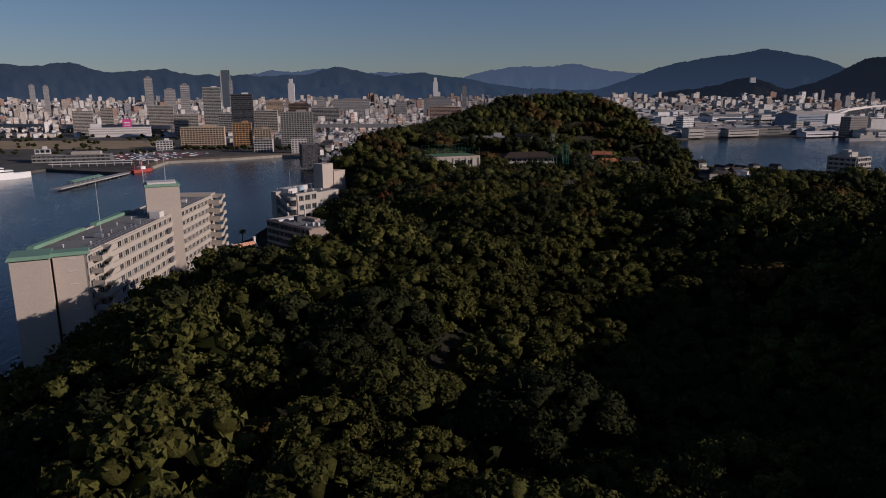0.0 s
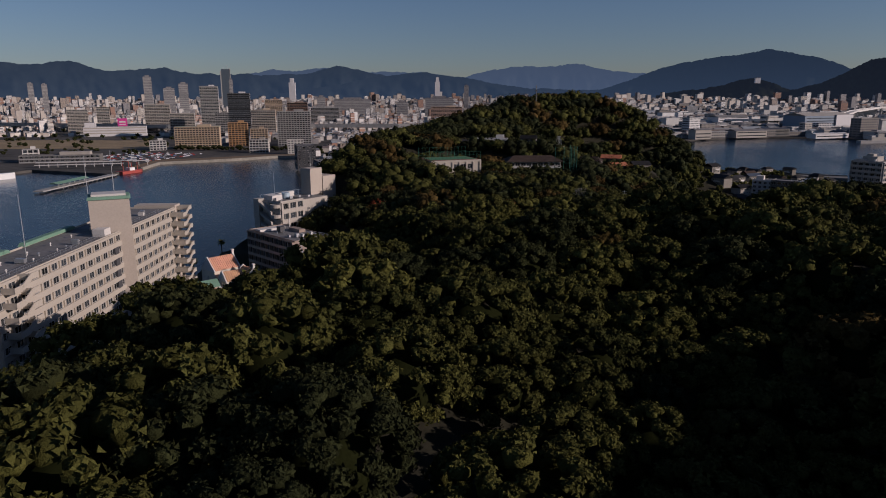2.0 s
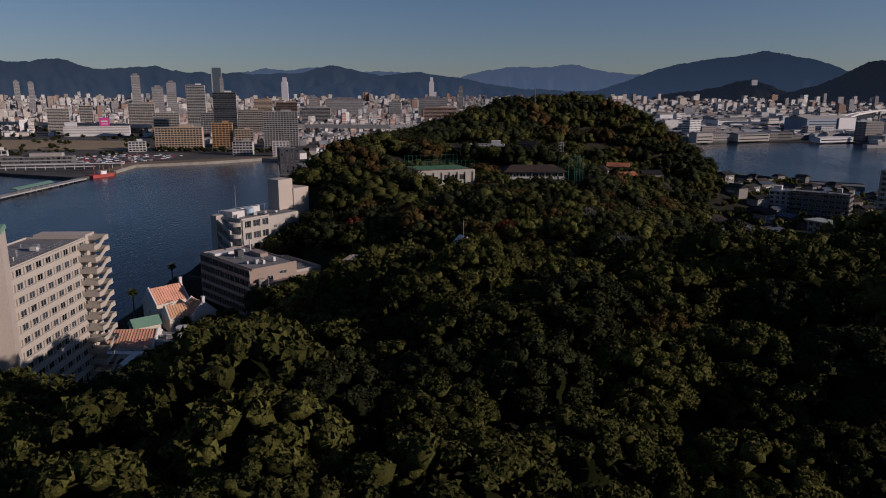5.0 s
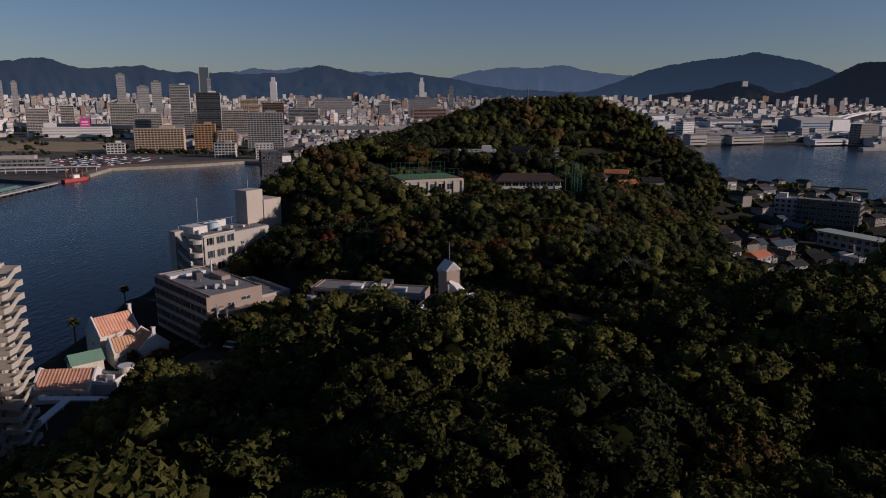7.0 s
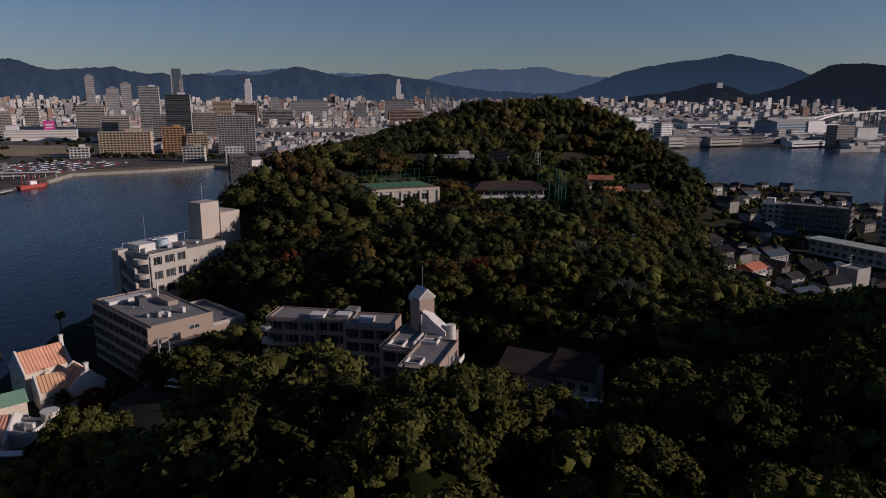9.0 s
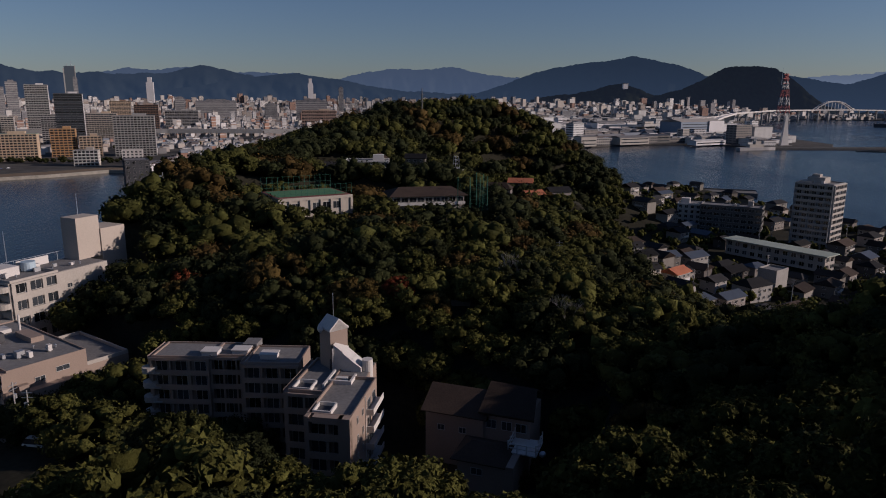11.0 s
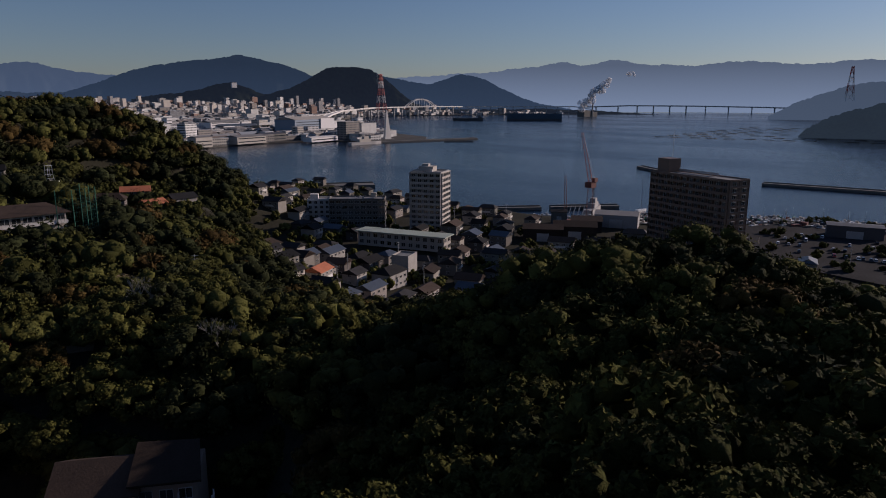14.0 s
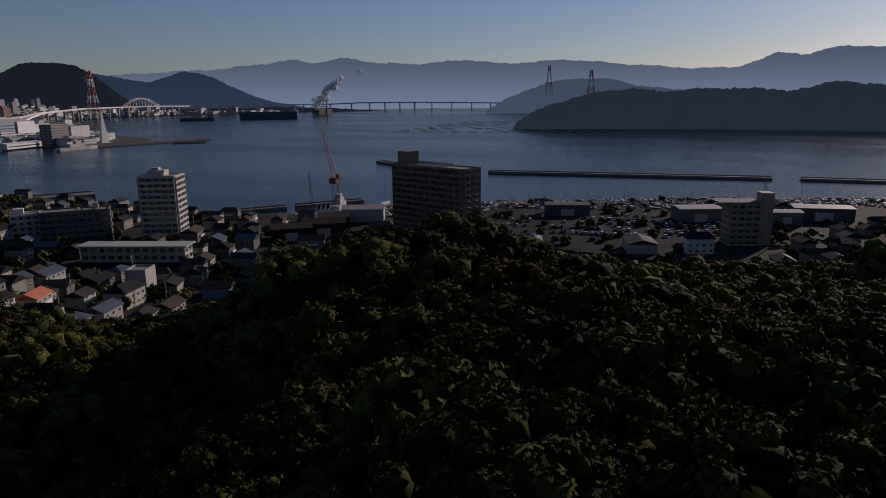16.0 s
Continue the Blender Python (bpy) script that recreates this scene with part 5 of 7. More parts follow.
for z in (3.9, 4.6):
    s.box(9.6, -10.3, z, 4.8, 0.12, 0.14).box(12.0, -7.7, z, 0.12, 5.2, 0.14).box(7.2, -7.7, z, 0.12, 5.2, 0.14)
part("deck_rail", s, M_white, T, "white deck rail")
part("dish", Soup().tube((13.0, -9.6, 3.4), (13.2, -10.1, 3.5), 0.6, 0.15, 12), M_steel, T)
part("drain_pipe", Soup().tube((-0.3, -15.2, -3.0), (-0.3, -15.2, 1.0), 0.14, n=6), M_white, T)
T = thing("board_fence", 69.0, 269.8, G(69, 269.8), 2, "grey board fence on the wooded slope", "fence")
for i in range(9):
    part("board", Soup().box(-4.4 + i * 1.1, 0, -1.0, 1.04, 0.08, 4.2), M_dconc, T)

solo("mast_pole", Soup().tube((63, 263, 14), (63, 263, 28.0), 0.2, 0.14, 8).box(63, 262.8, 18.0, 0.3, 0.2, 8.6), M_white, "tall pale metal mast in the wood", "pole")

# school: court deck, gymnasium and houses on the far terrace
T = thing("court_deck", 4.5, 398.0, 41.0, 20, "raised sports court with a green surface over pale pillared walls", "sports court")
part("wall", Soup().box(0, 0, -4, 28, 22, 10.0), M_lbeige, T)
part("court_surface", Soup().box(0, 0, 6.0, 27.6, 21.6, 0.1), M_courtred, T)
part("court_green", Soup().box(0, 1, 6.1, 26, 17, 0.06), M_court, T)
part("edge_beam", Soup().box(0, -11.15, 5.0, 28, 0.3, 1.1), M_lbeige, T)
for i in range(8):
    piece("pillar", pier_mesh(0.9, 0.5, 5.0, M_lbeige), T, -13.6 + i * 3.88, -11.25, 0)
for i in range(7):
    if i in (1, 3, 4, 5):
        piece("window", window_mesh(2.8, 2.6), T, -11.66 + i * 3.88, -11.05, 1.4)
fence = Soup()
for i in range(14):
    fence.tube((-13.8 + i * 2.12, -11.0, 6.6), (-13.8 + i * 2.12, -11.0, 10.4), 0.06)
for z in (7.4, 8.6, 10.3):
    fence.box(0, -11.0, z, 27.6, 0.05, 0.05)
part("court_fence", fence, M_net, T, "tall green fence posts")
fence = Soup()
for i in range(14):
    fence.tube((-13.8 + i * 2.12, 10.8, 6.1), (-13.8 + i * 2.12, 10.8, 11.4), 0.06)
for z in (7.2, 9.0, 11.3):
    fence.box(0, 10.8, z, 27.6, 0.05, 0.05)
part("court_fence", fence, M_net, T)
T = thing("gymnasium", 50.2, 403, 39.6, 3, "long gymnasium with a brown hip roof and white walls", "building")
part("wall", Soup().box(0, 0, -3, 28, 15, 9.0), M_offwhite, T)
part("roof", Soup().gable(0, 0, 6.0, 28, 15, 2.6, 1.4, hip=5), M_brtile, T, "wide brown hip roof")
for i in range(9):
    piece("window", window_mesh(2.6, 1.7), T, -12.4 + i * 3.1, -7.56, 3.6)
part("walkway", Soup().box(0, -8.5, 2.6, 28, 2.0, 0.25).box(0, -9.4, 2.85, 28, 0.1, 0.9), M_white, T)
T = thing("ball_net", 64, 390, 36, 12, "tall green ball-catching net on steel poles", "netting")
for x, y in ((-6, -6), (-2, -8), (2, -8), (6, -6), (7, 0), (7, 6)):
    piece("net_pole", Soup().tube((0, 0, -3), (0, 0, 18), 0.14).mesh("net_pole", M_net), T, x, y, 0)
s = Soup()
for (x1, y1), (x2, y2) in (((-6, -6), (-2, -8)), ((-2, -8), (2, -8)), ((2, -8), (6, -6)), ((6, -6), (7, 0)), ((7, 0), (7, 6))):
    for k in range(14):
        s.tube((x1, y1, k * 1.38), (x2, y2, k * 1.38), 0.025, n=3)
    for k in range(5):
        f = k / 5
        s.tube((x1 + (x2 - x1) * f, y1 + (y2 - y1) * f, 0), (x1 + (x2 - x1) * f, y1 + (y2 - y1) * f, 18), 0.025, n=3)
part("net", s, M_net, T)
T = thing("school_house", 32, 462, 43, -6, "three-storey white school building with balconies", "building")
storeys(T, 0, 0, 0, 20, 11, 3, 3.5, {"S": (5, 1.0), "W": (2, 0.3)}, M_white, M_white, band_h=1.1, win_w=2.6, parapet=0.5)
part("roof_house", Soup().box(5, 1, 10.5, 5, 5, 2.6), M_white, T)


def house(x, y, w, d, h, rot, roof, wall=None, hip=0.0, z=None, rise=None, label=""):
    """A two-storey house: walls, roof with eaves, windows, a small balcony."""
    z = G(x, y) - 0.1 if z is None else z
    names = {M_tile: "dark grey tiled", M_brtile: "brown tiled", M_ortile: "orange tiled", M_bltile: "blue metal"}
    T = thing("house", x, y, z, rot, label or "small plastered house with a %s roof" % names.get(roof, "tiled"), "house", "houses of the harbour town")
    part("wall", Soup().box(0, 0, -1.5, w, d, h + 1.5), wall or M_plaster, T)
    part("roof", Soup().gable(0, 0, h, w, d, rise or d * 0.26, 0.55, 0.2, hip=hip), roof, T)
    if not hip:
        g = Soup()
        r = rise or d * 0.26
        for sx in (-1, 1):
            a = [(sx * w / 2, -d / 2, h), (sx * w / 2, d / 2, h), (sx * w / 2, 0, h + r * 0.82)]
            b = [(sx * (w / 2 - 0.2), p[1], p[2]) for p in a]
            if sx > 0:
                a, b = b, a
            g.add(a + b, [(0, 2, 1)[::-1], (3, 5, 4)[::-1], (0, 1, 4, 3), (1, 2, 5, 4), (2, 0, 3, 5)])
        part("gable", g, wall or M_plaster, T)
    k = max(2, int(w / 3))
    for fl in range(2 if h > 4.5 else 1):
        for i in range(k):
            piece("window", window_mesh(1.5, 1.2), T, -w / 2 + (i + 0.5) * w / k, -d / 2 - 0.05, 0.9 + fl * 2.8)
        if y < 480:
            piece("window", window_mesh(1.3, 1.1), T, -w / 2 - 0.05, 0, 0.9 + fl * 2.8, 270)
    if h > 4.5 and rot % 2:
        part("balcony", Soup().box(0, -d / 2 - 0.6, 2.7, w * 0.5, 1.2, 0.15).box(0, -d / 2 - 1.15, 2.85, w * 0.5, 0.1, 0.9), M_white, T)
    return T


house(0, 436, 12, 8, 3.8, 4, M_bltile, z=47.5, label="single-storey house with a pale blue metal roof")
house(12, 446, 12, 7, 4.2, -8, M_tile, z=48.5)
house(38, 492, 10, 9, 5.5, 10, M_brtile, hip=3, z=47)
house(58, 486, 10, 8, 5.5, -14, M_tile, z=47)
house(92, 454, 15, 10, 4.6, -22, M_brtile, hip=3, z=36.0, label="house with a brown roof and two red chimneys")
house(108, 446, 9, 7, 4.5, 12, M_ortile, z=34)
house(112, 480, 12, 8, 5.0, -20, M_ortile, z=35)
house(126, 462, 11, 8, 4.5, 5, M_tile, z=33)
house(84, 470, 9, 7, 5.0, 30, M_tile, z=37)
T = thing("school_shed", 73.5, 458, 36.5, 20, "white school shed with an iron mast", "building")
part("wall", Soup().box(0, 0, 0, 5, 5, 12), M_white, T)
flat_roof(T, 0, 0, 12, 5, 5, M_roofgrey, M_white)
s = Soup()
for sx in (-1, 1):
    for sy in (-1, 1):
        s.tube((sx * 1.2, sy * 1.2, 12), (sx * 0.8, sy * 0.8, 19), 0.09)
for z in (13.5, 15.2, 17, 18.8):
    s.box(0, -1.0, z, 2.2, 0.1, 0.1).box(0, 1.0, z, 2.2, 0.1, 0.1).box(1.0, 0, z, 0.1, 2.2, 0.1).box(-1.0, 0, z, 0.1, 2.2, 0.1)
part("mast", s, M_steel, T, "lattice steel mast")
solo("relay_mast", Soup().tube((72, 560, 66), (72, 560, 88), 0.5, 0.25, 8).box(72, 560, 84, 2.4, 2.4, 0.3).box(72, 560, 80, 2.0, 2.0, 0.3), M_dconc, "grey relay mast standing out of the wooded hill", "mast")


def earth_path(pts, w, label):
    """A trodden strip that follows the ground."""
    v, f = [], []
    for k, ((x1, y1), (x2, y2)) in enumerate(zip(pts, pts[1:])):
        L = math.hypot(x2 - x1, y2 - y1)
        nx, ny = -(y2 - y1) / L * w / 2, (x2 - x1) / L * w / 2
        for i in range(9):
            x, y = x1 + (x2 - x1) * i / 8, y1 + (y2 - y1) * i / 8
            for j in range(-2, 3):
                v.append((x + nx * j / 2, y + ny * j / 2, G(x + nx * j / 2, y + ny * j / 2) + 0.28))
        b = k * 45
        f += [(b + i * 5 + j, b + (i + 1) * 5 + j, b + (i + 1) * 5 + j + 1, b + i * 5 + j + 1) for i in range(8) for j in range(4)]
    solo("path", Soup().add(v, [q[::-1] for q in f]), M_earth, label, "path", "structure")


earth_path([(34, 303), (38, 301), (46, 298)], 5.0, "bare earth path on the wooded slope")
earth_path([(50, 353), (60, 350), (70, 344)], 5.0, "bare earth lane below the school")

# ---- harbour town ----
ROOFS = [M_tile, M_tile, M_tile, M_brtile, M_brtile, M_bltile, M_tile]
house(149, 384, 10, 7.5, 5.6, 31, M_ortile, M_hwhite, label="white house with a bright orange tiled roof")
house(139, 395, 12, 8, 6.0, 24, M_tile, M_plaster)
house(166, 384, 8, 7, 5.0, 25, M_tile, M_hwhite)
house(178, 376, 13, 9, 6.5, 20, M_tile, M_hwhite, hip=3, label="large white house with a dark hipped roof and balcony")
house(186, 402, 11, 8, 5.5, 18, M_tile, M_plaster)
house(199, 376, 10, 8, 4.5, 33, M_brtile)
T = thing("white_cube_house", 197, 390, G(197, 390) - 0.2, 28, "plain white three-storey house with a flat roof", "house", "houses of the harbour town")
storeys(T, 0, 0, 0, 10, 8, 3, 3.0, {"E": (3, 0.15)}, M_hwhite, M_hwhite, band_h=1.3, win_w=1.4)
house(166, 424, 11, 8, 4.8, 16, M_bltile, M_plaster)
house(182, 428, 13, 8, 5.6, 24, M_bltile, M_hwhite)
house(150, 428, 10, 7, 5.0, 8, M_tile, M_hwhite)
house(133, 378, 9, 7, 5.4, 12, M_tile, M_cream)
house(226, 470, 11, 8, 5.0, 20, M_tile)
rngt = random.Random(42)
taken = [(149, 384), (139, 395), (166, 384), (178, 376), (186, 402), (199, 376), (197, 390), (166, 424), (182, 428), (150, 428), (133, 378), (226, 470)]
BLOCKS = [(226, 434, 26), (226, 446, 20), (280, 478, 24), (290, 490, 18), (252, 512, 24), (244, 530, 14), (320, 395, 30), (348, 405, 26), (300, 330, 14), (440, 286, 20), (358, 222, 16), (380, 190, 28), (463, 160, 14), (452, 208, 18), (335, 330, 36), (353, 215, 10)]


def fill(n, area, gap, wmin, wmax, big=False):
    made, tries = 0, 0
    x0, y0, x1, y1 = area
    while made < n and tries < 4000:
        tries += 1
        x, y = rngt.uniform(x0, x1), rngt.uniform(y0, y1)
        ok, dd = inside(np.array([x]), np.array([y]), TOWN)
        ok2, d2 = inside(np.array([x]), np.array([y]), COAST)
        if not ok[0] or dd[0] < 6 or not ok2[0] or d2[0] < 9 or any(math.hypot(x - a, y - b) < gap for a, b in taken) or any(math.hypot(x - a, y - b) < r + 4 for a, b, r in BLOCKS):
            continue
        taken.append((x, y))
        made += 1
        house(x, y, rngt.uniform(wmin, wmax), rngt.uniform(6.5, 9.0), rngt.choice([3.4, 5.4, 5.6, 5.8]), rngt.choice([25, -65, 20, 30, -60]) + rngt.randint(-5, 5), rngt.choice(ROOFS), hip=rngt.choice([0, 0, 2.5]))


fill(34, (125, 340, 260, 460), 13.0, 7.5, 12)
fill(30, (200, 440, 345, 560), 14.0, 8, 13)
fill(27, (205, 540, 350, 750), 16.0, 8, 15)
fill(22, (250, 270, 350, 440), 14.5, 8, 14)
fill(16, (335, 90, 520, 200), 16.0, 8, 13)

T = thing("tower_block", 279, 469, 3.8, -58, "pale twelve-storey tower block with balconies", "apartment building")
storeys(T, 0, 0, 0, 19, 17, 11, 3.12, {"S": (5, 1.2), "E": (3, 0.9), "W": (3, 0.9)}, M_grey, M_offwhite, band_h=1.15, win_w=2.4, parapet=0.7)
part("stair_tower", Soup().box(-2, 2, 34.3, 9, 8, 3.2).box(-3, 2, 37.5, 4, 4, 1.4), M_offwhite, T)
part("roof_wing", Soup().box(-6, 0, 34.3, 6, 12, 1.2), M_offwhite, T)
roof_clutter(T, 0, 0, 34.4, 18, 15, 7, 31)
T = thing("harbour_office", 252, 507, 3.8, -40, "long grey office block with ribbon windows", "building")
storeys(T, 0, 0, 0, 34, 14, 5, 3.3, {"S": (9, 0.4), "E": (4, 0.3)}, M_dconc, M_dconc, band_h=1.3, win_w=3.0)
roof_clutter(T, 0, 0, 16.6, 30, 11, 10, 33)
part("water_tank", Soup().box(10, 0, 17.2, 3, 3, 3.0), M_offwhite, T)
T = thing("white_flats", 238, 530, 3.8, -35, "small white block of flats with stepped balconies", "apartment building")
storeys(T, 0, 0, 0, 14, 11, 5, 3.0, {"S": (4, 1.0), "E": (2, 0.6)}, M_white, M_white, band_h=1.0, win_w=1.8)
part("stair_tower", Soup().box(-3, 2, 15, 5, 5, 3.0), M_white, T)
T = thing("school_hall", 231, 434, 4.2, -65, "long low hall under a flat pale-green roof", "building")
storeys(T, 0, 0, 0, 50, 9, 2, 3.6, {"S": (12, 0.3), "E": (2, 0.2)}, M_offwhite, M_offwhite, band_h=1.3, win_w=2.4, parapet=0.2)
part("roof_sheet", Soup().box(0, 0, 7.6, 53, 12, 0.45), mat("pale_green_sheet", (0.36, 0.40, 0.33), 0.6, 0.15, 0.1), T, "flat pale-green roof sheet")

T = thing("brown_flats", 330, 324, 4.0, -105.2, "tall brown-tiled slab of flats in shadow", "apartment building")
storeys(T, 0, 0, 0, 50, 13, 13, 3.07, {"S": (12, 1.2), "E": (2, 0.3)}, M_brown, M_brown, band_h=1.1, win_w=2.4, parapet=0.7)
part("lift_tower", Soup().box(-21.0, 1.0, 0, 8, 8, 47.0), M_brown, T, "brown lift tower")
part("roof_fence", Soup().box(-4, 4, 40.6, 26, 0.08, 1.2), M_steel, T)
part("antenna", Soup().tube((-19, 1, 47), (-19, 1, 61), 0.12, 0.05), M_steel, T)
part("low_wing", Soup().box(27, -5, 0, 9, 14, 14.0), M_brown, T, "lower brown wing")
part("low_wing_roof", Soup().box(27, -5, 14.0, 8.4, 13.4, 0.2), M_offwhite, T)
for k in range(12):
    for y in (-3.0, 3.0):
        part("side_hood", Soup().box(25.5, y, 3.07 * k + 2.5, 0.6, 2.0, 0.25), M_offwhite, T)


def shed(x, y, w, d, h, rot, wall, roof, label, z=None, rise=None):
    T = thing("warehouse", x, y, G(x, y) if z is None else z, rot, label, "warehouse", "harbour sheds")
    part("wall", Soup().box(0, 0, 0, w, d, h), wall, T)
    r = rise or d * 0.14
    part("roof", Soup().gable(0, 0, h, w, d, r, 0.4, 0.2), roof, T)
    s = Soup()
    for sx in (-1, 1):
        x1, x2 = sx * (w / 2 - 0.01), sx * (w / 2 - 0.3)
        a, b = ((x1, x2) if sx < 0 else (x2, x1))
        s.add([(a, -d / 2, h), (a, d / 2, h), (a, 0, h + r * 0.9), (b, -d / 2, h), (b, d / 2, h), (b, 0, h + r * 0.9)], [(0, 2, 1), (3, 4, 5), (0, 1, 4, 3), (1, 2, 5, 4), (2, 0, 3, 5)])
    part("gable", s, wall, T)
    part("shutter", Soup().box(0, -d / 2 - 0.05, 0, w * 0.3, 0.1, h * 0.65), M_steel, T, "roller shutter")
    return T


shed(322, 392, 24, 16, 8, -52, M_brtile, M_brtile, "brown corrugated boat shed")
shed(346, 402, 18, 15, 7, -52, M_tile, M_brtile, "dark corrugated boat shed")
shed(372, 398, 26, 14, 8, -62, M_grey, M_offwhite, "grey shed with a white metal roof")
shed(352, 428, 10, 8, 8, -50, M_dconc, M_tile, "small dark net store")
shed(384, 360, 14, 16, 6, -70, M_offwhite, M_offwhite, "low pale shed behind the flats")
shed(440, 286, 28, 13, 8, -68, M_darkbld, M_darkbld, "dark green harbour shed", rise=0.6)
shed(352, 222, 18, 14, 6, 22, M_offwhite, M_tile, "white storehouse with a grey gable roof")
shed(452, 208, 26, 16, 9, -62, M_dconc, M_grey, "grey fishery hall with a flat roof", rise=0.8)
shed(463, 160, 18, 12, 8, -70, M_dconc, M_conc, "dark hall with a pale metal roof", rise=0.9)
shed(490, 140, 34, 16, 8, -75, M_darkbld, M_darkbld, "long dark net shed at the quay", rise=0.8)
shed(306, 402, 22, 14, 7, -50, M_brtile, M_brtile, "brown corrugated shed by the slipway")
house(360, 196, 13, 10, 7.6, -64, M_tile, M_white, hip=2, z=4.2, label="white three-storey house with a grey hipped roof")
T = thing("harbour_flats", 389, 180, 4.0, -66, "tan block of flats with a projecting flat roof", "apartment building")
storeys(T, 1, 0, 0, 15, 12, 7, 3.1, {"S": (4, 0.9), "W": (3, 0.3)}, M_tan, M_tan, band_h=1.1, win_w=2.2, parapet=0.4)
part("roof_plate", Soup().box(-2, 0, 22.1, 22, 14.5, 0.5), M_dconc, T, "projecting flat roof plate")
part("stair_tower", Soup().box(11.5, -2, 0, 6, 7, 27), M_tan, T, "tan stair tower")

# harbour cranes
def lattice(s, p, q, w0, w1, n, mi=0):
    """A four-legged lattice beam from p to q."""
    p, q = Vector(p), Vector(q)
    a = (q - p).normalized()
    u = a.orthogonal().normalized()
    v = a.cross(u)
    def at(i, sx, sy):
        f = i / n
        w = w0 + (w1 - w0) * f
        return p + (q - p) * f + u * (sx * w / 2) + v * (sy * w / 2)
    C = ((1, 1), (1, -1), (-1, -1), (-1, 1))
    for k, (sx, sy) in enumerate(C):
        s.tube(at(0, sx, sy), at(n, sx, sy), 0.11, 0.08, 4, mi)
        tx, ty = C[(k + 1) % 4]
        for i in range(n):
            s.tube(at(i, sx, sy), at(i + 1, tx, ty), 0.06, 0.06, 3, (i % 2) if mi == 9 else mi)
    return s


T = thing("harbour_crane", 362, 412, 3.0, 0, "red and white lattice luffing crane on the quay", "crane")
part("tower", lattice(Soup(), (0, 0, 0), (0, 0, 24), 4.0, 3.0, 9), M_rust, T, "rust-red lattice tower")
part("cab", Soup().box(0, 0, 24, 5, 5, 3.5).box(1.5, -2, 27.5, 3, 2, 2.5), M_rust, T)
part("jib", lattice(Soup(), (0, 0, 27), (-5.5, 4, 58), 2.4, 1.0, 16), M_redw, T, "red lattice jib")
part("back_stay", Soup().tube((2, -2, 28), (-5, 3.6, 57), 0.06, n=4).tube((2.5, 2, 24), (2.5, 2, 33), 0.25, n=4).tube((-5.5, 4, 58), (-5.5, 4, 46), 0.05, n=4), M_steel, T)
part("base", Soup().box(0, 0, -1, 7, 7, 2), M_dconc, T)
T = thing("mobile_crane", 355, 425, 2.6, 0, "rust-brown lattice boom crane leaning over the slip", "crane")
part("boom", lattice(Soup(), (0, 0, 3), (2.0, 3.0, 31), 1.8, 0.9, 12), M_rust, T)
part("house", Soup().box(0, -1, 0.8, 4, 5, 2.6), M_rust, T)
part("track", Soup().box(-1.8, -1, 0, 0.9, 5.5, 0.9), M_rubber, T)
part("track", Soup().box(1.8, -1, 0, 0.9, 5.5, 0.9), M_rubber, T)
T = thing("floating_crane", 500, 168, 0.6, 0, "dark jib crane on the quay edge", "crane")
part("jib", lattice(Soup(), (0, 0, 3), (-17, 5, 27), 1.6, 0.9, 12), M_darkbld, T)
part("house", Soup().box(1, 0, 0.5, 5, 4, 3.0), M_darkbld, T)
part("hull", Soup().box(0, 0, -0.8, 14, 8, 1.5), M_dconc, T)
T = thing("slip_frame", 372, 432, 2.5, -40, "row of leaning steel slipway frames", "frame")
for i in range(4):
    part("frame", Soup().tube((i * 3 - 4, 0, 0), (i * 3 - 1, 3, 9), 0.18, n=5).tube((i * 3 - 4, 4, 0), (i * 3 - 1, 3, 9), 0.18, n=5), M_steel, T)

# breakwaters and jetties
def mole(name, x1, y1, x2, y2, w, h, label, z=-3.0):
    L, a = math.hypot(x2 - x1, y2 - y1), math.atan2(y2 - y1, x2 - x1)
    s = Soup().box((x1 + x2) / 2, (y1 + y2) / 2, z, L, w, h - z, a)
    nx, ny = -math.sin(a) * (w / 2 - 0.4), math.cos(a) * (w / 2 - 0.4)
    for sg in (1,):
        s.box((x1 + x2) / 2 + nx * sg, (y1 + y2) / 2 + ny * sg, h, L, 0.7, 1.0, a)
    return solo(name, s, M_dconc, label, "breakwater", "structure")


mole("breakwater_1", 735, 617, 700, 560, 7, 2.6, "dark concrete breakwater")
mole("breakwater_2", 675, 442, 723, 174, 7, 2.6, "long dark concrete breakwater")
mole("breakwater_3", 727, 150, 750, -120, 7, 2.6, "dark concrete breakwater running out of view")
mole("breakwater_4", 366, 510, 402, 486, 5, 2.2, "short dark jetty by the harbour")
mole("breakwater_5", 408, 482, 452, 452, 5, 2.2, "short dark jetty by the harbour")
mole("breakwater_6", 322, 716, 388, 680, 18, 3.0, "broad concrete quay with sheds")
mole("breakwater_7", 900, 1160, 940, 1120, 6, 1.6, "row of dark mooring dolphins")


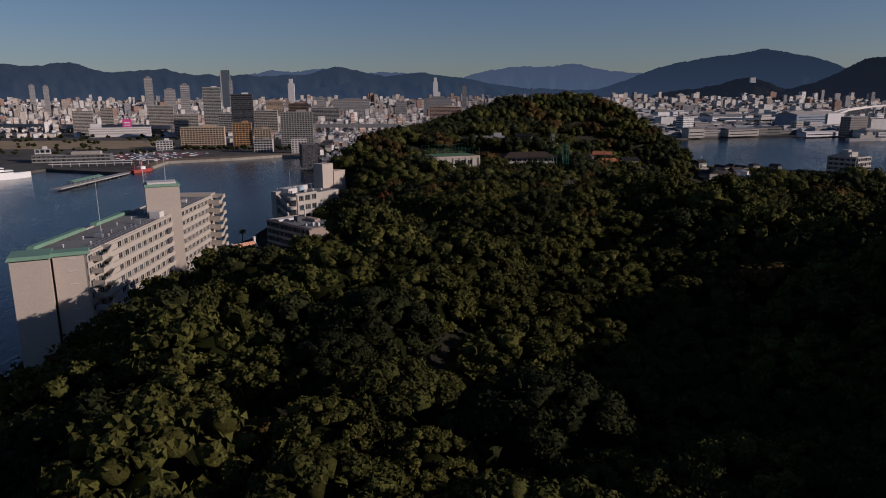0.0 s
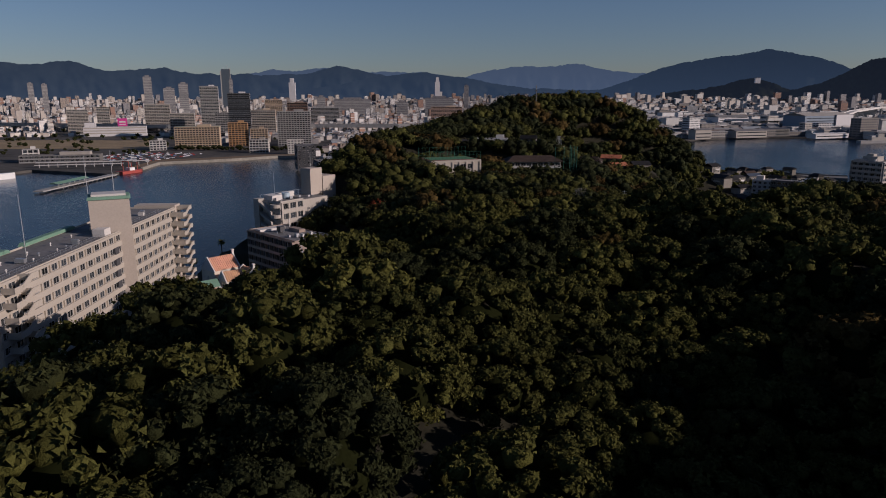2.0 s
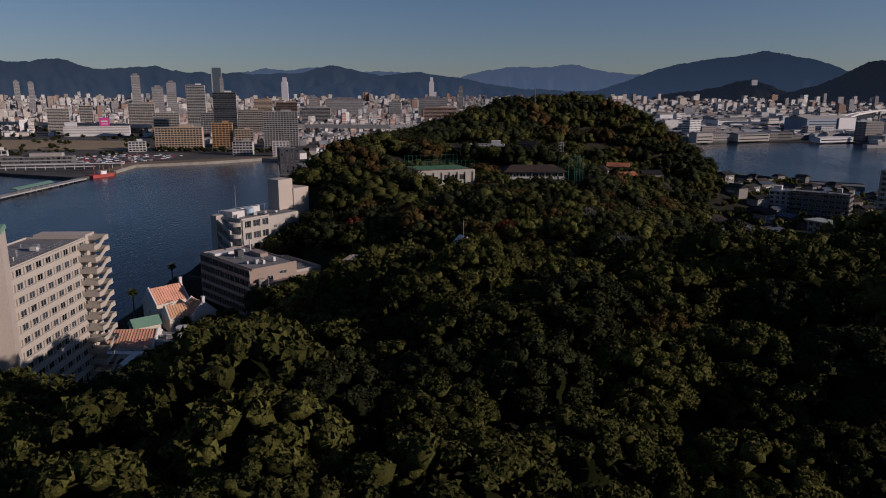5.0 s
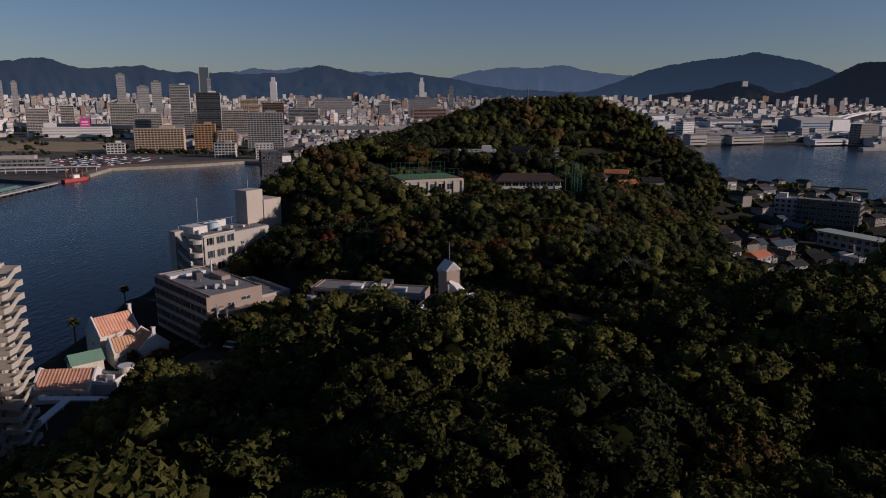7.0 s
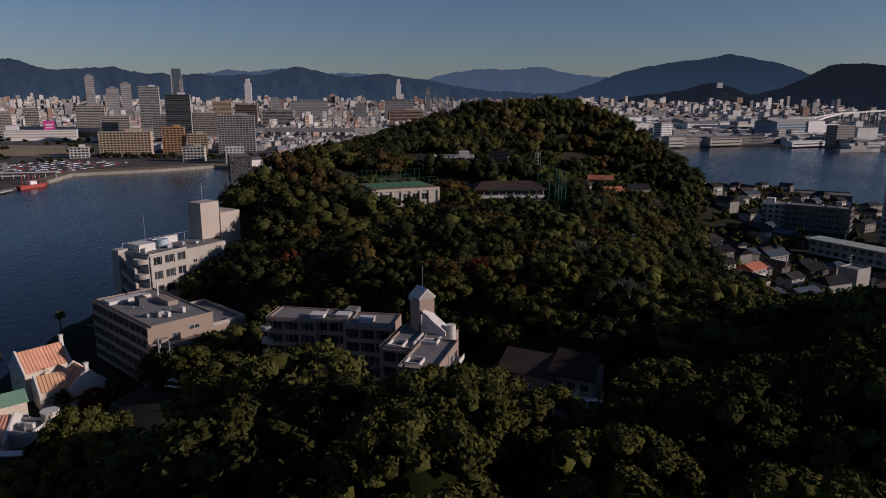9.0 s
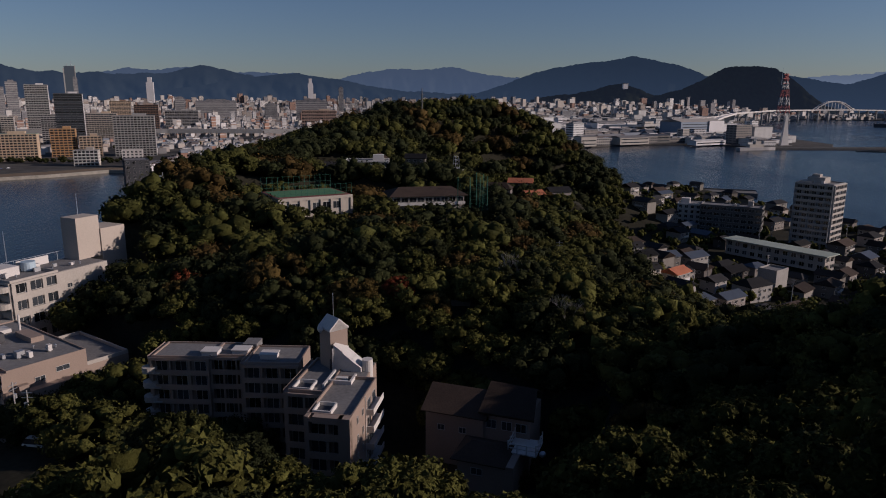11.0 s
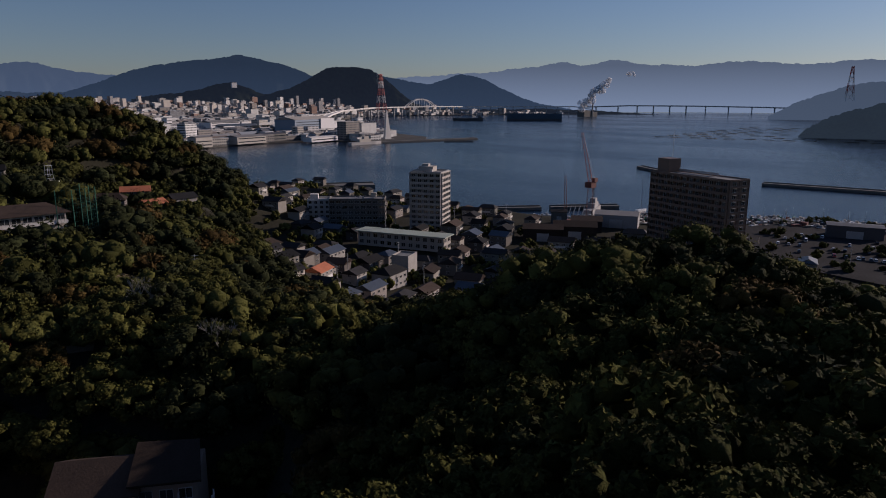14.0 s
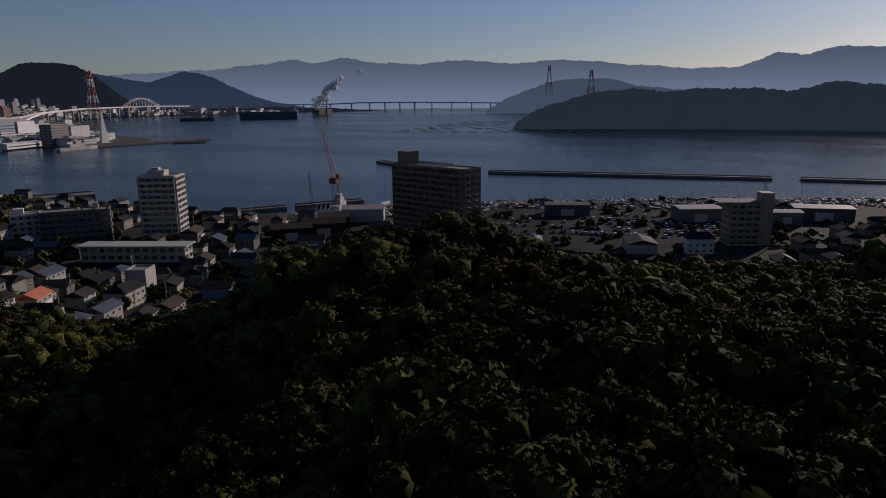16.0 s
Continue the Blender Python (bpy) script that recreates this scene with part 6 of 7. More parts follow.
def boat(x, y, L, rot, label="small white fishing boat moored at the quay"):
    T = thing("fishing_boat", x, y, 0, rot, label, "boat", "boats in the harbour")
    w = L * 0.26
    pts = [(-L / 2, -w / 2), (L * 0.2, -w / 2), (L / 2, 0), (L * 0.2, w / 2), (-L / 2, w / 2)]
    part("hull", Soup().prism(pts, -0.3, L * 0.12), M_hull, T)
    part("cabin", Soup().box(-L * 0.12, 0, L * 0.12, L * 0.25, w * 0.6, L * 0.14), M_hull, T)
    part("cabin_window", Soup().box(-L * 0.12, 0, L * 0.19, L * 0.26, w * 0.62, L * 0.04), M_glass, T)
    part("boat_mast", Soup().tube((-L * 0.1, 0, L * 0.24), (-L * 0.1, 0, L * 0.55), 0.07), M_steel, T)


for i in range(40):
    f = rngt.random()
    x, y = 500 + f * 92 + rngt.uniform(3, 16), 300 - f * 200 + rngt.uniform(-5, 5)
    boat(x, y, rngt.uniform(6, 12), rngt.choice([20, 25, 30, 205]) + rngt.uniform(-6, 6))
for i in range(12):
    boat(378 + i * 2.6, 470 - i * 3.6 + rngt.uniform(-3, 3), rngt.uniform(5, 9), -55 + rngt.uniform(-8, 8))
for i in range(6):
    boat(330 + i * 5, 500 + i * 1.5 - 24, 7, 40)
T = thing("naval_vessel", 425, 455, 0, 25, "grey patrol ship with a tall dark mast at the quay", "ship")
part("hull", Soup().prism([(-20, -3.4), (10, -3.4), (20, 0), (10, 3.4), (-20, 3.4)], -0.5, 3.6), M_grey, T)
part("superstructure", Soup().box(-2, 0, 3.6, 14, 5, 3.5).box(-1, 0, 7.1, 7, 4, 3), M_grey, T)
part("ship_mast", lattice(Soup(), (-2, 0, 10), (-2, 0, 20), 1.6, 0.7, 5), M_darkbld, T)
T = thing("yacht_mast", 452, 432, 0, 0, "sailing boat with a tall bare mast", "boat")
part("hull", Soup().prism([(-6, -1.5), (3, -1.5), (7, 0), (3, 1.5), (-6, 1.5)], -0.3, 1.4), M_hull, T)
part("mast", Soup().tube((0, 0, 1.4), (0, 0, 25), 0.14, 0.08), M_steel, T)

# parked cars
def car_proto(kind):
    T = thing("car", 0, 0, -50, 0, "parked car with dark windows", "car", "parked cars")
    L, w = (4.3, 1.7) if kind != "van" else (4.6, 1.75)
    col = {"white": (0.72, 0.72, 0.72), "dark": (0.03, 0.03, 0.035), "silver": (0.42, 0.43, 0.45), "van": (0.70, 0.70, 0.68), "red": (0.30, 0.03, 0.02)}[kind]
    m = mat("car_paint_" + kind, col, 0.25, 0.04)
    s = Soup().add([(-L / 2, -w / 2, 0.3), (L / 2, -w / 2, 0.3), (L / 2, w / 2, 0.3), (-L / 2, w / 2, 0.3), (-L / 2, -w / 2, 0.85), (L / 2 - 0.1, -w / 2, 0.75), (L / 2 - 0.1, w / 2, 0.75), (-L / 2, w / 2, 0.85)], [(3, 2, 1, 0), (4, 5, 6, 7), (0, 1, 5, 4), (1, 2, 6, 5), (2, 3, 7, 6), (3, 0, 4, 7)])
    part("body", s, m, T)
    f, b = (0.7, -L / 2 + 0.2) if kind != "van" else (1.6, -L / 2 + 0.05)
    h = 1.42 if kind != "van" else 1.9
    def cab(z0, z1, i0, i1, e):
        return Soup().add([(b, -w / 2 + e, z0), (f + 0.5, -w / 2 + e, z0), (f + 0.5, w / 2 - e, z0), (b, w / 2 - e, z0), (b + i0, -w / 2 + 0.2, z1), (f - i1, -w / 2 + 0.2, z1), (f - i1, w / 2 - 0.2, z1), (b + i0, w / 2 - 0.2, z1)], [(4, 5, 6, 7), (0, 1, 5, 4), (1, 2, 6, 5), (2, 3, 7, 6), (3, 0, 4, 7)])
    part("cabin_glass", cab(0.76, h - 0.05, 0.35, 0.1, 0.06), M_glass, T, "dark car windows")
    part("car_roof", Soup().box((b + f) / 2 + 0.1, 0, h - 0.06, (f - b) - 0.45, w - 0.42, 0.07), m, T)
    for x in (-L / 2 + 0.8, L / 2 - 0.8):
        part("axle", Soup().tube((x, -w / 2 - 0.02, 0.32), (x, w / 2 + 0.02, 0.32), 0.32, n=10), M_rubber, T, "pair of black wheels")
    return T


CARS = [car_proto(k) for k in ("white", "dark", "silver", "van", "red")]
used = [False] * len(CARS)


def park(x, y, z, rot, i):
    m = pose(x, y, z, 0, 0, rot)
    if not used[i]:
        CARS[i].matrix_basis, used[i] = m, True
    else:
        copy_thing(CARS[i], m)


for row, (x0, y0) in enumerate(((372, 300), (388, 306), (404, 309), (420, 312), (438, 300), (380, 262), (396, 258), (414, 262), (430, 256), (398, 214), (412, 208), (426, 240))):
    for k in range(14):
        x, y = x0 + k * 2.9 * 0.35, y0 - k * 2.9 * 0.94 * 1.9
        if rngt.random() < 0.66 and not any(math.hypot(x - a, y - b) < r - 3 for a, b, r in BLOCKS):
            park(x, y, 4.21, 20 + rngt.choice([0, 180]) + rngt.uniform(-3, 3), rngt.choice([0, 0, 1, 2, 3, 1, 2, 4]))
for x, y, r, i in ((-47, 275, 160, 3), (-40.5, 270, 165, 0), (19.5, 246, 75, 1), (20.5, 238, 75, 0), (-62, 252, 10, 0), (78, 352, 60, 1), (120, 352, 60, 2)):
    park(x, y, G(x, y) + 0.02, r, i)


# street poles and lamp posts
def pole(x, y, h, z=None, arms=2):
    z = G(x, y) if z is None else z
    T = thing("utility_pole", x, y, z - 0.3, rngt.uniform(0, 180), "concrete utility pole with crossarms", "pole", "utility poles")
    part("shaft", Soup().tube((0, 0, 0), (0, 0, h), 0.18, 0.12, 8), M_conc, T)
    for k in range(arms):
        part("crossarm", Soup().box(0, 0, h - 0.6 - k * 1.0, 2.2, 0.12, 0.12), M_steel, T)
    part("transformer", Soup().tube((0.45, 0, h - 3.6), (0.45, 0, h - 2.6), 0.28, n=8), M_steel, T)


for x, y, h in ((-52.5, 281.5, 12.5), (-66, 309, 14), (-49, 279, 11), (-70, 318, 13), (150, 372, 11), (170, 395, 11), (190, 368, 11), (205, 405, 12), (240, 462, 12), (262, 482, 12), (300, 470, 12), (332, 455, 12), (430, 322, 11), (472, 300, 11), (455, 330, 11), (500, 262, 12), (520, 220, 12), (545, 190, 12), (350, 300, 11), (362, 262, 11), (400, 240, 11), (212, 560, 11), (230, 600, 11), (88, 352, 10), (560, 150, 12)):
    pole(x, y, h)


# harbour clutter: small sheds, stacked nets, lorries
for i in range(34):
    f = rngt.random()
    x, y = 470 + f * 80 + rngt.uniform(-26, 0), 322 - f * 190 + rngt.uniform(-8, 8)
    s = Soup()
    w, d, h = rngt.uniform(2, 7), rngt.uniform(2, 4), rngt.uniform(1.5, 3.5)
    s.box(x, y, G(x, y) - 0.2, w, d, h, rngt.uniform(0, 3))
    solo("quay_store", s, rngt.choice([M_dconc, M_grey, M_offwhite, M_darkbld, M_bltile, M_rust]), "small quayside store or stacked gear", "store", group="quayside stores")


def quay_gear():
    """Crates, net heaps, drums and hulls on trestles crowded along the quay."""
    s, mats = Soup(), [M_dconc, M_offwhite, M_darkbld, M_bltile, M_hull, M_rust, M_net, M_grey]
    edge = [(380, 430), (420, 410), (480, 342), (497, 303), (540, 230), (598, 94)]
    for (x1, y1), (x2, y2) in zip(edge, edge[1:]):
        L = math.hypot(x2 - x1, y2 - y1)
        ux, uy = (x2 - x1) / L, (y2 - y1) / L
        for _ in range(int(L * 3.0)):
            f, o = rngt.uniform(0, L), 2.5 + 34 * rngt.random() ** 1.6
            x, y, a = x1 + ux * f + uy * o, y1 + uy * f - ux * o, rngt.uniform(0, 3.1)
            z, k = G(x, y) - 0.1, rngt.random()
            if k < 0.55:
                s.box(x, y, z, rngt.uniform(0.8, 3.6), rngt.uniform(0.8, 2.2), rngt.uniform(0.7, 2.6), a, rngt.choice((0, 0, 2, 2, 1, 3, 5, 6)), rngt.choice((1.0, 1.0, 0.7)))
            elif k < 0.75:
                s.tube((x, y, z), (x, y, z + rngt.uniform(0.9, 1.6)), rngt.uniform(0.4, 0.9), n=8, mi=rngt.choice((0, 3, 5, 7)))
            elif k < 0.93:
                s.box(x, y, z + 0.6, rngt.uniform(4, 8), 2.0, 0.9, a, 4, 1.12)
                s.box(x, y, z + 1.5, 1.8, 1.4, 1.2, a, 1, 0.85)
            else:
                s.tube((x, y, z), (x, y, z + rngt.uniform(5, 10)), 0.09, 0.05, 5, mi=7)
    solo("quay_gear", s, mats, "crates, drums, nets and small hulls crowded along the quay", "harbour gear", "stuff")


quay_gear()


def greenery(name, area, n, size, label):
    ps, made = [], 0
    x0, y0, x1, y1 = area
    while made < n:
        x, y = rng.uniform(x0, x1), rng.uniform(y0, y1)
        okc, dc = inside(np.array([x]), np.array([y]), COAST)
        made += 0.05
        if not okc[0] or dc[0] < 6 or any(math.hypot(x - a, y - b) < 7.5 for a, b in taken) or any(math.hypot(x - a, y - b) < r * 0.8 + 2 for a, b, r in BLOCKS):
            continue
        made += 0.95
        s = rng.uniform(0.5, 1.1)
        c, r = lobes_of(rng, 3.4 * s, 6.0 * s, 7)
        q, f = cards(rng, c, r, 90, size)
        off = np.array([x, y, G(x, y)])
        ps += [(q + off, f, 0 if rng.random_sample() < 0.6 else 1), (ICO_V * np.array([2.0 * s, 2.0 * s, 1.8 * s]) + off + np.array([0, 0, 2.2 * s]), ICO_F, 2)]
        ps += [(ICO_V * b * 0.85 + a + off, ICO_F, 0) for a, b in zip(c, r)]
    tagged(new(name, tris_mesh(name, ps, [M_leaf, M_leafd, M_inner_shade])), label, "trees", kind="stuff")


greenery("garden_trees", (125, 330, 350, 760), 560, 0.8, "small garden trees and hedges between houses")
greenery("quay_trees", (330, 90, 530, 330), 150, 0.8, "low dark bushes along the car park")

# ---- city across the bay ----
CITY_WINDOWS = {}


def tower(x, y, w, h, d, rot, wall, band, bays, floors, label, name="apartment_tower", z=2.5, out=0.9, roof=None, side_bays=3, top=None):
    """A far high-rise: its wall, a balcony band at each floor, piers, windows."""
    T = thing(name, x, y, z, rot, label, "building", "city high-rises")
    sh = h / floors
    part("wall", Soup().box(0, 0, 0, w, d, h), wall, T)
    for k in range(1, floors + 1):
        s = Soup().box(0, -d / 2 - out / 2, k * sh - 0.3, w, out, 1.15)
        for sx in (-1, 1):
            s.box(sx * (w / 2 + 0.2), 0, k * sh - 0.3, 0.4, d, 0.7)
        part("floor_band", s, band, T)
    for i in range(bays + 1):
        piece("pier", pier_mesh(0.5, out, h, band), T, -w / 2 + i * w / bays, -d / 2 - out / 2, 0)
    key = (round(w / bays, 1), round(sh, 1))
    if key not in CITY_WINDOWS:
        CITY_WINDOWS[key] = Soup().box(0, 0, 0, w / bays - 1.2, 0.14, sh - 1.4).mesh("window", M_glass)
    for k in range(floors):
        if y > 1250:
            part("ribbon_window", Soup().box(0, -d / 2 - 0.07, k * sh + 0.85, w, 0.14, sh - 1.4), M_glass, T)
            continue
        for i in range(bays):
            piece("window", CITY_WINDOWS[key], T, -w / 2 + (i + 0.5) * w / bays, -d / 2 - 0.07, k * sh + 0.85)
    part("roof", Soup().box(0, 0, h, w + 0.8, d + 0.8, 0.6), roof or M_roofgrey, T)
    part("plant_room", Soup().box(w * 0.15, 0, h + 0.6, w * 0.3, d * 0.5, 3.0), wall, T)
    return T


M_orange = mat("ochre_tile_cladding", (0.42, 0.24, 0.11), 0.7, 0.12, 0.08, 1.0)
M_ochre = mat("sand_render", (0.48, 0.36, 0.25), 0.8, 0.12, 0.08, 1.0)
M_pink = mat("pinkish_render", (0.50, 0.34, 0.26), 0.8, 0.12, 0.08, 1.0)
M_white_t = mat("white_tower_cladding", (0.58, 0.56, 0.55), 0.6, 0.1, 0.05, 0.8)
tower(-377, 1089, 65, 33, 20, 12, M_ochre, M_ochre, 15, 10, "broad sand-coloured hotel with balconies and a green roof", "hotel", roof=M_green)
tower(-332, 1148, 30, 37, 18, 12, M_orange, M_orange, 6, 11, "ochre apartment tower standing by the bay")
tower(-299, 1150, 27, 27, 16, 12, M_ochre, M_ochre, 6, 8, "sand-coloured apartment block by the bay")
tower(-243, 1158, 52, 54, 20, 10, M_grey, M_conc, 12, 17, "wide grey slab of flats by the shore", out=1.0)
tower(-428, 1060, 23, 14, 12, 20, M_white, M_white, 5, 4, "small white waterfront office", out=0.4)
tower(-512, 880, 17, 15, 12, 25, M_white, M_white, 3, 3, "small white harbour office by the quay", out=0.3)
tower(-386, 1346, 40, 84, 26, 14, M_white_t, M_darkbld, 4, 22, "white office tower with dark central bands", "office_tower", out=0.5)
tower(-448, 1436, 28, 46, 20, 14, M_dconc, M_grey, 6, 13, "dark apartment block among the towers")
tower(-372, 1460, 50, 51, 18, 10, M_ochre, M_offwhite, 12, 15, "pale yellow block of flats")
tower(-548, 1662, 40, 102, 26, 16, M_white_t, M_conc, 9, 30, "tall white grid-faced tower", out=1.0)
tower(-637, 1576, 52, 62, 20, 18, M_tan, M_offwhite, 11, 19, "brown apartment slab with balcony rows")
tower(-520, 1410, 46, 46, 18, 16, M_conc, M_offwhite, 10, 15, "grey apartment slab with balcony rows")
tower(-468, 1944, 46, 70, 20, 14, M_brown, M_ochre, 9, 22, "brown apartment tower over the city roofs")
tower(-344, 1668, 46, 64, 20, 10, M_tan, M_brown, 9, 18, "brown and tan apartment tower")
tower(-783, 1512, 40, 52, 18, 26, M_white_t, M_offwhite, 8, 17, "white apartment slab near the river")
tower(-828, 1716, 28, 55, 18, 24, M_ochre, M_offwhite, 6, 15, "pale apartment tower near the river")
tower(8, 1902, 84, 50, 20, 0, M_ochre, M_pink, 16, 14, "row of ochre flats behind the hill")
tower(-332, 1975, 78, 48, 22, 8, M_conc, M_grey, 14, 13, "grey apartment slab with balcony rows")
T = thing("shopping_mall", -680, 1462, 2.5, 22, "wide white shopping mall with a pink sign tower", "building")
part("wall", Soup().box(0, 0, 0, 118, 46, 19).box(-46, -10, 19, 20, 20, 8), M_white_t, T)
part("roof", Soup().box(0, 0, 19, 116, 44, 0.5), M_roofgrey, T)
part("sign", Soup().box(14, -12, 19.5, 18, 4, 16), mat("magenta_sign", (0.55, 0.05, 0.24), 0.5, 0.05), T, "magenta sign box")
part("sign_mark", Soup().box(14, -14.1, 27, 12, 0.3, 3).box(14, -14.1, 22.5, 12, 0.3, 1.6), M_white, T)
for k in range(3):
    part("floor_band", Soup().box(0, -23.3, 5.5 + k * 5, 116, 0.6, 2.0), M_offwhite, T)
FAR_TOWERS = [(-828, 2253, 28, 120, 9), (-1159, 2767, 30, 157, 2), (-1052, 2702, 40, 112, 3), (-1820, 3106, 22, 140, 3), (-1774, 3133, 22, 136, 0), (-445, 2562, 30, 78, 4), (-981, 3255, 16, 158, 5), (112, 3498, 22, 130, 2), (-141, 2396, 38, 60, 1), (-14, 2300, 90, 74, 1), (-360, 2777, 140, 70, 1)]
for x, y, w, h, c in FAR_TOWERS:
    T = thing("distant_tower", x, y, 2.5, math.degrees(math.atan2(-x, y)), "distant high-rise over the city roofs", "building", "city high-rises")
    m = M_city
    part("wall", Soup().box(0, 0, 0, w, w * 0.5, h), m, T)
    for k in range(1, int(h / 6)):
        part("floor_band", Soup().box(0, 0, k * 6, w + 0.8, w * 0.5 + 0.8, 1.6), M_conc, T)
    part("plant_room", Soup().box(0, 0, h, w * 0.5, w * 0.3, 5), m, T)
T = thing("distant_skyscraper", -1089, 3536, 2.5, 17, "dark glass skyscraper with a pale edge and roof mast", "building", "city high-rises")
part("wall", Soup().box(0, 0, 0, 44, 34, 214), mat("blue_glass_wall", (0.07, 0.09, 0.11), 0.3, 0.1), T)
part("pale_edge", Soup().box(-24, 0, 0, 5, 36, 205).box(21, 0, 0, 3, 36, 218), M_conc, T)
part("mast", Soup().tube((8, 0, 214), (8, 0, 236), 1.4, 0.6).tube((-10, 0, 214), (-10, 0, 228), 1.0, 0.5), M_steel, T)
for x, y, w, h, lab in ((-926, 4301, 38, 190, "slim distant tower with a stepped top"), (-41, 4400, 30, 195, "pale distant tower over the city")):
    T = thing("distant_tower", x, y, 2.5, 5, lab, "building", "city high-rises")
    part("wall", Soup().box(0, 0, 0, w, w * 0.6, h * 0.86), M_white_t, T)
    part("crown", Soup().box(0, 0, h * 0.86, w * 0.6, w * 0.4, h * 0.14), M_white_t, T)
T = thing("bay_office", -152, 786, 2.5, 18, "dark clad building at the head of the bay", "building")
storeys(T, 0, 0, 0, 20, 26, 6, 4.2, {"S": (4, 0.3), "W": (5, 0.3)}, M_darkbld, M_darkbld, band_h=1.6, win_w=2.6)
T = thing("bay_shed", -120, 742, 2.5, 20, "dark low sheds below the wood", "building")
storeys(T, 0, 0, 0, 24, 34, 3, 4.0, {"S": (4, 0.3), "W": (6, 0.3)}, M_dconc, M_dconc, band_h=1.4, win_w=2.8)
T = thing("bay_flats", -205, 985, 2.5, 12, "white four-storey block near the bay", "building")
storeys(T, 0, 0, 0, 22, 14, 6, 3.2, {"S": (5, 0.4)}, M_white, M_white, band_h=1.2, win_w=2.4)
tower(-262, 1010, 26, 18, 14, 6, M_offwhite, M_white, 6, 5, "low pale office by the shore", out=0.4)


# loose city fabric, joined
def fabric(name, n, region, hmin, hmax, wmin, wmax, seed, label, walls, roofs, tall=0.12, keep_out=()):
    r = np.random.RandomState(seed)
    W, R = Soup(), Soup()
    made = 0
    while made < n:
        az, dist = r.uniform(*region[0]), math.sqrt(r.uniform(region[1][0] ** 2, region[1][1] ** 2))
        x, y = dist * math.sin(radians(az)), dist * math.cos(radians(az))
        ok, dd = inside(np.array([x]), np.array([y]), CITY)
        if not ok[0] or dd[0] < 14 or any(a < x < c and b < y < d for a, b, c, d in keep_out):
            made += 0.2
            continue
        w, d = r.uniform(wmin, wmax), r.uniform(wmin, wmax) * 0.8
        h = r.uniform(hmin, hmax) * (1 if r.random_sample() > tall else r.uniform(1.6, 3.2))
        a = radians((-az + r.choice([12, -78, 20, 4]) if az < 6 else r.choice([20, 26, 14])) + r.uniform(-6, 6))
        if az > 6:
            w *= 1.35
        if -1000 < x < 300 and y < 1560:
            h = min(h, 7.5)
        z0 = float(foothill(x, y)) - 0.6 if dist > 3250 and az < 32 else 2.4
        W.box(x, y, z0, w, d, h, a)
        fl = int(h / 3.2)
        if fl >= 3 and dist < 2300 and name == "city_blocks_near":
            step = 1 if fl < 9 else 2
            for k in range(1, fl, step):
                W.box(x, y, z0 + k * 3.2, w + 0.9, d + 0.9, 1.2, a)
        R.box(x, y, z0 + h, w * 1.03, d * 1.03, 0.5, a)
        if r.random_sample() < 0.4:
            R.box(x + r.uniform(-0.2, 0.2) * w, y, z0 + 0.5 + h, w * 0.3, d * 0.35, 2.4, a)
        elif h < 9:
            c, s = math.cos(a), math.sin(a)
            pts = [(-w / 2, -d / 2, 0), (w / 2, -d / 2, 0), (w / 2, d / 2, 0), (-w / 2, d / 2, 0), (-w / 2, 0, d * 0.25), (w / 2, 0, d * 0.25)]
            R.add([(x + c * p - s * q, y + s * p + c * q, z0 + 0.5 + h + z) for p, q, z in pts], [(0, 1, 5, 4), (2, 3, 4, 5), (1, 2, 5), (3, 0, 4)])
        made += 1
    solo(name + "_walls", W, walls, label, "buildings", "stuff")
    solo(name + "_roofs", R, roofs, "grey flat and pitched roofs of the city", "roofs", "stuff")


OUT = ((-760, 1390, -600, 1540), (-2700, 1000, -400, 1420), (-420, 900, -180, 1190), (-1100, 1490, 300, 1600), (-830, 1540, -560, 1640))
fabric("city_blocks_near", 2300, ((-41, 5), (1240, 2300)), 5, 12, 7, 14, 61, "dense low city blocks in grey, white and brown", M_citynear, M_cityroof, 0.13, OUT)
fabric("bay_side_blocks", 170, ((-12, 5), (800, 1250)), 5, 11, 8, 17, 66, "low blocks between the bay and the wooded hill", M_citynear, M_cityroof, 0.1, OUT)
fabric("city_blocks_mid", 3600, ((-42, 14), (2200, 3400)), 6, 15, 9, 19, 62, "dense mid-rise city blocks in hazy sun", M_city, M_cityroof, 0.16)
fabric("city_blocks_far", 3200, ((-43, 40), (3300, 4560)), 7, 20, 13, 28, 63, "far city blocks below the mountains", M_city, M_cityroof, 0.2)
fabric("harbour_blocks", 620, ((8, 34), (1290, 2500)), 6, 13, 14, 40, 64, "white and grey harbour sheds and factories", M_shed, M_cityroof, 0.10)
fabric("harbour_blocks_far", 800, ((12, 52), (2400, 4300)), 5, 14, 18, 46, 65, "far harbour sheds along the expressway", M_shed, M_cityroof, 0.1)
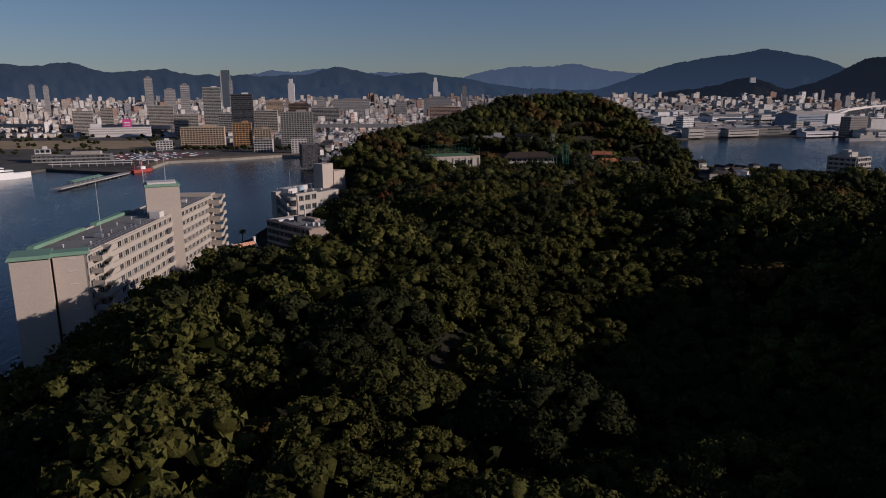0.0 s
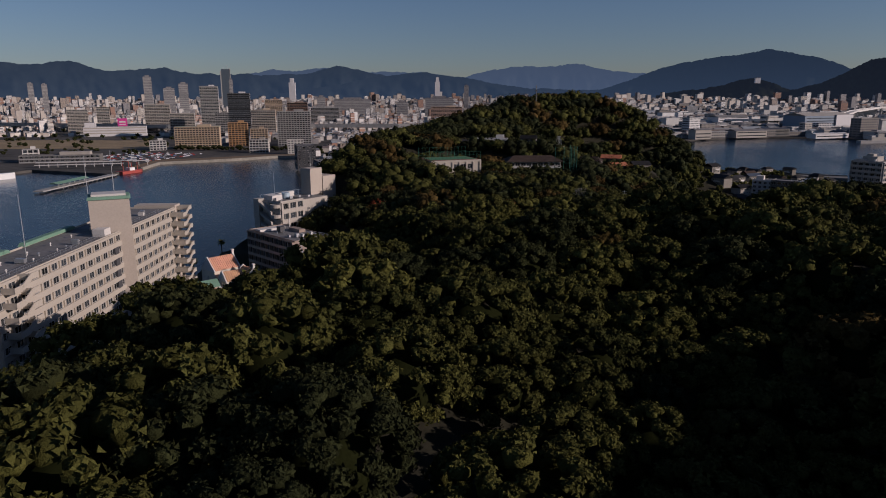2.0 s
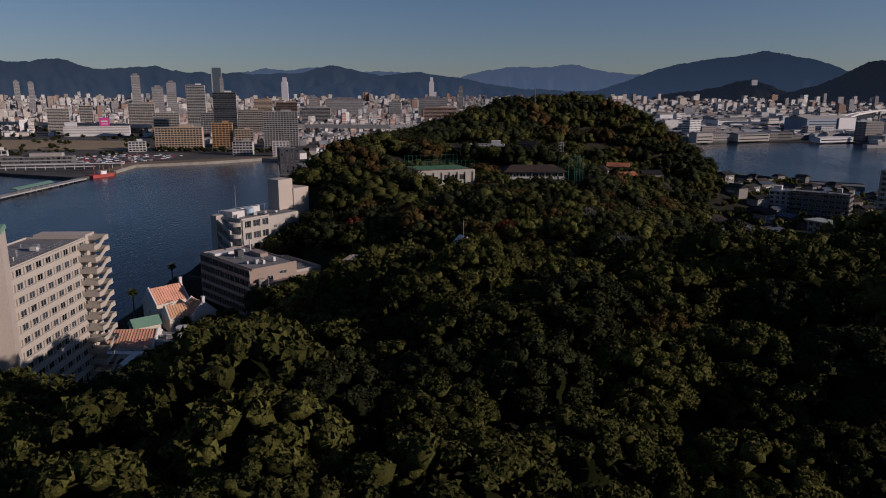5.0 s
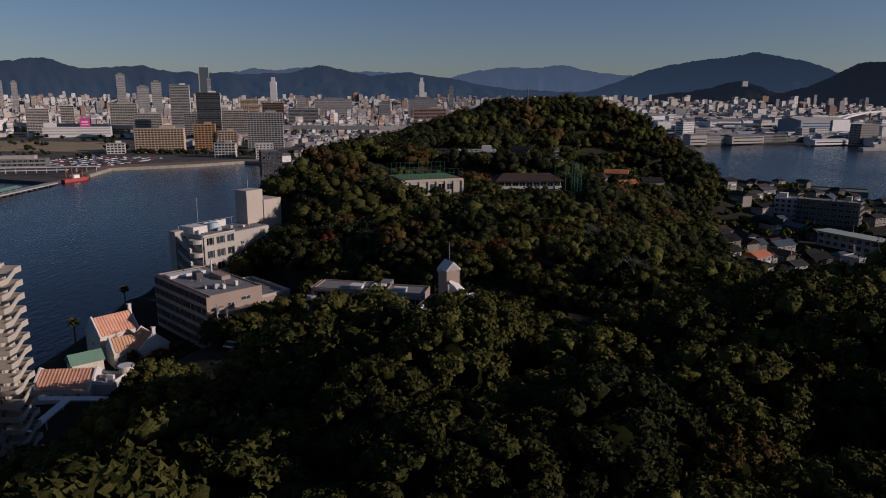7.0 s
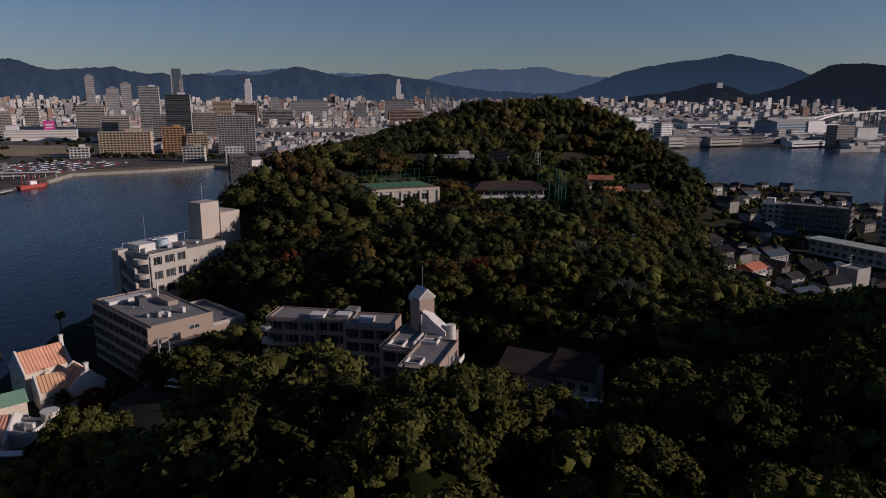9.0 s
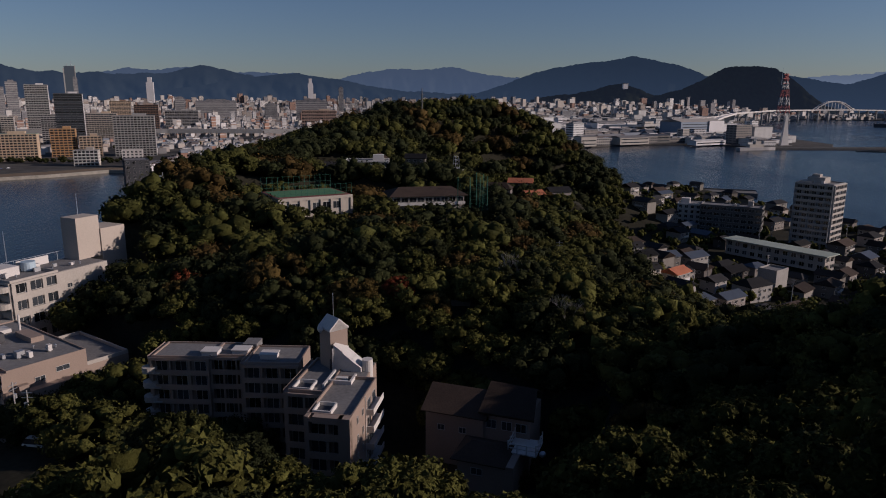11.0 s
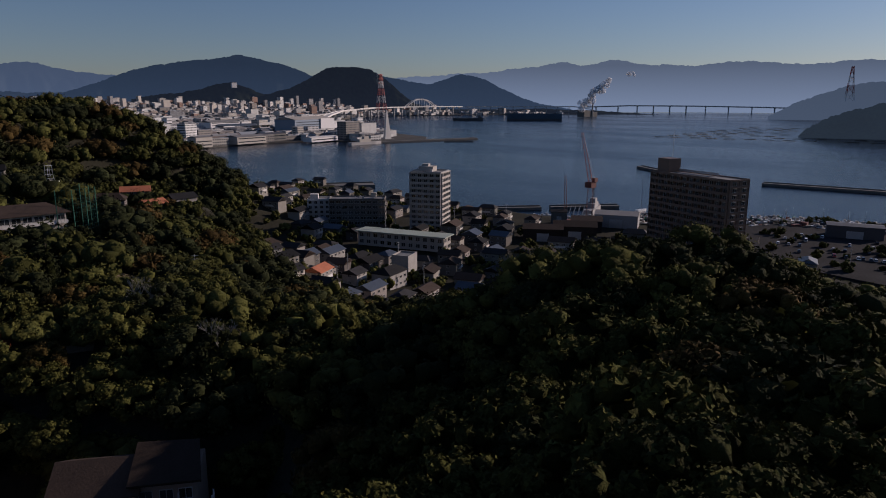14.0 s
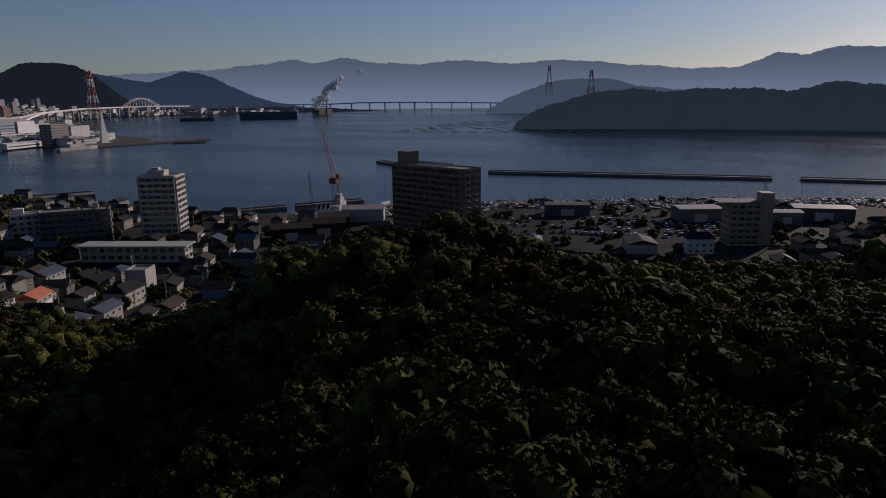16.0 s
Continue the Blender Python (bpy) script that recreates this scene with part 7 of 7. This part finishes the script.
for x, y, w, d, h, wall, roof, lab in ((842, 1590, 138, 60, 34, mat("slate_blue_cladding", (0.17, 0.22, 0.28), 0.6, 0.1), M_offwhite, "huge slate-blue and white cold store"), (735, 1820, 96, 40, 24, M_white_t, M_roofgrey, "white factory with window bands"), (573, 1336, 73, 30, 13, M_offwhite, M_roofgrey, "long pale quay warehouse"), (468, 1288, 35, 20, 17, M_offwhite, M_roofgrey, "pale stepped quay office"), (620, 1858, 15, 15, 34, M_white_t, M_white, "tall plain white silo tower"), (640, 1375, 66, 26, 14, M_dconc, M_darkbld, "quay warehouse with a dark gable roof"), (712, 1306, 80, 20, 8, M_white_t, M_white, "low white ferry shed")):
    T = thing("quay_warehouse", x, y, 2.5, 20, lab, "warehouse", "quay warehouses")
    part("wall", Soup().box(0, 0, 0, w, d, h), wall, T)
    part("roof", Soup().gable(0, 0, h, w, d, d * 0.1, 0.6, 0.4), roof, T)
    for k in range(max(1, int(h / 6))):
        part("window_band", Soup().box(0, -d / 2 - 0.12, 3 + k * 6, w * 0.92, 0.25, 1.8), M_glass, T)
    if w > 100:
        part("white_bay", Soup().box(w * 0.32, -d / 2 - 1.5, 0, w * 0.36, 3, h + 1).box(w * 0.62, 0, 0, w * 0.24, d * 0.8, h * 0.6), M_white_t, T)


def viaduct(name, pts, w, thick, label, pier_gap=38.0, pier_w=2.4, wall_h=1.6):
    """An elevated road: deck with parapets on piers."""
    T = thing(name, 0, 0, 0, 0, label, "elevated road")
    for (x1, y1, z1), (x2, y2, z2) in zip(pts, pts[1:]):
        L = math.hypot(x2 - x1, y2 - y1)
        a = math.atan2(y2 - y1, x2 - x1)
        nx, ny = -math.sin(a) * w / 2, math.cos(a) * w / 2
        s = Soup()
        for o, b, t in ((1.0, 0, thick), (0.97, thick, wall_h)):
            for side in ((-1, 1),) if b == 0 else ((-1, -0.94), (0.94, 1)):
                lo, hi = side
                q = [(x1 + nx * lo, y1 + ny * lo, z1 + b), (x2 + nx * lo, y2 + ny * lo, z2 + b), (x2 + nx * hi, y2 + ny * hi, z2 + b), (x1 + nx * hi, y1 + ny * hi, z1 + b)]
                s.add(q + [(p[0], p[1], p[2] + t) for p in q], [(3, 2, 1, 0), (4, 5, 6, 7), (0, 1, 5, 4), (1, 2, 6, 5), (2, 3, 7, 6), (3, 0, 4, 7)])
        part("deck", s, M_white if "white" in label else M_conc, T)
        n = max(1, int(L / pier_gap))
        for i in range(n):
            f = (i + 0.5) / n
            x, y, z = x1 + (x2 - x1) * f, y1 + (y2 - y1) * f, z1 + (z2 - z1) * f
            part("pier", Soup().box(x, y, -2, pier_w, w * 0.4, z + 2, a).box(x, y, z - 2.0, pier_w, w * 0.9, 2.0, a), M_conc, T)
    return T


viaduct("expressway_west", [(-1700, 2060, 14), (-1093, 1712, 14), (-850, 1620, 14), (-601, 1545, 14), (-283, 1560, 14), (-100, 1545, 14), (140, 1580, 14), (500, 1750, 14)], 20, 4.2, "elevated pale expressway through the city", wall_h=3.6)
viaduct("expressway_east", [(560, 1900, 14), (800, 1750, 18), (1002, 1782, 25), (1080, 1860, 36), (1635, 2659, 30), (1914, 2811, 40), (2166, 2890, 42), (2394, 2914, 43), (2622, 2962, 40), (2840, 2742, 41), (3034, 2512, 41), (3089, 2440, 27)], 18, 3.4, "long white elevated expressway over the harbour", 55, 3.4)
viaduct("expressway_ramp", [(1914, 2817, 37), (1699, 2774, 23), (1542, 2718, 12), (1010, 1900, 26), (960, 1840, 22), (900, 1700, 18), (980, 1640, 14)], 10, 2.6, "curved white ramp of the expressway", 45, 2.6)
T = thing("arch_bridge", 2275, 2902, 0, math.degrees(math.atan2(17, 161)), "white steel arch over the expressway bridge", "bridge")
for yy in (-8, 8):
    s = Soup()
    P = [(-110 + i * 18.4, yy, 42 + 41 * (1 - ((i - 6) / 6) ** 2)) for i in range(13)]
    for p, q in zip(P, P[1:]):
        s.tube(p, q, 2.4, n=6)
    for p in P[1:-1]:
        s.tube(p, (p[0], p[1], 42), 0.6, n=4)
    part("arch_rib", s, M_white, T, "white steel arch rib with hangers")
part("bracing", Soup().box(0, 0, 82, 2.2, 16, 2.2).box(-37, 0, 78, 2.2, 16, 2.2).box(37, 0, 78, 2.2, 16, 2.2), M_white, T)
viaduct("far_bridge", [(3400, 2720, 34), (3591, 2542, 42), (3869, 2276, 40), (4036, 1938, 34), (4100, 1600, 26)], 16, 5.0, "far low girder bridge across the strait", 95, 6)


def pylon(x, y, z0, h, w, label):
    T = thing("power_pylon", x, y, z0, 30, label, "pylon", "power pylons")
    n = 6
    for k in range(n):
        f0, f1 = k / n, (k + 1) / n
        w0, w1 = w * (1 - f0 * 0.85), w * (1 - f1 * 0.85)
        s = Soup()
        C = ((1, 1), (1, -1), (-1, -1), (-1, 1))
        for i, (sx, sy) in enumerate(C):
            tx, ty = C[(i + 1) % 4]
            p, q = (sx * w0 / 2, sy * w0 / 2, h * f0), (sx * w1 / 2, sy * w1 / 2, h * f1)
            s.tube(p, q, 1.0, n=4)
            s.tube(p, (tx * w1 / 2, ty * w1 / 2, h * f1), 0.6, n=4)
            s.tube((tx * w0 / 2, ty * w0 / 2, h * f0), q, 0.6, n=4)
        part("lattice_section", s, M_redw if k % 2 else M_white, T)
    for zf in (0.78, 0.88, 0.97):
        part("crossarm", Soup().box(0, 0, h * zf, w * 1.3, 1.5, 1.5), M_redw, T)


pylon(1882, 2704, 2, 192, 44, "tall red and white lattice power pylon")
pylon(3049, 1169, 0, 210, 44, "red and white pylon on the far isle")
pylon(2523, 835, 0, 168, 42, "red and white pylon on the far isle")
T = thing("radio_mast", 1960, 2840, 150, 0, "thin mast on the dark hill", "mast")
part("shaft", Soup().tube((0, 0, 0), (0, 0, 70), 1.0, 0.5), M_steel, T)
T = thing("hilltop_house", 1578, 3560, 140, 0, "white building on the wooded knoll", "building")
part("wall", Soup().box(0, 0, 0, 26, 14, 26), M_white_t, T)
part("roof", Soup().box(0, 0, 26, 28, 16, 2), M_roofgrey, T)
T = thing("harbour_spire", 850, 1278, 0, 0, "slender white triangular harbour spire", "tower")
part("spire", Soup().box(0, 0, 0, 16, 8, 60, top=0.1), M_white, T)
part("base", Soup().box(0, 0, -2, 24, 14, 5), M_conc, T)
mole("breakwater_pier", 760, 1216, 1010, 1185, 12, 3.0, "long low pier beyond the bay")
T = thing("floating_dock", 2112, 1991, 0, math.degrees(math.atan2(-162, 142)), "huge dark blue floating dock on the far shore", "ship")
part("hull", Soup().box(0, 0, -1, 215, 40, 8), M_darkbld, T)
part("side_wall", Soup().box(0, -17, 7, 215, 6, 20), mat("dark_blue_hull", (0.04, 0.075, 0.11), 0.6, 0.2, 0.03), T)
part("side_wall", Soup().box(0, 17, 7, 215, 6, 20), M_darkbld, T)
T = thing("cargo_barge", 1868, 2117, 0, math.degrees(math.atan2(-82, 86)), "long dark barge moored under the expressway", "ship")
part("hull", Soup().box(0, 0, -1, 118, 22, 12), M_darkbld, T)
part("deck_house", Soup().box(45, 0, 11, 14, 14, 8), M_dconc, T)
T = thing("factory_chimney", 2665, 2121, 2, 0, "tall chimney of a harbour factory", "chimney")
part("stack", Soup().tube((0, 0, 0), (0, 0, 88), 4.0, 2.6, 12), M_conc, T)
part("plant", Soup().box(-30, 20, 0, 60, 40, 30).box(40, 30, 0, 40, 30, 22), M_dconc, T)

# plume of white steam over the factory
M_steam = bpy.data.materials.new("steam")
M_steam.use_nodes = True
nt = M_steam.node_tree
b = nt.nodes["Principled BSDF"]
b.inputs["Base Color"].default_value = (0.85, 0.85, 0.85, 1)
b.inputs["Roughness"].default_value = 1.0
tr, ms, nz, mr = nt.nodes.new("ShaderNodeBsdfTransparent"), nt.nodes.new("ShaderNodeMixShader"), nt.nodes.new("ShaderNodeTexNoise"), nt.nodes.new("ShaderNodeMapRange")
geo = nt.nodes.new("ShaderNodeNewGeometry")
nz.inputs["Scale"].default_value = 0.06
mr.inputs["From Min"].default_value, mr.inputs["From Max"].default_value = 0.35, 0.65
mr.inputs["To Min"].default_value, mr.inputs["To Max"].default_value = 0.15, 0.75
nt.links.new(geo.outputs["Position"], nz.inputs["Vector"])
nt.links.new(nz.outputs["Fac"], mr.inputs["Value"])
nt.links.new(mr.outputs["Result"], ms.inputs["Fac"])
nt.links.new(tr.outputs[0], ms.inputs[1])
nt.links.new(b.outputs[0], ms.inputs[2])
nt.links.new(ms.outputs[0], nt.nodes["Material Output"].inputs["Surface"])
rs = np.random.RandomState(5)
puffs = []
for i in range(46):
    f = i / 45
    c = np.array([2600 + 100 * f + rs.normal(0, 10 + 9 * f), 2130 - 60 * f + rs.normal(0, 10), 38 + 128 * f ** 0.9 + rs.normal(0, 7)])
    v = ICO_V * (9 + 10 * rs.random_sample() * (1 - f * 0.3)) * (1 + rs.normal(0, 0.2, (len(ICO_V), 1)))
    puffs.append((v + c, ICO_F, 0))
for i in range(8):
    c = np.array([2790 + rs.normal(0, 16), 2010 + rs.normal(0, 8), 195 + rs.normal(0, 6)])
    puffs.append((ICO_V * rs.uniform(5, 10) + c, ICO_F, 0))
me = tris_mesh("steam_plume", puffs, [M_steam])
me.shade_smooth()
tagged(new("steam_plume", me), "white steam drifting from a factory chimney", "steam", kind="stuff")

# oyster rafts in rows
raft = Soup()
for i in range(4):
    for k in range(5):
        raft.box(-10 + i * 6.6, 0, -0.1, 0.35, 22, 0.6) if k == 0 else raft.box(0, -10.5 + k * 4.6, 0.5, 22, 0.3, 0.3)
rm = raft.mesh("oyster_raft", M_raft)
rr = random.Random(9)
for row in range(9):
    for i in range(14):
        if rr.random() < 0.82:
            ob = new("oyster_raft", rm)
            x, y = 1380 + row * 82 + i * 9 + rr.uniform(-4, 4), 985 - i * 36 + row * 12 + rr.uniform(-3, 3)
            ob.matrix_basis = pose(x, y, 0, 0, 0, -72 + rr.uniform(-4, 4))
            tagged(ob, "weathered timber oyster raft afloat", "raft", "oyster rafts")

# ferry port
T = thing("ferry_canopy", -400, 812, 2.5, 14, "long white covered gangway of the ferry port", "canopy")
part("roof", Soup().box(0, 0, 5.5, 120, 5, 0.6).box(-10, -22, 4.6, 90, 4, 0.5), M_white, T)
for i in range(13):
    piece("post", pier_mesh(0.5, 0.5, 5.5, M_white), T, -57 + i * 9.5, 0, 0)
T = thing("ferry_terminal", -470, 872, 2.5, 14, "grey ferry terminal with long flat roofs", "building")
storeys(T, 0, 0, 0, 90, 18, 2, 4.2, {"S": (16, 0.4)}, M_dconc, M_grey, band_h=1.4, win_w=3.5)
part("upper_hall", Soup().box(16, 2, 8.4, 34, 12, 4), M_offwhite, T)
T = thing("floating_pier", -343, 690, 0, 89, "green-roofed floating pier on dark piles", "pier")
part("deck", Soup().box(-20, 0, 1.2, 130, 9, 1.0), M_conc, T)
part("roof", Soup().gable(-36, 0, 5.2, 52, 8, 1.4, 0.5), M_green, T)
for i in range(22):
    piece("pile", Soup().tube((0, 0, -2), (0, 0, 2.2), 0.5).mesh("pile", M_dconc), T, -58 + i * 4.2, -3.6 if i % 2 else 3.6, 0)
for i in range(12):
    piece("post", pier_mesh(0.3, 0.3, 3.2, M_white), T, -60 + i * 4.4, 3.2 if i % 2 else -3.2, 2.2)
T = thing("white_ferry", -455, 690, 0, 55, "white passenger ferry at its berth", "ship")
part("hull", Soup().prism([(-34, -6), (18, -6), (36, 0), (18, 6), (-34, 6)], -0.5, 6), M_hull, T)
part("upper_deck", Soup().box(-6, 0, 6, 46, 10, 3.2).box(-8, 0, 9.2, 34, 8, 3), M_hull, T)
part("window_band", Soup().box(-6, 0, 7, 46.2, 10.2, 1.2).box(-8, 0, 10.2, 34.2, 8.2, 1.0), M_glass, T)
part("funnel", Soup().box(-16, 0, 12.2, 5, 3, 4), M_hull, T)
T = thing("red_tug", -338, 766, 0, 70, "red steel workboat with a gantry at the quay", "boat")
part("hull", Soup().prism([(-16, -5), (10, -5), (17, 0), (10, 5), (-16, 5)], -0.5, 3), M_redw, T)
part("gantry", Soup().tube((-6, -4, 3), (-6, -4, 13), 0.4).tube((-6, 4, 3), (-6, 4, 13), 0.4).tube((-6, -4, 13), (-6, 4, 13), 0.4).tube((6, -4, 3), (6, -4, 11), 0.4).tube((6, 4, 3), (6, 4, 11), 0.4), M_redw, T)
part("cabin", Soup().box(0, 0, 3, 7, 6, 3), M_hull, T)
lot, tops = Soup(), Soup()
for row in range(7):
    for i in range(22):
        if rr.random() < 0.75:
            x, y, a = -365 - row * 17 + i * 1.4, 872 + i * 5.5 + row * 4, radians(20 + rr.uniform(-4, 4))
            lot.box(x, y, 2.6, 4.2, 1.7, 0.7, a).box(x - 0.2, y, 3.3, 2.2, 1.5, 0.6, a, top=0.85)
solo("port_cars", lot, M_car, "rows of parked cars at the ferry port", "cars", "stuff")
T = thing("patrol_ship", 742, 1200, 0, 10, "grey patrol ship moored at the long pier", "ship")
part("hull", Soup().prism([(-40, -5), (22, -5), (42, 0), (22, 5), (-40, 5)], -0.5, 5), M_grey, T)
part("superstructure", Soup().box(-4, 0, 5, 30, 8, 5).box(0, 0, 10, 12, 6, 5), M_offwhite, T)
part("ship_mast", Soup().tube((-4, 0, 10), (-4, 0, 24), 0.6, 0.3).tube((14, 0, 10), (14, 0, 18), 0.5, 0.3), M_steel, T)


# shore trees by the bay, a row of small crowns
def shrubs(name, pts, size, label):
    ps = []
    for x, y, s in pts:
        c, r = lobes_of(rng, 3.6 * s, 6.0 * s, 6)
        q, f = cards(rng, c, r, 90, size)
        off = np.array([x, y, 2.9])
        ps += [(q + off, f, 0), (ICO_V * np.array([2.2 * s, 2.2 * s, 2.0 * s]) + off + np.array([0, 0, 2.4 * s]), ICO_F, 1)]
        ps += [(ICO_V * b * 0.85 + a + off, ICO_F, 0) for a, b in zip(c, r)]
    tagged(new(name, tris_mesh(name, ps, [M_leafd, M_inner_shade])), label, "trees", kind="stuff")


pts = [(-400 + i * 4.4 + rr.uniform(-2, 2), 1058 + 10 * math.sin(i) - i * 0.4 + rr.uniform(-8, 10), rr.uniform(0.7, 1.6)) for i in range(46)]
pts += [(rr.uniform(-1500, -430), rr.uniform(1100, 1420), rr.uniform(0.8, 1.5)) for i in range(110)]
pts += [(rr.uniform(-1500, 500), rr.uniform(1240, 2600), rr.uniform(0.8, 1.8)) for i in range(260)]
pts += [(rr.uniform(-190, 60), rr.uniform(900, 1240), rr.uniform(0.7, 1.3)) for i in range(70)]
pts += [(rr.uniform(-900, -420), rr.uniform(960, 1090), rr.uniform(0.6, 1.2)) for i in range(50)]
shrubs("shore_trees", pts, 1.2, "dark trees along the bay and park")
